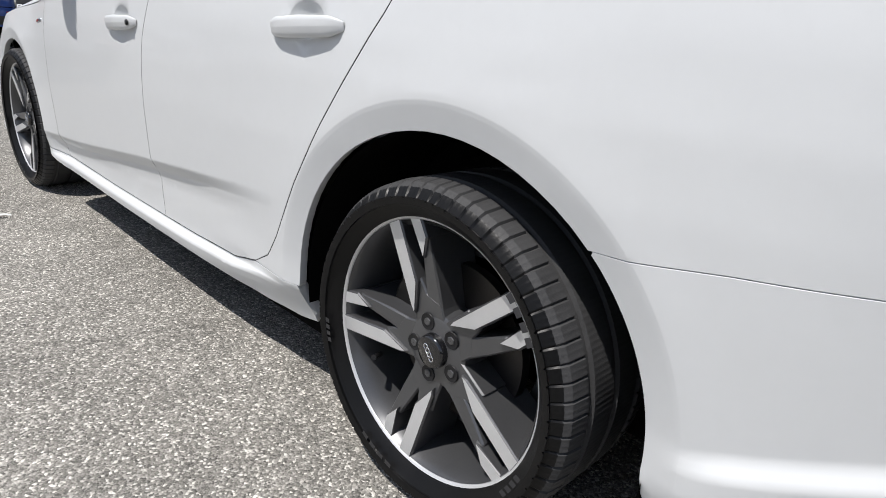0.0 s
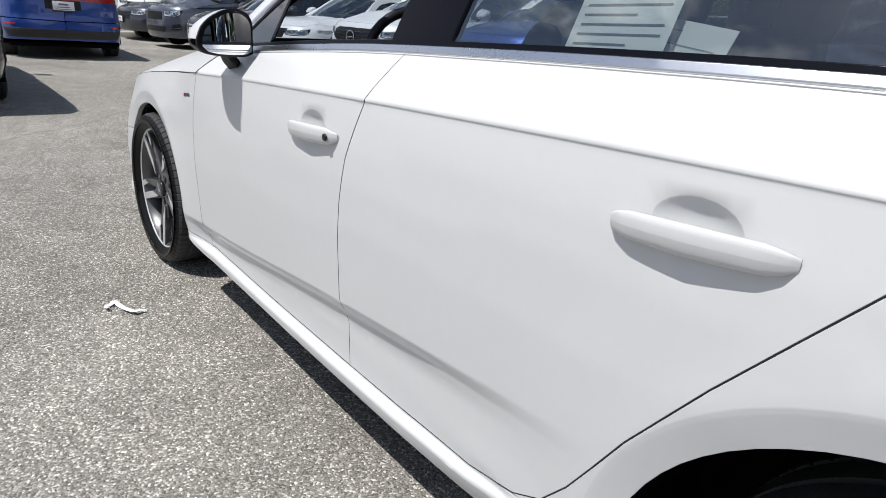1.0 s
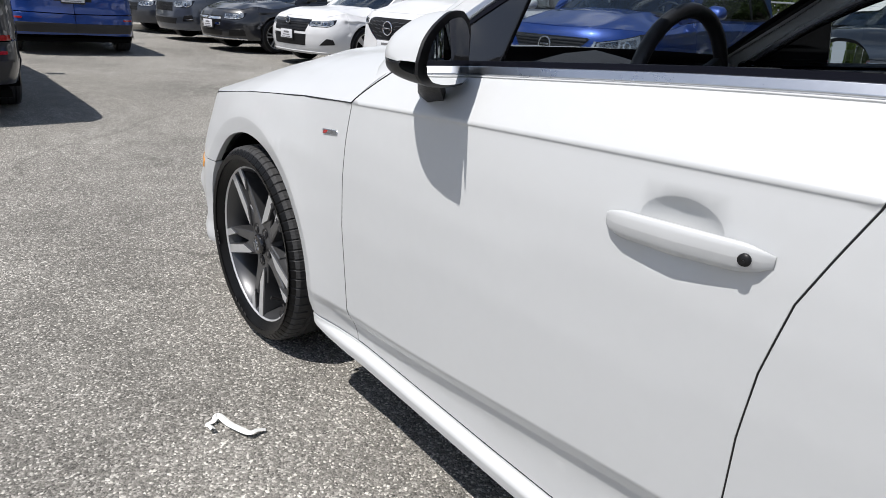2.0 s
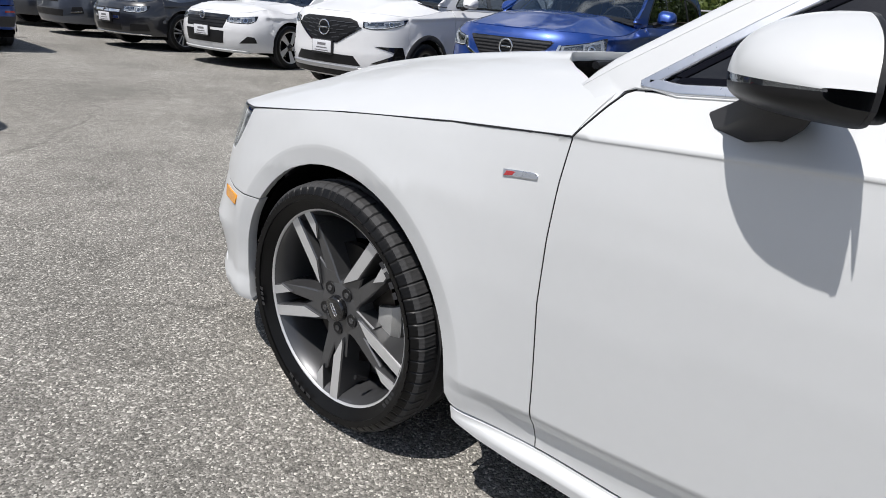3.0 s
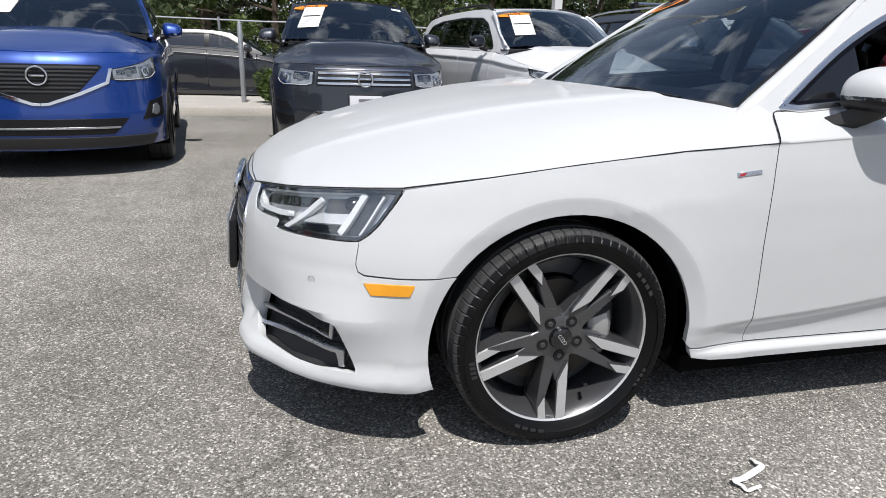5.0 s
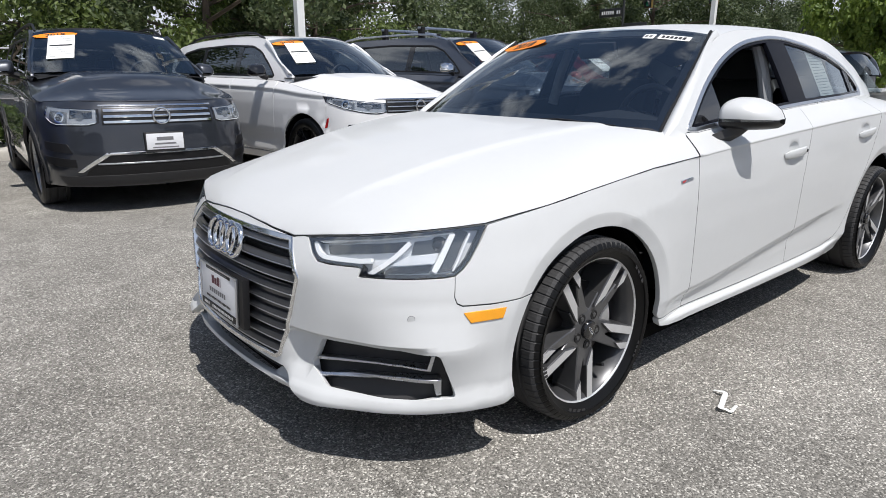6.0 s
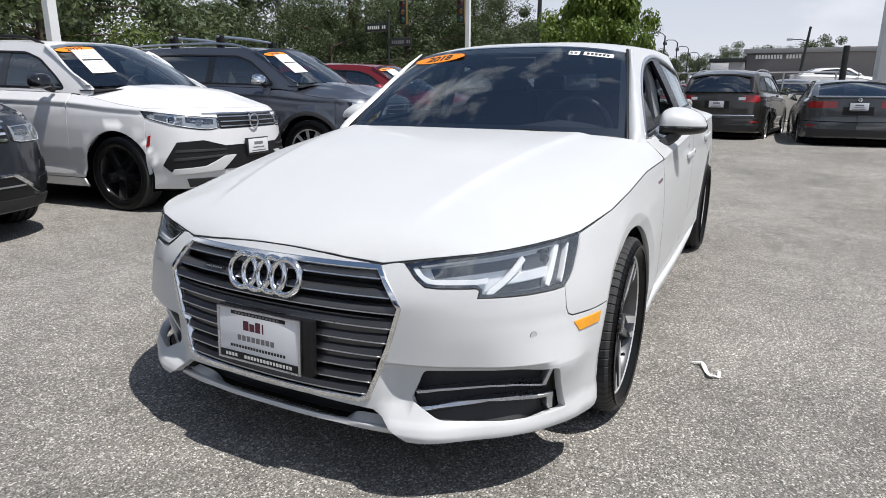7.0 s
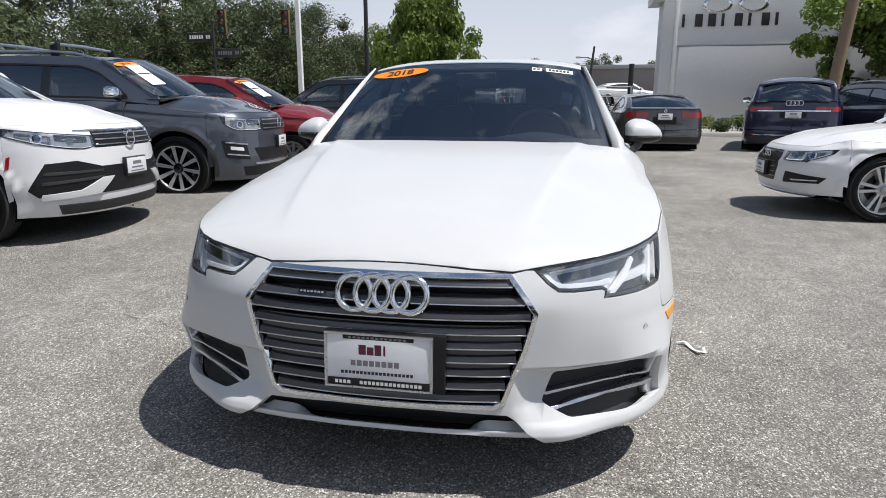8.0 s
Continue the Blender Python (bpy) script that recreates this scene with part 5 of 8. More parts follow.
# door mirrors
def mirror_shell(y, t):
    """The mirror body, swept back outwards: y across the car from its middle, t from the lower edge (-1) to the upper (1)."""
    y, t = np.asarray(y, float), np.asarray(t, float)
    front = smooth_lin([(-.095, .070), (-.085, .106), (-.06, .124), (-.02, .120), (.04, .096), (.075, .064), (.095, .026), (.104, -.020)], y)
    rear = smooth_lin([(-.095, .030), (-.06, .010), (0, -.026), (.06, -.054), (.104, -.070)], y)
    top = smooth_lin([(-.095, .030), (-.08, .052), (-.04, .066), (0, .064), (.05, .046), (.088, .016), (.104, -.018)], y)
    low = smooth_lin([(-.095, -.058), (-.06, -.066), (.03, -.062), (.084, -.053), (.104, -.036)], y)
    z = np.where(t > 0, -.02 + (top + .02) * t, -.02 + (-.02 - low) * t)
    x = rear + (front - rear) * (1 - np.abs(t) ** np.where(t > 0, 2.8, 3.4)) ** .5
    return np.stack([x, y, z], -1)


for side in (1, -1):
    mirror = new("door_mirror")
    mirror.parent = sedan
    mirror.matrix_basis = pose(1.886, side * .918, 1.024, 0, 0, 0)
    tagged(mirror, "white and black door mirror")
    yy_ = np.r_[-.0949, np.linspace(-.09, .096, 28), .100, .1035]
    for nm, t0, t1, mat, grow in (("mirror_cap", .04, 1.0, WHITE, 0), ("indicator_strip", -.16, .04, CLEAR, -.001), ("strip_backing", -.16, .04, LAMPD, -.006), ("mirror_base", -1.0, -.16, BLACK, -.002)):
        tt = t0 + (t1 - t0) * np.sin(np.linspace(0, 1, 22) * math.pi / 2) if t1 == 1.0 else (t1 - (t1 - t0) * np.sin(np.linspace(0, 1, 18) * math.pi / 2))[::-1]
        Y, T = np.meshgrid(yy_, tt, indexing="ij")
        P = mirror_shell(Y, T) + np.array((grow, 0, 0))
        put(nm, grid_mesh(nm, P * (1, side, 1), mat, flip=side < 0), mirror)
    tt = np.linspace(-1, 1, 15)
    Y, T = np.meshgrid(yy_, tt, indexing="ij")
    back = mirror_shell(Y, T)
    back[..., 0] = smooth_lin([(-.095, .030), (-.06, .010), (0, -.026), (.06, -.054), (.104, -.070)], Y) - .003
    put("mirror_rim", grid_mesh("mirror_rim", back * (1, side, 1), BLACK, flip=side > 0, thick=.006), mirror)
    back = back * (1, .9, .86) + np.array((-.009, 0, -.002))
    back[..., 0] += .09 * back[..., 2]
    put("mirror_glass", grid_mesh("mirror_glass", back * (1, side, 1), MIRROR, flip=side > 0), mirror)
    # foot: a black wedge that rises from the door to the body of the mirror
    rows = np.array([[(.150, -.080, -.080), (.055, -.066, -.085), (.050, -.060, -.108), (.100, -.062, -.116), (.150, -.074, -.106)],
                     [(.110, -.050, -.058), (.035, -.045, -.064), (.030, -.040, -.094), (.075, -.036, -.106), (.112, -.040, -.092)],
                     [(.085, -.028, -.040), (.012, -.022, -.046), (.010, -.016, -.076), (.050, -.010, -.084), (.080, -.014, -.070)],
                     [(.070, -.010, -.030), (.0, .0, -.034), (.0, .0, -.058), (.035, .004, -.062), (.060, .0, -.05)]], float)
    rows = np.concatenate([rows, rows[:, :1]], 1)
    put("mirror_arm", grid_mesh("mirror_arm", rows * (1, side, 1), TRIMBLACK, flip=side > 0, angle=40), mirror)

# ---- ground and kerbs ----
def ground_z(x, y):
    """The car park rises a hand's width towards the street corner."""
    return np.maximum(.10 * ramp(.6, -2.0, x) * ramp(-1.2, -3.2, y), .14 * ramp(-3.0, -8.5, x))


gx = np.r_[-600, -150, -60, -30, np.arange(-20, 20.1, .5), 30, 60, 150, 600]
gy = np.r_[-600, -150, -60, -30, np.arange(-14, 14.1, .5), 30, 60, 150, 600]
X, Y = np.meshgrid(gx, gy)
tagged(put("ground", grid_mesh("ground", np.stack([X, Y, ground_z(X, Y)], -1), ASPHALT)), "speckled grey worn asphalt car park ground", "ground", "", "structure")


def kerb(points, label):
    """A raised strip with a rounded concrete edge along points."""
    p = [Vector((*q, float(ground_z(q[0], q[1])))) for q in points]
    bm = bmesh.new()
    prof = [(0, -.02), (.0, .11), (.02, .14), (.14, .145), (.15, .13), (.15, -.02)]
    rows = []
    for i, q in enumerate(p):
        d = (p[min(i + 1, len(p) - 1)] - p[max(i - 1, 0)]).normalized()
        n = Vector((-d.y, d.x, 0))
        rows.append([bm.verts.new(q + n * a + Vector((0, 0, b))) for a, b in prof])
    for a, b in zip(rows, rows[1:]):
        for i in range(5):
            bm.faces.new((a[i], b[i], b[i + 1], a[i + 1]))
    bm.faces.new(rows[0][::-1])
    bm.faces.new(rows[-1])
    tagged(part("kerb", bm, CONCRETE), label, "kerb", "", "structure")


kerb([(-15, -8.7), (-9, -8.7), (-6, -8.7), (-2, -8.7), (.6, -8.7), (5, -8.7), (14, -8.7), (20, -8.4)][::-1], "pale concrete kerb behind the parked row")
kerb([(-17.2, -8), (-17.2, 0), (-17.0, 6), (-16.8, 16)], "pale concrete kerb in front of the hedge")
kerb([(19.8, 12), (20.2, 2), (20.0, -3), (20, -8.4)], "pale concrete kerb at the end of the car park")
for nm, pts, lab in (("verge", [(-15, -8.85), (-6, -8.85), (-2, -8.85), (.6, -8.85), (20, -8.55), (20, -40), (.6, -40), (-2, -40), (-6, -40), (-15, -40)], "strip of bare ground and paving behind the kerb"), ("pavement", [(-17.35, -8), (-17.35, 16), (-21, 16), (-21, -8)], "pale concrete pavement in front of the hedge")):
    bm = bmesh.new()
    bm.faces.new([bm.verts.new((x, y, .12 + float(ground_z(x, y)))) for x, y in pts])
    tagged(part(nm, bm, CONCRETE), lab, "pavement", "", "structure")

# ---- seats, dashboards and the other parked cars ----
def seat_mesh(width=.50):
    P = []
    prof = [(.50, .10), (.52, .20), (.46, .25), (.20, .22), (.08, .24), (-.02, .34), (-.12, .60), (-.20, .80), (-.26, .86), (-.33, .80), (-.24, .45), (-.14, .12)]
    p = catmull(prof, 4, True)
    for y, k in ((-width / 2, .90), (-width / 2 + .03, 1.0), (-width * .25, 1.0), (0, .985), (width * .25, 1.0), (width / 2 - .03, 1.0), (width / 2, .90)):
        c = p.mean(0)
        P.append([(c[0] + (x - c[0]) * k, y, c[1] + (z - c[1]) * k) for x, z in p])
    P = np.array(P)
    P = np.concatenate([P, P[:, :1]], 1)
    return grid_mesh("seat", P, LEATHER, flip=False, angle=60)


def headrest_mesh():
    bm = bmesh.new()
    box(bm, (-.05, -.13, 0), (.05, .13, .19), .035)
    bmesh.ops.recalc_face_normals(bm, faces=bm.faces)
    me = bpy.data.meshes.new("headrest")
    bm.to_mesh(me)
    bm.free()
    me.materials.append(LEATHER)
    me.polygons.foreach_set("use_smooth", np.ones(len(me.polygons), bool))
    return me


SEAT, BENCH, HEADREST = seat_mesh(), seat_mesh(1.06), headrest_mesh()


def wheel_ring_mesh():
    v, f = [], []
    for i in range(40):
        t = 2 * math.pi * i / 40
        for j in range(8):
            u = 2 * math.pi * j / 8
            q = .178 + .016 * math.cos(u)
            v.append((q * math.sin(t), .016 * math.sin(u), q * math.cos(t)))
            f.append((i * 8 + j, ((i + 1) % 40) * 8 + j, ((i + 1) % 40) * 8 + (j + 1) % 8, i * 8 + (j + 1) % 8))
    return mesh_of("steering_wheel", v, f, LEATHER)


STEER = wheel_ring_mesh()


def furnish(car, x_dash, z_dash, half, x_seat, x_bench, z_floor):
    """Dashboard, steering wheel and seats under a car."""
    y = np.linspace(-half, half, 13)
    rows = []
    for dx, dz in ((.62, -.05), (.40, -.012), (.22, .0), (.08, .012), (.0, -.01), (-.04, -.08), (-.02, -.25), (.05, -.45)):
        hump = np.exp(-((y - .37) / .2) ** 2) * (.045 if dx < .2 else 0)
        rows.append(np.stack([np.full(13, x_dash + dx) - .14 * (dx > .3) * (y / half) ** 2 * 1.4, y, z_dash + dz + hump], -1))
    put("dashboard", grid_mesh("dashboard", np.array(rows), CABIN, angle=40), car)
    put("steering_wheel", STEER, car, Matrix.Translation((x_dash - .17, .37, z_dash - .02)) @ pose(0, 0, 0, 0, 22, 90))
    bm = bmesh.new()
    box(bm, (-.07, -.02, -.06), (.07, .025, .045), .02)
    box(bm, (-.17, -.01, -.015), (.17, .01, .025), .006)
    part("airbag_pad", bm, CABIN, car, m=Matrix.Translation((x_dash - .17, .37, z_dash - .02)) @ pose(0, 0, 0, 0, 22, 90))
    for s in (1, -1):
        put("seat", SEAT, car, pose(x_seat, s * .37, z_floor))
        put("headrest", HEADREST, car, pose(x_seat - .33, s * .37, z_floor + .83, 0, -12, 0))
        put("headrest", HEADREST, car, pose(x_bench - .33, s * .36, z_floor + .80, 0, -12, 0))
    put("rear_bench", BENCH, car, pose(x_bench, 0, z_floor + .02))


def on_glass(grid, u, v):
    """A pose on a pane at the shares u (up) and v (across, from right to left seen from outside), facing out."""
    n, m = grid.shape[:2]
    i, j = u * (n - 1), v * (m - 1)
    i0, j0 = min(int(i), n - 2), min(int(j), m - 2)
    a, b = i - i0, j - j0
    p = (grid[i0, j0] * (1 - a) + grid[i0 + 1, j0] * a) * (1 - b) + (grid[i0, j0 + 1] * (1 - a) + grid[i0 + 1, j0 + 1] * a) * b
    up = grid[i0 + 1, j0] - grid[i0, j0]
    right = grid[i0, j0 + 1] - grid[i0, j0]
    return facing(p, right, up)


def oval_sticker(parent, m, text, w=.40, h=.105):
    t = np.linspace(0, 2 * math.pi, 41)[:-1]
    v = [(0, 0, .002)] + [(w / 2 * math.cos(a), h / 2 * math.sin(a), .002) for a in t]
    f = [(0, i + 1, (i + 1) % 40 + 1) for i in range(40)]
    s = put("year_sticker", mesh_of("year_sticker", v, f, ORANGE), parent, m, "orange oval price sticker on the windscreen")
    if text:
        writing("year_print", text, h * .82, INK, s, pose(0, -.002, .003), "")
    else:
        bars("print_bar", [(-w * .28 + i * w * .15, -h * .22, w * .11, h * .44) for i in range(4)], lambda x, y: Vector((x, y, .003)), INK, s)


def paper_sheet(parent, m, w, h, lines=9, band=None):
    bm = bmesh.new()
    box(bm, (-w / 2, -h / 2, 0), (w / 2, h / 2, .001))
    s = part("paper_sheet", bm, PAPER, parent, "white printed paper sheet behind the glass", m=m)
    cells = []
    for i in range(lines):
        y = h / 2 - h * (i + .8) / (lines + .6)
        cells.append((-w * .42, y, w * (.84 if i % 3 else .55), h * .012))
    bars("print_bar", cells, lambda x, y: Vector((x, y, .0022)), INKGREY, s)
    if band is not None:
        bars("print_band", [(-w * .42, h * band, w * .84, h * .06)], lambda x, y: Vector((x, y, .0024)), INK, s)


# the white sedan's cabin and stickers
furnish(sedan, 1.90, .965, .70, 1.18, .30, .30)
lining = roof * (1, .97, 1) - np.array((0, 0, .036))
put("headliner", grid_mesh("headliner", lining, HEADLINER, flip=True), sedan)
cab = np.array([[(x, y, .30) for y in (-.78, 0, .78)] for x in (.47, 2.2)])
put("cabin_floor", grid_mesh("cabin_floor", cab, CABIN, flip=True), sedan)
for side in (1, -1):
    P = np.array([[(x, side * (float(cabin_skin(np.array([x]), np.array([float(smooth_lin(BELT, x))]))[0, 1]) - off), max(float(smooth_lin(BELT, x)) + dz, .80 if x < .5 else 0)) for x in np.linspace(.2, 2.08, 16)]
                  for off, dz in ((.02, .010), (.10, .005), (.12, -.10), (.11, -.60))])
    put("door_lining", grid_mesh("door_lining", P, CABIN, flip=side < 0, angle=40), sedan)
    bm = bmesh.new()
    tube(bm, [(1.20, side * .690, 1.0), (1.19, side * .640, 1.20), (1.18, side * .585, 1.34)], [.032, .030, .028], 10)
    part("pillar_lining", bm, HEADLINER, sedan)
bm = bmesh.new()
box(bm, (-.02, -.115, -.04), (.015, .115, .04), .012)
part("rear_view_mirror", bm, CABIN, sedan, m=pose(1.69, 0, 1.30, 0, 20, 0))
m_ = on_glass(ws_grid, .875, .155)
oval_sticker(sedan, m_, "2018", .335, .098)
for v0, w_ in ((.785, .055), (.885, .15)):
    bm = bmesh.new()
    box(bm, (-w_ / 2, -.02, 0), (w_ / 2, .02, .001))
    s = part("window_label", bm, PAPER, sedan, "small white paper label on the windscreen", m=on_glass(ws_grid, .905, v0))
    n = 2 if w_ < .1 else 6
    bars("print_bar", [(-w_ * .4 + i * w_ * .8 / n, -.011, w_ * .55 / n, .022) for i in range(n)], lambda x, y: Vector((x, y, .002)), INKGREY if w_ < .1 else INK, s)
# price sheets behind the left rear window
q = Vector(cabin_skin(np.array([.665]), np.array([1.20]))[0])
paper_sheet(sedan, facing(q + Vector((0, -.03, 0)), (-1, 0, .04), (0, -.5, 1)), .185, .28, 16)
q = Vector(cabin_skin(np.array([.60]), np.array([1.10]))[0])
paper_sheet(sedan, facing(q + Vector((0, -.05, -.01)), (-1, 0, -.12), (0, -.5, 1)), .22, .10, 4)


def car_shape(L, W, H, wb, kind, fo=.92, zf=None, cab=0.0):
    """Plan, belt, roof line and windows of a parked car. Its rear axle stands at x = 0 and it looks along +x."""
    xf = wb + fo
    xr = xf - L
    w = W / 2
    plan = Plan([(xr, 0), (xr + .02, w * .42), (xr + .07, w * .70), (xr + .20, w * .90), (xr + .48, w * .985), (0, w), (wb * .5, w), (wb * .8, w), (wb, w * .995), (wb + fo * .32, w * .975),
                 (wb + fo * .55, w * .925), (wb + fo * .74, w * .82), (wb + fo * .88, w * .62), (wb + fo * .955, w * .42), (wb + fo * .99, w * .2), (xf, 0)])
    sp = {"plan": plan, "W": w, "H": H, "wb": wb, "xf": xf, "xr": xr, "kind": kind, "cab": cab}
    if kind == "suv":
        zf, wc = zf or .60 * H, wb + cab
        belt = [(xr, .69 * H), (0, .685 * H), (wb - .7, .662 * H), (wb, .632 * H), (xf + 1, zf)]
        rail = [(xr + .10, .68 * H), (xr + .22, .85 * H), (xr + .42, .925 * H), (.3, .962 * H), (wb * .4, .968 * H), (wc - 1.26, .955 * H), (wc - 1.04, .925 * H), (wc - .67, .785 * H), (wc - .34, .69 * H)]
        dlo = [(wc - .70, .682 * H), (wc - .84, .752 * H), (wc - 1.11, .855 * H), (wc - 1.34, .897 * H), (wb * .3, .912 * H), (.0, .90 * H), (xr + .62, .87 * H), (xr + .40, .77 * H), (xr + .36, .735 * H), (xr + .5, .717 * H), (0, .707 * H), (wb * .5, .695 * H)]
        ws = ((wc - .42, w * .865, .695 * H), (wc - 1.06, w * .73, .93 * H), (wc - .18, 0, .71 * H), (wc - .98, 0, .968 * H))
        rg = ((xr + .08, w * .72, .70 * H), (xr + .30, w * .62, .885 * H), (xr + .02, 0, .70 * H), (xr + .20, 0, .925 * H))
        mid = [(wc - .18, .714 * H), (wc + .2, .69 * H), (wb + fo * .55, zf + .095), (wb + fo * .78, zf + .035), (xf - .10, zf + .004)]
        splits = (wb - 1.62, .36, -.05 if xr < -.75 else .0)
    else:
        zf = zf or .50 * H
        belt = [(xr, .74 * H), (0, .735 * H), (wb - .7, .67 * H), (wb, .60 * H), (xf + 1, zf)]
        rail = [(xr + .40, .74 * H), (xr + .75, .84 * H), (.15, .93 * H), (.6, .972 * H), (1.0, .98 * H), (wb - 1.42, .97 * H), (wb - 1.15, .94 * H), (wb - .80, .79 * H), (wb - .52, .69 * H)]
        dlo = [(wb - .80, .70 * H), (wb - .95, .78 * H), (wb - 1.2, .885 * H), (wb - 1.5, .93 * H), (.9, .935 * H), (.5, .91 * H), (.15, .86 * H), (-.08, .79 * H), (-.06, .765 * H), (.6, .75 * H), (wb * .5, .735 * H)]
        ws = ((wb - .55, w * .80, .67 * H), (wb - 1.16, w * .64, .945 * H), (wb - .36, 0, .68 * H), (wb - 1.11, 0, .982 * H))
        rg = ((xr + .38, w * .72, .755 * H), (.02, w * .64, .915 * H), (xr + .28, 0, .755 * H), (-.02, 0, .955 * H))
        mid = [(wb - .40, .695 * H), (wb, .665 * H), (wb + fo * .5, zf + .115), (wb + fo * .75, zf + .045), (xf - .10, zf + .004)]
        splits = (wb - 1.62, .20, .12)
    sp.update(belt=belt, rail=rail, dlo=dlo, ws=ws, rg=rg, mid=mid, splits=splits, zf=zf, fo=fo)
    return sp


def mirror_section(x, grow, a):
    """A rounded section of a mirror body across the car; a: angles."""
    c, s = np.cos(a), np.sin(a)
    y = np.sign(c) * np.abs(c) ** .62 * .098
    z = np.sign(s) * np.abs(s) ** .68 * np.where(s > 0, .075, .062)
    z = z - .012 * np.clip(y / .1, -1, 1) * (s > 0) * 1.0
    return np.stack([np.full_like(a, x), y * (.35 + .65 * grow), z * grow + (1 - grow) * -.034], -1)


def parked_car(name, label, sp, paint, at, heading, R=.345, rim=.235, wheel_style="five", wheel_mats=(None, None), front=(), rear=(), cladding=None, glass=None, group="parked cars",
               plate_front=None, plate_rear=None, rails=None, year=False, sheet=False, mirror_mat=None, coupe=False, lift=0.0):
    """Builds one parked car and stands it on the ground."""
    car = thing(name, label, "car", group)
    plan, wb, W, H, xf, xr, fo = sp["plan"], sp["wb"], sp["W"], sp["H"], sp["xf"], sp["xr"], sp["fo"]
    E_, S_ = plan.end, plan.start
    belt, zf = sp["belt"], sp["zf"]
    Ra, hz = R * 1.17, R * .975
    zc = lambda s: smooth_lin(belt, s) - .10

    def skin(s, z):
        x, y, nx, ny, q = plan.at(s)
        z = np.asarray(z, float) + 0 * x
        k = smooth_lin(belt, q) - z
        side = np.interp(k, [-.05, 0, .08, .10, .115, .16, .30, .55, .68, .8, .95], [-.13, -.10, -.030, -.022, -.032, -.018, -.004, 0, -.025, -.012, -.06])
        nose = smooth_lin([(.14, -.16), (.20, -.06), (.28, -.010), (.42, .018), (.50, .020), (.58, .012), (zf - .13, -.018), (zf - .06, -.048), (zf, -.10), (zf + .06, -.18)], z)
        tail = np.interp(z, [.2, .32, .45, .60, .68, .85, 1.0, 1.15], [-.10, -.02, .012, .004, -.012, -.02, -.035, -.06])
        a, b = ramp(wb + fo * .30, wb + fo * .72, q), ramp(xr + .5, xr + .12, q)
        d = side * (1 - a) * (1 - b) + nose * a + tail * b
        for cx in (0, wb):
            r = np.hypot(q - cx, z - hz) / Ra
            d = d + .014 * (1 - ramp(1.10, 1.18, r))
        return np.stack([x + nx * d, y + ny * d, z], -1)

    mirr = lambda pts: [(2 * E_ - s, z) for s, z in pts]

    def circ(cx, a0, a1, n=18):
        return [(cx + Ra * math.cos(math.radians(a)), hz + Ra * math.sin(math.radians(a))) for a in np.linspace(a0, a1, n)]

    def pan(nm, out, mat, both_sides=True, parent=None, lab="", **kw):
        kw = {**dict(step=.07, edge=.045, depth=.02, gap=.003, lip=.003), **kw}
        for sd in ((1, -1) if both_sides else (1,)):
            o = put(nm, panel_mesh(nm, skin, out, mat, flip_y=sd < 0, **kw), parent or car, None, lab)
        return o

    xd = wb - .60 if sp["kind"] == "suv" else wb - .64
    x2, x3, xq = sp["splits"]
    bl = lambda a, b, n=6: [(float(x), float(smooth_lin(belt, x))) for x in np.linspace(a, b, n)]
    zs = .30 if sp["kind"] == "suv" else .24
    x_b = wb + fo * .40
    x_ws = sp["ws"][0][0] + .04
    crease_rows_ = [np.c_[np.arange(xr + .3, x_b, .07), smooth_lin(belt, np.arange(xr + .3, x_b, .07)) - d] for d in (.075, .10, .115, .14)]
    # bonnet line drops from the belt to the nose
    htop = lambda s: float(np.interp(s, [x_ws - .12, wb, x_b, wb + fo * .8, E_], [smooth_lin(belt, x_ws - .12) - .0, smooth_lin(belt, wb) - .045, zf + .0 if sp["kind"] == "suv" else zf + .085, zf + .01, zf]))
    hood_line = [(s, htop(s)) for s in np.linspace(xd + .02, x_b, 7)]
    pan("front_wing", [(xd, zs), (xd, zc(xd))] + hood_line + [(x_b, hz + .02)] + circ(wb, 6, 176) + [(wb - Ra - .03, zs)], paint, rows=crease_rows_)
    pan("front_door", [(xd, zs), (xd, float(smooth_lin(belt, xd)))] + bl(xd - .05, x2, 5) + [(x2, zs)], paint, rows=crease_rows_)
    if coupe:
        pan("rear_quarter_panel", [(x2, zs), (x2, float(smooth_lin(belt, x2)))] + bl(x2 - .1, xr + .25, 8) + [(xr + .22, .62), (-Ra * .9, .62)] + circ(0, 140, 6) + [(Ra + .03, zs)], paint, rows=crease_rows_)
    else:
        pan("rear_door", [(x2, zs), (x2, float(smooth_lin(belt, x2)))] + bl(x2 - .05, x3 - .15, 5) + [(x3 - .10, float(zc(x3))), (Ra * .95 + .03, hz + .25), (Ra + .05, zs + .06), (Ra + .10, zs)], paint, rows=crease_rows_)
        pan("rear_quarter_panel", [(Ra + .10, zs), (Ra + .05, zs + .06), (Ra * .95 + .03, hz + .25), (x3 - .10, float(zc(x3))), (x3 - .15, float(smooth_lin(belt, x3)))] + bl(x3 - .2, xr + .25, 6) + [(xr + .22, .62), (-Ra * .9, .62)] + circ(0, 140, 4), paint, rows=crease_rows_)
    nose_top = [(s, htop(s)) for s in np.linspace(x_b, E_ - .01, 10)]
    bump_out = [(x_b, hz + .02)] + nose_top + mirr(nose_top)[::-1] + [(2 * E_ - x_b, hz + .02)] + mirr(circ(wb, -14, 4, 4))[::-1] + [(2 * E_ - x_b - .02, .235), (E_, .215), (x_b + .02, .235)] + circ(wb, -14, 4, 4)
    pan("front_bumper", bump_out, paint, False, step=.05, edge=.04)
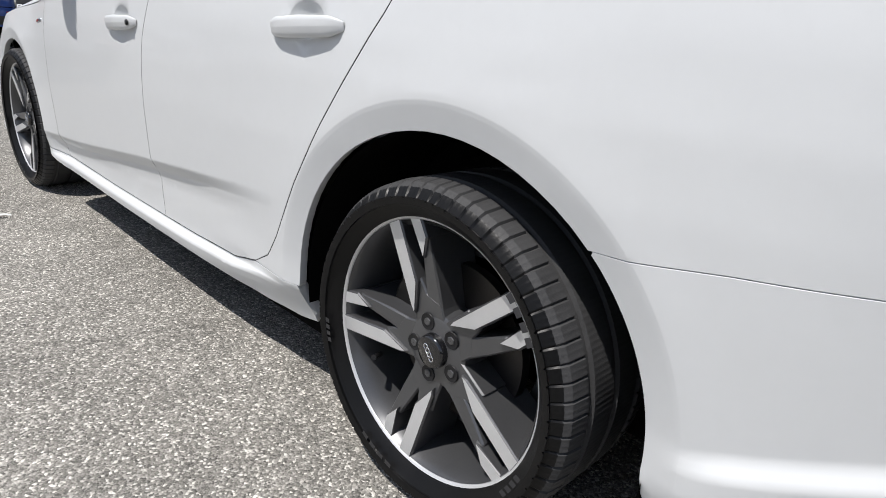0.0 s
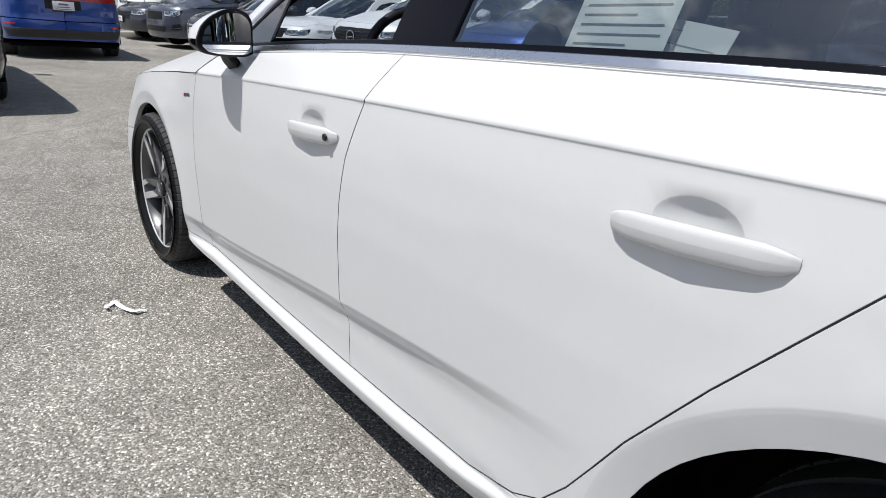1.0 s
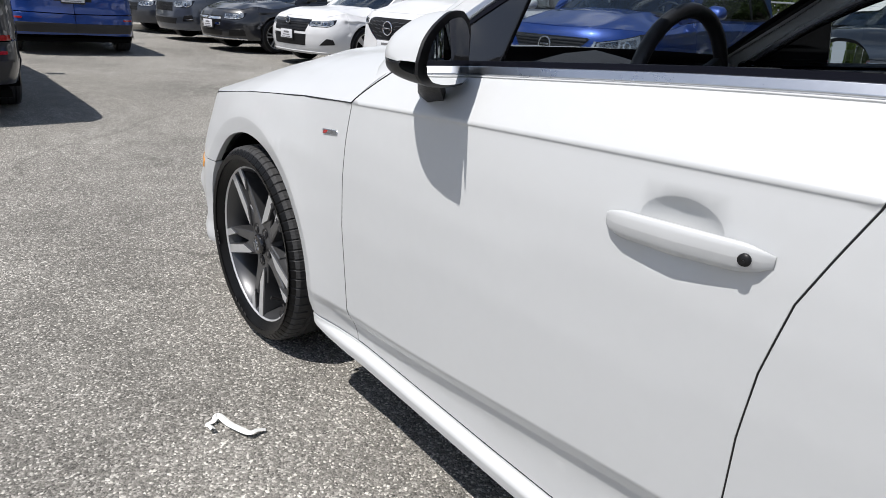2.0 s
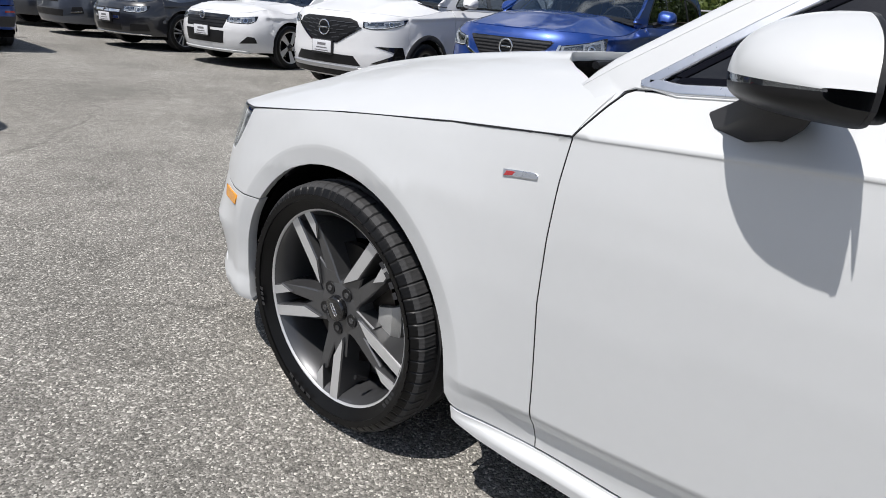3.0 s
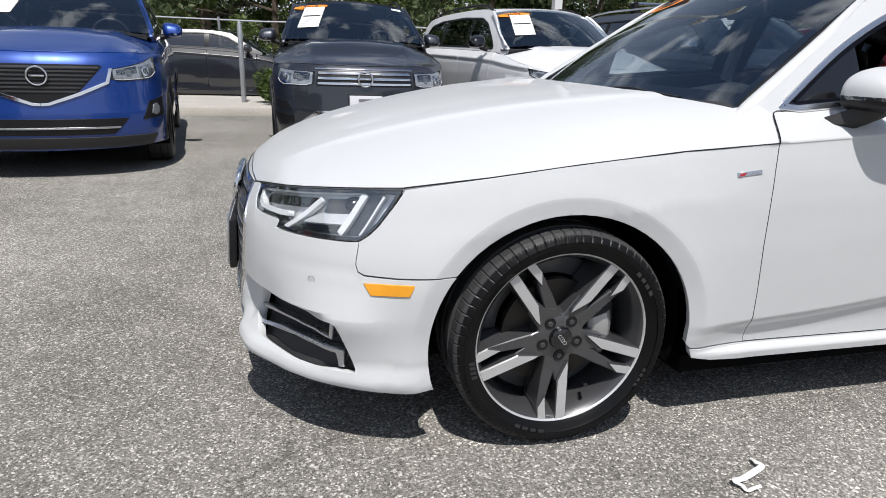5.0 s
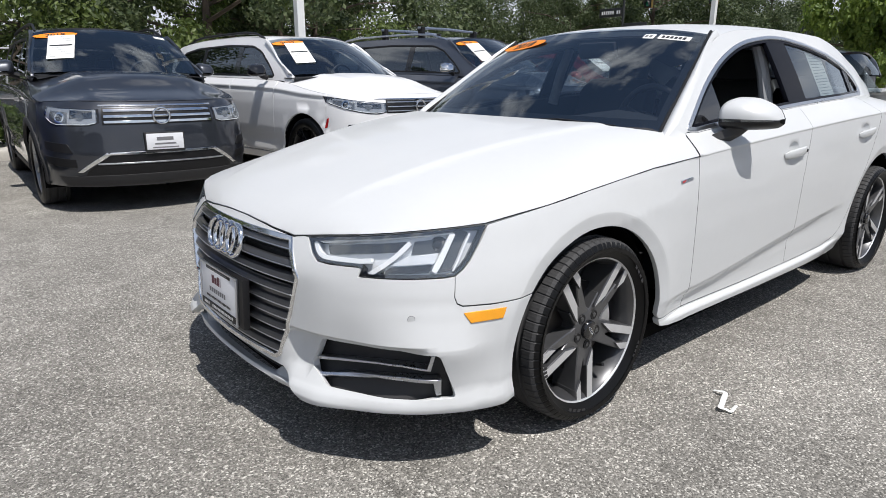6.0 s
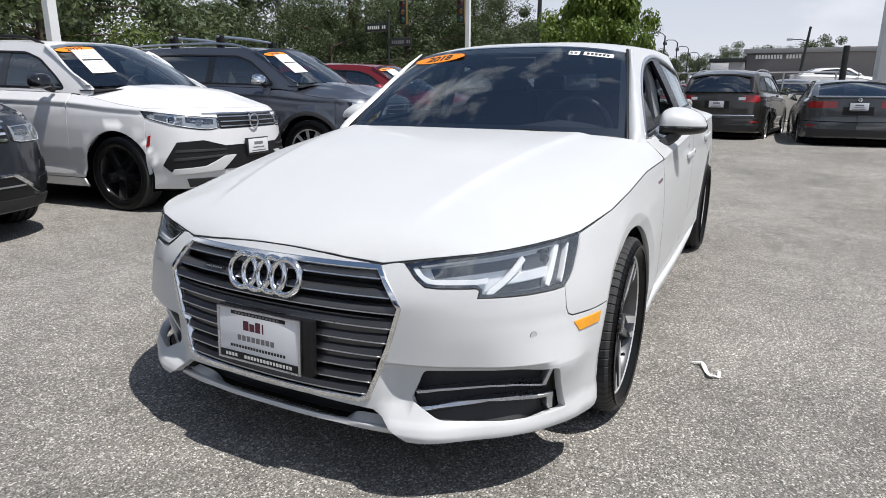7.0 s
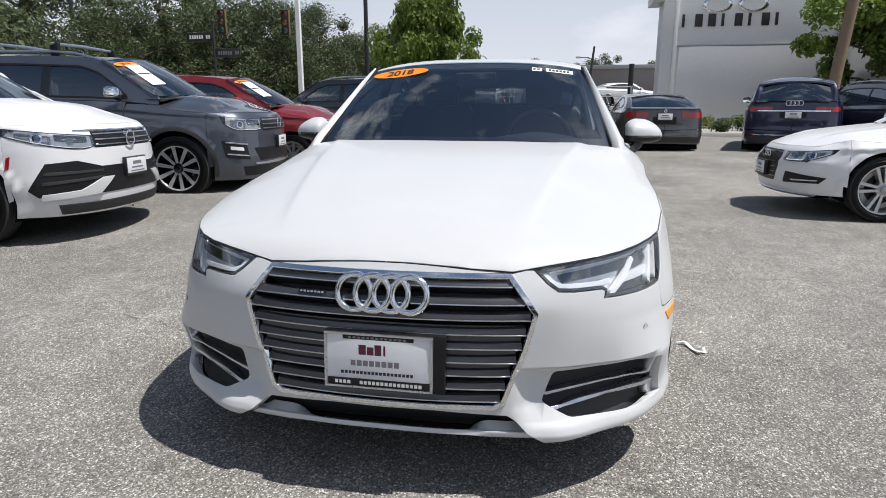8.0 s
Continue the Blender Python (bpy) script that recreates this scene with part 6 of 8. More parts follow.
    zt = float(smooth_lin(belt, xr)) if sp["kind"] == "suv" else float(smooth_lin(belt, xr)) + .005
    pan("rear_bumper", [(-Ra * .9, .615), (xr + .22, .615), (S_ + .002, .60), (S_ + .002, .30), (xr + .3, .28), (-Ra * .95, .30)] + circ(0, 184, 144, 6), paint)
    pan("tailgate", [(xr + .22, .625), (S_ + .002, .61), (S_ + .002, zt), (xr + .25, zt)], paint)
    pan("sill", [(wb - Ra - .03, zs - .005), (Ra + .10, zs - .005), (Ra + .03, zs - .09), (wb - Ra - .01, zs - .09)], cladding or paint, lift=.006)
    if cladding:
        for cx in (0, wb):
            ring = circ(cx, -12, 192, 30) + [(cx + (Ra + .055) * math.cos(math.radians(a)), hz + (Ra + .055) * math.sin(math.radians(a))) for a in np.linspace(192, -12, 30)]
            pan("arch_trim", ring, cladding, lift=.007, step=.05, edge=.04, gap=0)

    # bonnet
    ex = np.linspace(x_ws - .10, x_b, 7)
    edge = [tuple(skin(np.array([s]), np.array([htop(s)]))[0]) for s in list(ex) + list(np.linspace(x_b, E_ - .01, 9)[1:])]
    exx, exy, exz = (np.array([e[i] for e in edge]) for i in range(3))

    def hood(x, y):
        ye, ze = np.interp(x, exx, exy), np.interp(x, exx, exz)
        zm = smooth_lin(sp["mid"], x)
        bulge = .015 * np.exp(-((np.abs(y) - W * .52) / .07) ** 2) * ramp(xf - .1, xf - .5, x)
        return np.stack([x, y, ze + np.maximum(zm - ze, .0) * (1 - np.clip(np.abs(y) / np.maximum(ye, .03), 0, 1.05) ** 2.6) + bulge], -1)

    ho = [(e[0], e[1]) for e in edge]
    x_m = sp["ws"][2][0] + .05
    out = ho + [(x, -y) for x, y in ho[::-1]] + [(x_ws + .02, -W * .78), ((x_ws + x_m) / 2 + .05, -W * .45), (x_m, 0), ((x_ws + x_m) / 2 + .05, W * .45), (x_ws + .02, W * .78)]
    put("bonnet", panel_mesh("bonnet", hood, out, paint, sign=1, step=.07, edge=.045, depth=.02, gap=.003, lip=.003), car)

    # cabin
    def side_skin(x, z):
        zb = smooth_lin(belt, x)
        yb = skin(np.asarray(x, float), zb)[..., 1]
        h = np.asarray(z, float) - zb
        return np.stack([np.asarray(x, float) + 0 * h, yb - .30 * h - .16 * h * h if sp["kind"] == "suv" else yb - .46 * h - .22 * h * h, np.asarray(z, float) + 0 * h], -1)

    rail = sp["rail"]
    rx0, rx1 = rail[0][0], rail[-1][0]
    dlo = [tuple(p) for p in rounded(sp["dlo"], .05, 3)]
    so = bl(rx0, rx1, 14) + [(x, float(smooth_lin(rail, x))) for x in np.linspace(rx1, rx0, 26)]
    glass = glass or (TINT, DARKGLASS)
    for sd in (1, -1):
        pm = lambda nm, o, mat, holes=(), **kw: put(nm, panel_mesh(nm, side_skin, o, mat, holes, flip_y=sd < 0, **{**dict(step=.09, edge=.05, depth=.03, gap=0, lip=.003), **kw}), car)
        pm("roof_side", so, paint, [dlo])
        pm("window_trim", grown(np.array(dlo), .012), BLACK, [grown(np.array(dlo), -.012)], lift=.003, depth=.02)
        dd = dense(dlo, .05)
        pm("pillar_cover", clip(dd, x2 - .05, x2 + .06), GLOSSBLACK, lift=-.003, depth=.02)
        for a, b, mat in ((x2 + .06, 9, glass[0]), (x3 - .08 if not coupe else -9, x2 - .05, glass[1])) + (((-9, x3 - .15, glass[1]),) if not coupe else ()):
            cl = clip(dd, a, b)
            if len(cl) > 3:
                o = pm("side_window", cl, mat, lift=-.008, depth=.004)
        if not coupe:
            pm("pillar_cover", clip(dd, x3 - .15, x3 - .08), BLACK, lift=-.003, depth=.02)
    wsA, wsB, wsMA, wsMB = sp["ws"]
    rgA, rgB, rgMA, rgMB = sp["rg"]
    xs = np.linspace(rgB[0] - .02, wsB[0] + .01, 22)
    v = np.sin(np.linspace(-1, 1, 21) * math.pi / 2)
    rz, ry = smooth_lin(rail, xs), side_skin(xs, smooth_lin(rail, xs))[:, 1]
    zm = np.interp(xs, [xs[0], xs[0] + .5, (xs[0] + xs[-1]) / 2 + .2, xs[-1]], [rgMB[2] + .012, H - .012, H, wsMB[2] + .004])
    xm = np.interp(xs, [xs[0], xs[-1]], [rgMB[0] - rgB[0], wsMB[0] - wsB[0]])
    P = np.stack([xs[:, None] + xm[:, None] * (1 - v ** 2)[None], ry[:, None] * v[None], rz[:, None] + (zm - rz)[:, None] * (1 - np.abs(v) ** 2.6)[None]], -1)
    put("roof", grid_mesh("roof", P, paint, thick=.03), car)
    put("headliner", grid_mesh("headliner", P * (1, .97, 1) - np.array((0, 0, .036)), CABIN, flip=True), car)
    g1, g2 = glass_grid(wsA, wsB, wsMA, wsMB, .02, 12, 15), glass_grid(rgA, rgB, rgMA, rgMB, .02, 10, 15)
    o = put("windscreen", grid_mesh("windscreen", g1, GLASS), car)
    o = put("rear_screen", grid_mesh("rear_screen", g2, glass[1], flip=True), car)
    for sd in (1, -1):
        for A, B, xa, xb in ((wsA, wsB, rx1, wsB[0] - .03), (rgA, rgB, rx0, rgB[0] + .02)):
            u = np.linspace(0, 1, 14)
            x_ = xa + (xb - xa) * u
            outer = side_skin(x_, smooth_lin(rail, x_))
            inn = np.array(A) * (1 - u)[:, None] + np.array(B) * u[:, None] + np.array((-.005, 0, .008))
            rows = [outer * (1 - t) + inn * t + np.array((.010 * np.sign(xa), .004, .012)) * math.sin(math.pi * t) for t in np.linspace(0, 1, 5)]
            put("roof_pillar", grid_mesh("roof_pillar", np.array(rows) * (1, sd, 1), paint, flip=(sd < 0) != (xa < 1), thick=-.012), car)
    sc = np.array([[(wsA[0] + (wsMA[0] - wsA[0]) * (1 - q * q) + k, wsA[1] * 1.03 * q, wsA[2] - .03 + (wsMA[2] - wsA[2]) * (1 - q * q)) for q in np.linspace(-1, 1, 15)] for k in (-.06, .03, .12)])
    put("scuttle", grid_mesh("scuttle", sc, TRIMBLACK, thick=.01), car)
    if sp["kind"] != "suv":
        zd = float(smooth_lin(belt, xr))
        dk = np.array([[(x, y * W, z) for y in np.linspace(-.80, .80, 9)] for x, z in ((rgMA[0] + .1, zd + .010), (xr + .25, zd + .018), (xr + .10, zd + .014), (xr + .03, zd - .01))])
        put("boot_lid", grid_mesh("boot_lid", dk, paint, thick=.02), car)
    zfl = .38 if sp["kind"] == "suv" else .26
    furnish(car, wsA[0] - .36, wsA[2] - .02, W * .80, wb - 1.62, wb - 2.5, zfl)
    fl = np.array([[(x, y, .24) for y in (-W * .86, 0, W * .86)] for x in (xr + .25, -.45, .45, wb - .45)])
    put("floor_pan", grid_mesh("floor_pan", fl, LINER, thick=.06), car)
    fl = np.array([[(x, y, .25) for y in (-W * k, 0, W * k)] for x, k in ((wb + .40, .84), (wb + fo * .75, .66), (xf - .14, .42))])
    put("front_undertray", grid_mesh("front_undertray", fl, LINER, thick=.03), car)
    t = np.radians(np.linspace(-20, 200, 24))
    for sd in (1, -1):
        for cx in (0, wb):
            rows = [[(cx + Ra * 1.01 * k * math.cos(a), sd * W * y, hz + Ra * 1.01 * k * math.sin(a)) for a in t] for y, k in ((.97, .99), (.90, 1), (.62, 1), (.58, .3))]
            put("arch_liner", grid_mesh("arch_liner", np.array(rows), LINER), car)
    if mirror_mat is not False:
        for sd in (1, -1):
            mr = new("door_mirror")
            mr.parent = car
            zm_ = float(smooth_lin(belt, wb - .75)) + .10
            mr.matrix_basis = pose(wb + sp["cab"] - .80, sd * (W + .055), zm_)
            a = np.linspace(0, 2 * math.pi, 29)
            P = np.array([mirror_section(x, g, a) for x, g in ((-.06, .90), (-.05, 1.0), (-.01, 1.0), (.04, .86), (.075, .55), (.088, .08))]) * (1, sd, 1.05)
            put("mirror_cap", grid_mesh("mirror_cap", P, mirror_mat or paint, flip=sd > 0, angle=60), mr)
            P = np.array([mirror_section(x, g, a) for x, g in ((-.059, .90), (-.059, .02))]) * (1, sd, 1.05)
            put("mirror_glass", grid_mesh("mirror_glass", P, MIRROR, flip=sd < 0), mr)
            bm = bmesh.new()
            tube(bm, [(0, sd * -.13, -.075), (0, sd * -.06, -.055), (0, 0, -.02)], [.03, .03, .03], 8)
            part("mirror_arm", bm, BLACK, mr)
    if rails:
        for sd in (1, -1):
            xx = np.linspace(xr + .55, wb + sp["cab"] - 1.12, 9)
            yy = side_skin(xx, smooth_lin(rail, xx))[:, 1] - .03
            zz = smooth_lin(rail, xx) + np.array([.0, .045, .055, .055, .055, .055, .055, .045, .0])
            bm = bmesh.new()
            tube(bm, [(x, sd * y, z) for x, y, z in zip(xx, yy, zz)], .016, 8)
            part("roof_rail", bm, rails, car)
    # faces of the nose and the tail: outlines given by the distance from the middle and the height
    for nm, mat, poly, lift, lab, centred in front:
        pts = [(E_ - q, z) for q, z in poly]
        outs = [pts + mirr(pts)[::-1]] if centred else [pts, mirr(pts)]
        for o_ in outs:
            ob = put(nm, panel_mesh(nm, skin, o_, mat, lift=lift, step=.05, edge=.035, gap=0, lip=.002, depth=.02 + lift if mat is not CLEAR else .003), car, None, lab)
            if mat is CLEAR:
                ob.visible_shadow = False
    for nm, mat, poly, lift, lab, centred in rear:
        pts = [(S_ + q, z) for q, z in poly]
        for sd in (1, -1):
            put(nm, panel_mesh(nm, skin, pts, mat, flip_y=sd < 0, lift=lift, step=.05, edge=.035, gap=0, lip=.002, depth=.02 + lift), car, None, lab)
    for spec, x_, sgn in ((plate_front, xf, 1), (plate_rear, xr, -1)):
        if spec:
            z_, back = spec
            p_ = new("dealer_plate")
            p_.parent = car
            tagged(p_, "white dealer plate in a dark frame")
            p_.matrix_basis = pose(x_ + sgn * back, 0, z_, 0, 0, 0 if sgn > 0 else 180)
            bm = bmesh.new()
            box(bm, (-.03, -.165, -.085), (.006, .165, .085), .004)
            part("plate_frame", bm, INK, p_)
            bm = bmesh.new()
            box(bm, (.0, -.155, -.062), (.010, .155, .075), .002)
            part("plate_sheet", bm, PLATE, p_)
            bars("print_bar", [(-.07, .015, .14, .03), (-.09, -.02, .18, .014), (-.11, -.05, .22, .010)], lambda x, y: Vector((.0112, x, y)), INKGREY, p_)
    for cx in (0, wb):
        for sd in (1, -1):
            w = wheel(car, R, rim, .225, wheel_style, .3 + cx, wheel_mats[0], wheel_mats[1], "alloy wheel with black tyre", fine=False)
            w.matrix_basis = pose(cx, sd * (W - .125), R - .004, 0, 0, 0 if sd > 0 else 180)
            v_, f_ = revolve([(.05, -.03), (.15, -.03), (.15, -.05), (.05, -.05)], 32)
            put("brake_disc", mesh_of("brake_disc", v_, f_, STEEL, angle=30), w)
    if year is not False:
        oval_sticker(car, on_glass(g1, .845, .16), year, .40, .11)
    if sheet:
        m_ = on_glass(g1, .53, .18)
        paper_sheet(car, m_ @ pose(0, 0, .003), .24, .46, 10, .02)
        bm = bmesh.new()
        box(bm, (-.06, -.025, 0), (.06, .025, .001))
        part("window_label", bm, PAPER, car, m=on_glass(g1, .90, .9) @ pose(0, 0, .003))
    # stand it with its wheels on the ground
    h_ = radians(heading)
    gz = float(np.mean([ground_z(at[0] + px * math.cos(h_) - py * math.sin(h_), at[1] + px * math.sin(h_) + py * math.cos(h_)) for px in (0, wb) for py in (-.8, .8)]))
    car.matrix_basis = pose(at[0], at[1], lift or gz, 0, 0, heading)
    return car


def nose_at(sp, place, heading):
    """The rear axle's place of a car whose nose stands at place."""
    h = radians(heading)
    return (place[0] - sp["xf"] * math.cos(h), place[1] - sp["xf"] * math.sin(h))


def tail_at(sp, place, heading):
    h = radians(heading)
    return (place[0] - sp["xr"] * math.cos(h), place[1] - sp["xr"] * math.sin(h))


def ring_badge(car, sp, z, r=.06, tail=False, mat=None):
    """The maker's emblem as a plain bright ring."""
    v, f = [], []
    for i in range(28):
        t = 2 * math.pi * i / 28
        for j in range(6):
            u = 2 * math.pi * j / 6
            q = r + .009 * math.cos(u)
            v.append((.008 * math.sin(u), q * math.sin(t), q * math.cos(t)))
            f.append((i * 6 + j, ((i + 1) % 28) * 6 + j, ((i + 1) % 28) * 6 + (j + 1) % 6, i * 6 + (j + 1) % 6))
    ob = put("emblem_ring", mesh_of("emblem_ring", v, f, mat or CHROME), car, Matrix.Translation((sp["xr"] - .012 if tail else sp["xf"] + .012, 0, z)))
    bm = bmesh.new()
    box(bm, (-.008, -r * .75, -.007), (.006, r * .75, .007), .003)
    part("emblem_bar", bm, mat or CHROME, car, m=Matrix.Translation((sp["xr"] - .012 if tail else sp["xf"] + .012, 0, z)))


def lamps_front(q0, q1, z0, z1, drop=0.0, sweep=.025, point=.7):
    """A headlight between two distances from the middle and two heights; its outer end sweeps up and back."""
    w, h = q1 - q0, z1 - z0
    top = lambda t: z1 + sweep * t + .012 * t * t
    bot = lambda t: z0 + h * .22 * max(0, 1 - t / .2) ** 2 - drop * t + sweep * .4 * t + h * (.55 if point > .6 else .86) * max(0, (t - point) / (1 - point)) ** 1.5

    def outline(ins, t0, t1, cut_low=0.0, cut_top=0.0):
        ts = np.linspace(t0, t1, 8)
        lo_ = [(q0 + w * t, bot(t) + ins + cut_low * (top(t) - bot(t))) for t in ts]
        hi_ = [(q0 + w * t, max(top(t) - ins - cut_top * (top(t) - bot(t)), bot(t) + ins + .004 + cut_low * (top(t) - bot(t)))) for t in ts]
        tip = [(q1 + .05, top(1.05) - ins)] if t1 > .99 and ins < .004 else []
        return lo_ + tip + hi_[::-1]

    def disc(t, k, r):
        z = bot(t) + (top(t) - bot(t)) * k
        return [(q0 + w * t + r * math.cos(a), z + r * .95 * math.sin(a)) for a in np.linspace(0, 2 * math.pi, 13)[:-1]]

    r = min(.42 * h, .048)
    out = [("headlight", GLOSSBLACK, outline(0, 0, 1.0), .003, "headlight with dark inner and bright reflectors", False), ("headlight_bowl", LAMPG, outline(.009, .05, .96), .005, "", False),
           ("dark_module", GLOSSBLACK, outline(.016, .10, .46, .30, .0), .0065, "", False), ("dark_module", LAMPD, outline(.016, .50, .86, .0, .12), .0065, "", False),
           ("projector", CHROME, disc(.64, .46, r), .0085, "", False), ("projector", GLOSSBLACK, disc(.64, .46, r * .66), .0105, "", False), ("projector", LAMPD, disc(.30, .50, r * .72), .0085, "", False),
           ("light_guide", LAMPW, outline(.010, .06, .93, .0, .86), .010, "", False), ("headlight_lens", CLEAR, outline(.006, .03, .97), .0135, "", False)]
    return out


def slatted(q, z0, z1, n, bar=None, q_low=None, lift=.006):
    """A grille of n bars between two heights."""
    ql = q_low or q
    out = [("grille", BLACK, [(ql, z0), (q, z1)], .003, "dark grille", True)]
    for i in range(n):
        z = z0 + (z1 - z0) * (i + .5) / n
        qq = ql + (q - ql) * (i + .5) / n - .015
        h = (z1 - z0) / n * (.10 if bar is SATIN else .22)
        out.append(("grille_bar", bar or CHROME, [(qq, z - h), (qq, z + h)], lift + .004, "", True))
    return out

# ---- the other parked cars, in their rows ----
SUV_M = car_shape(4.70, 1.84, 1.70, 2.79, "suv", .92, .985)
SUV_T = car_shape(4.70, 1.84, 1.70, 2.79, "suv", .92, .945)
SUV_L = car_shape(5.04, 1.99, 1.79, 2.98, "suv", .98, 1.05, .14)
SUV_S = car_shape(4.54, 1.84, 1.66, 2.70, "suv", .93, .93)
SUV_B = car_shape(4.54, 1.84, 1.70, 2.70, "suv", .93, 1.0)
SUV_X = car_shape(4.50, 1.84, 1.55, 2.64, "suv", .92, .90)
WAGON = car_shape(4.82, 1.84, 1.68, 2.75, "suv", .95, .93)
SALOON = car_shape(4.88, 1.86, 1.45, 2.83, "saloon", .97, .80)
SALOON_S = car_shape(4.64, 1.80, 1.44, 2.70, "saloon", .92, .78)
COUPE = car_shape(4.65, 1.85, 1.38, 2.75, "saloon", .88, .72)

# bonnet_strip: chrome band standing in for light caught on the bonnet's leading edge
front_grey = slatted(.47, .755, .895, 3) + lamps_front(.49, 1.0, .745, .885, sweep=.012) + [
    ("bonnet_strip", CHROME, [(.50, .905), (.50, .918)], .008, "", True), ("lower_intake", BLACK, [(.66, .30), (.62, .37), (.44, .50)], .004, "black lower intake", True),
    ("chrome_strip", CHROME, [(.45, .505), (.43, .525)], .012, "chrome bumper strip", True), ("chrome_strip", CHROME, [(.43, .505), (.66, .36), (.70, .365), (.455, .525)], .013, "", False), ("chrome_strip", SATIN, [(.54, .425), (.53, .437)], .010, "", True),
    ("side_intake", BLACK, [(.70, .40), (.98, .43), (1.02, .50), (.70, .47)], .005, "", False), ("side_intake", BLACK, [(.72, .52), (1.0, .55), (1.02, .62), (.76, .60)], .005, "", False), ("valance", TRIMBLACK, [(.84, .24), (.88, .33)], .007, "", True)]
c1 = parked_car("suv", "dark grey compact SUV with chrome grille bars and year sticker", SUV_T, PAINT["grey"], nose_at(SUV_T, (2.78, -3.78), 88), 88, wheel_style="ten", wheel_mats=(ALLOY_S, ALLOY_S),
                front=front_grey, plate_front=(.60, .035), rails=BLACK, year="2019", sheet=True, cladding=TRIMBLACK)
ring_badge(c1, SUV_T, .825, .068)
front_white = slatted(.44, .79, .925, 3, SATIN) + lamps_front(.43, 1.16, .775, .895, sweep=.055, point=.2) + [
    ("bonnet_strip", CHROME, [(.60, .930), (.60, .940)], .008, "", True), ("lower_intake", BLACK, [(.93, .40), (1.00, .46), (.86, .675), (.62, .69), (.40, .63)], .006, "gloss black lower intake", True),
    ("intake_bar", TRIMBLACK, [(.90, .50), (.40, .53), (.40, .55), (.89, .525)], .013, "", False), ("intake_bar", TRIMBLACK, [(.88, .58), (.40, .585), (.40, .605), (.87, .605)], .013, "", False),
    ("bumper_blade", WHITE, [(.92, .375), (.90, .425), (.62, .445), (.42, .535), (.30, .535), (.46, .40)], .020, "white bumper blade", False),
    ("lip", TRIMBLACK, [(.78, .25), (.80, .33)], .010, "", True), ("side_marker", REDLENS, [(1.12, .64), (1.15, .63), (1.13, .73), (1.10, .74)], .006, "", False)]
c2 = parked_car("suv", "white compact SUV with black wheels, black intakes and orange year sticker", SUV_M, PAINT["white"], nose_at(SUV_M, (.14, -3.45), 96), 96, wheel_style="five", wheel_mats=(GLOSSBLACK, BLACK),
                front=front_white, plate_front=(.60, .04), rails=BLACK, year="2022", sheet=True, mirror_mat=GLOSSBLACK, R=.36, rim=.26)
ring_badge(c2, SUV_M, .855, .066)
front_slate = slatted(.46, .83, .99, 3, SATIN) + lamps_front(.48, 1.04, .83, .975, sweep=.02) + [
    ("lower_intake", BLACK, [(.58, .46), (.66, .62)], .004, "black lower intake", True), ("chrome_strip", SATIN, [(.66, .415), (.66, .44)], .012, "", True), ("valance", BLACK, [(.80, .28), (.84, .40)], .006, "", True),
    ("side_intake", BLACK, [(.74, .48), (1.04, .52), (1.08, .72), (.78, .68)], .006, "", False), ("chrome_strip", SATIN, [(.76, .66), (1.04, .69), (1.04, .705), (.76, .675)], .012, "", False), ("chrome_strip", SATIN, [(.76, .52), (1.02, .55), (1.02, .565), (.76, .535)], .012, "", False), ("fog_lamp", LAMP, [(.82, .59), (.98, .61), (.98, .65), (.82, .63)], .011, "", False)]
c3 = parked_car("suv", "large dark slate grey SUV with roof bars and orange year sticker", SUV_L, PAINT["slate"], nose_at(SUV_L, (-2.62, -3.25), 98), 98, R=.39, rim=.27, wheel_style="ten", wheel_mats=(MACHINED, GLOSSBLACK),
                front=front_slate, plate_front=(.68, .04), rails=SATIN, year="2019", sheet=True, cladding=TRIMBLACK, mirror_mat=CHROME)
ring_badge(c3, SUV_L, .93, .072)
for xq in (.62, 1.42):
    bm = bmesh.new()
    tube(bm, [(xq, -.70, 1.875), (xq, 0, 1.89), (xq, .70, 1.875)], [.018, .02, .018], 8)
    part("cross_bar", bm, SATIN, c3)
    for s in (1, -1):
        bm = bmesh.new()
        box(bm, (xq - .05, s * .62 - .035, 1.72), (xq + .05, s * .62 + .035, 1.895), .015)
        part("bar_foot", bm, BLACK, c3)
front_red = slatted(.46, .68, .86, 5, BLACK) + lamps_front(.46, .90, .76, .88) + [("lower_intake", BLACK, [(.55, .34), (.62, .50)], .004, "", True)]
c4 = parked_car("suv", "dark red metallic SUV with orange year sticker", SUV_S, PAINT["red"], nose_at(SUV_S, (-5.15, -2.95), 98), 98, front=front_red, plate_front=(.56, .03), year="", sheet=True, wheel_style="ten", wheel_mats=(ALLOY_S, ALLOY_S))
ring_badge(c4, SUV_S, .77, .055)
parked_car("suv", "black SUV with silver roof rails parked side-on", SUV_L, PAINT["black"], (-9.3, -3.0), -98, rails=SATIN, front=front_red, wheel_style="ten", wheel_mats=(ALLOY_S, ALLOY_S))

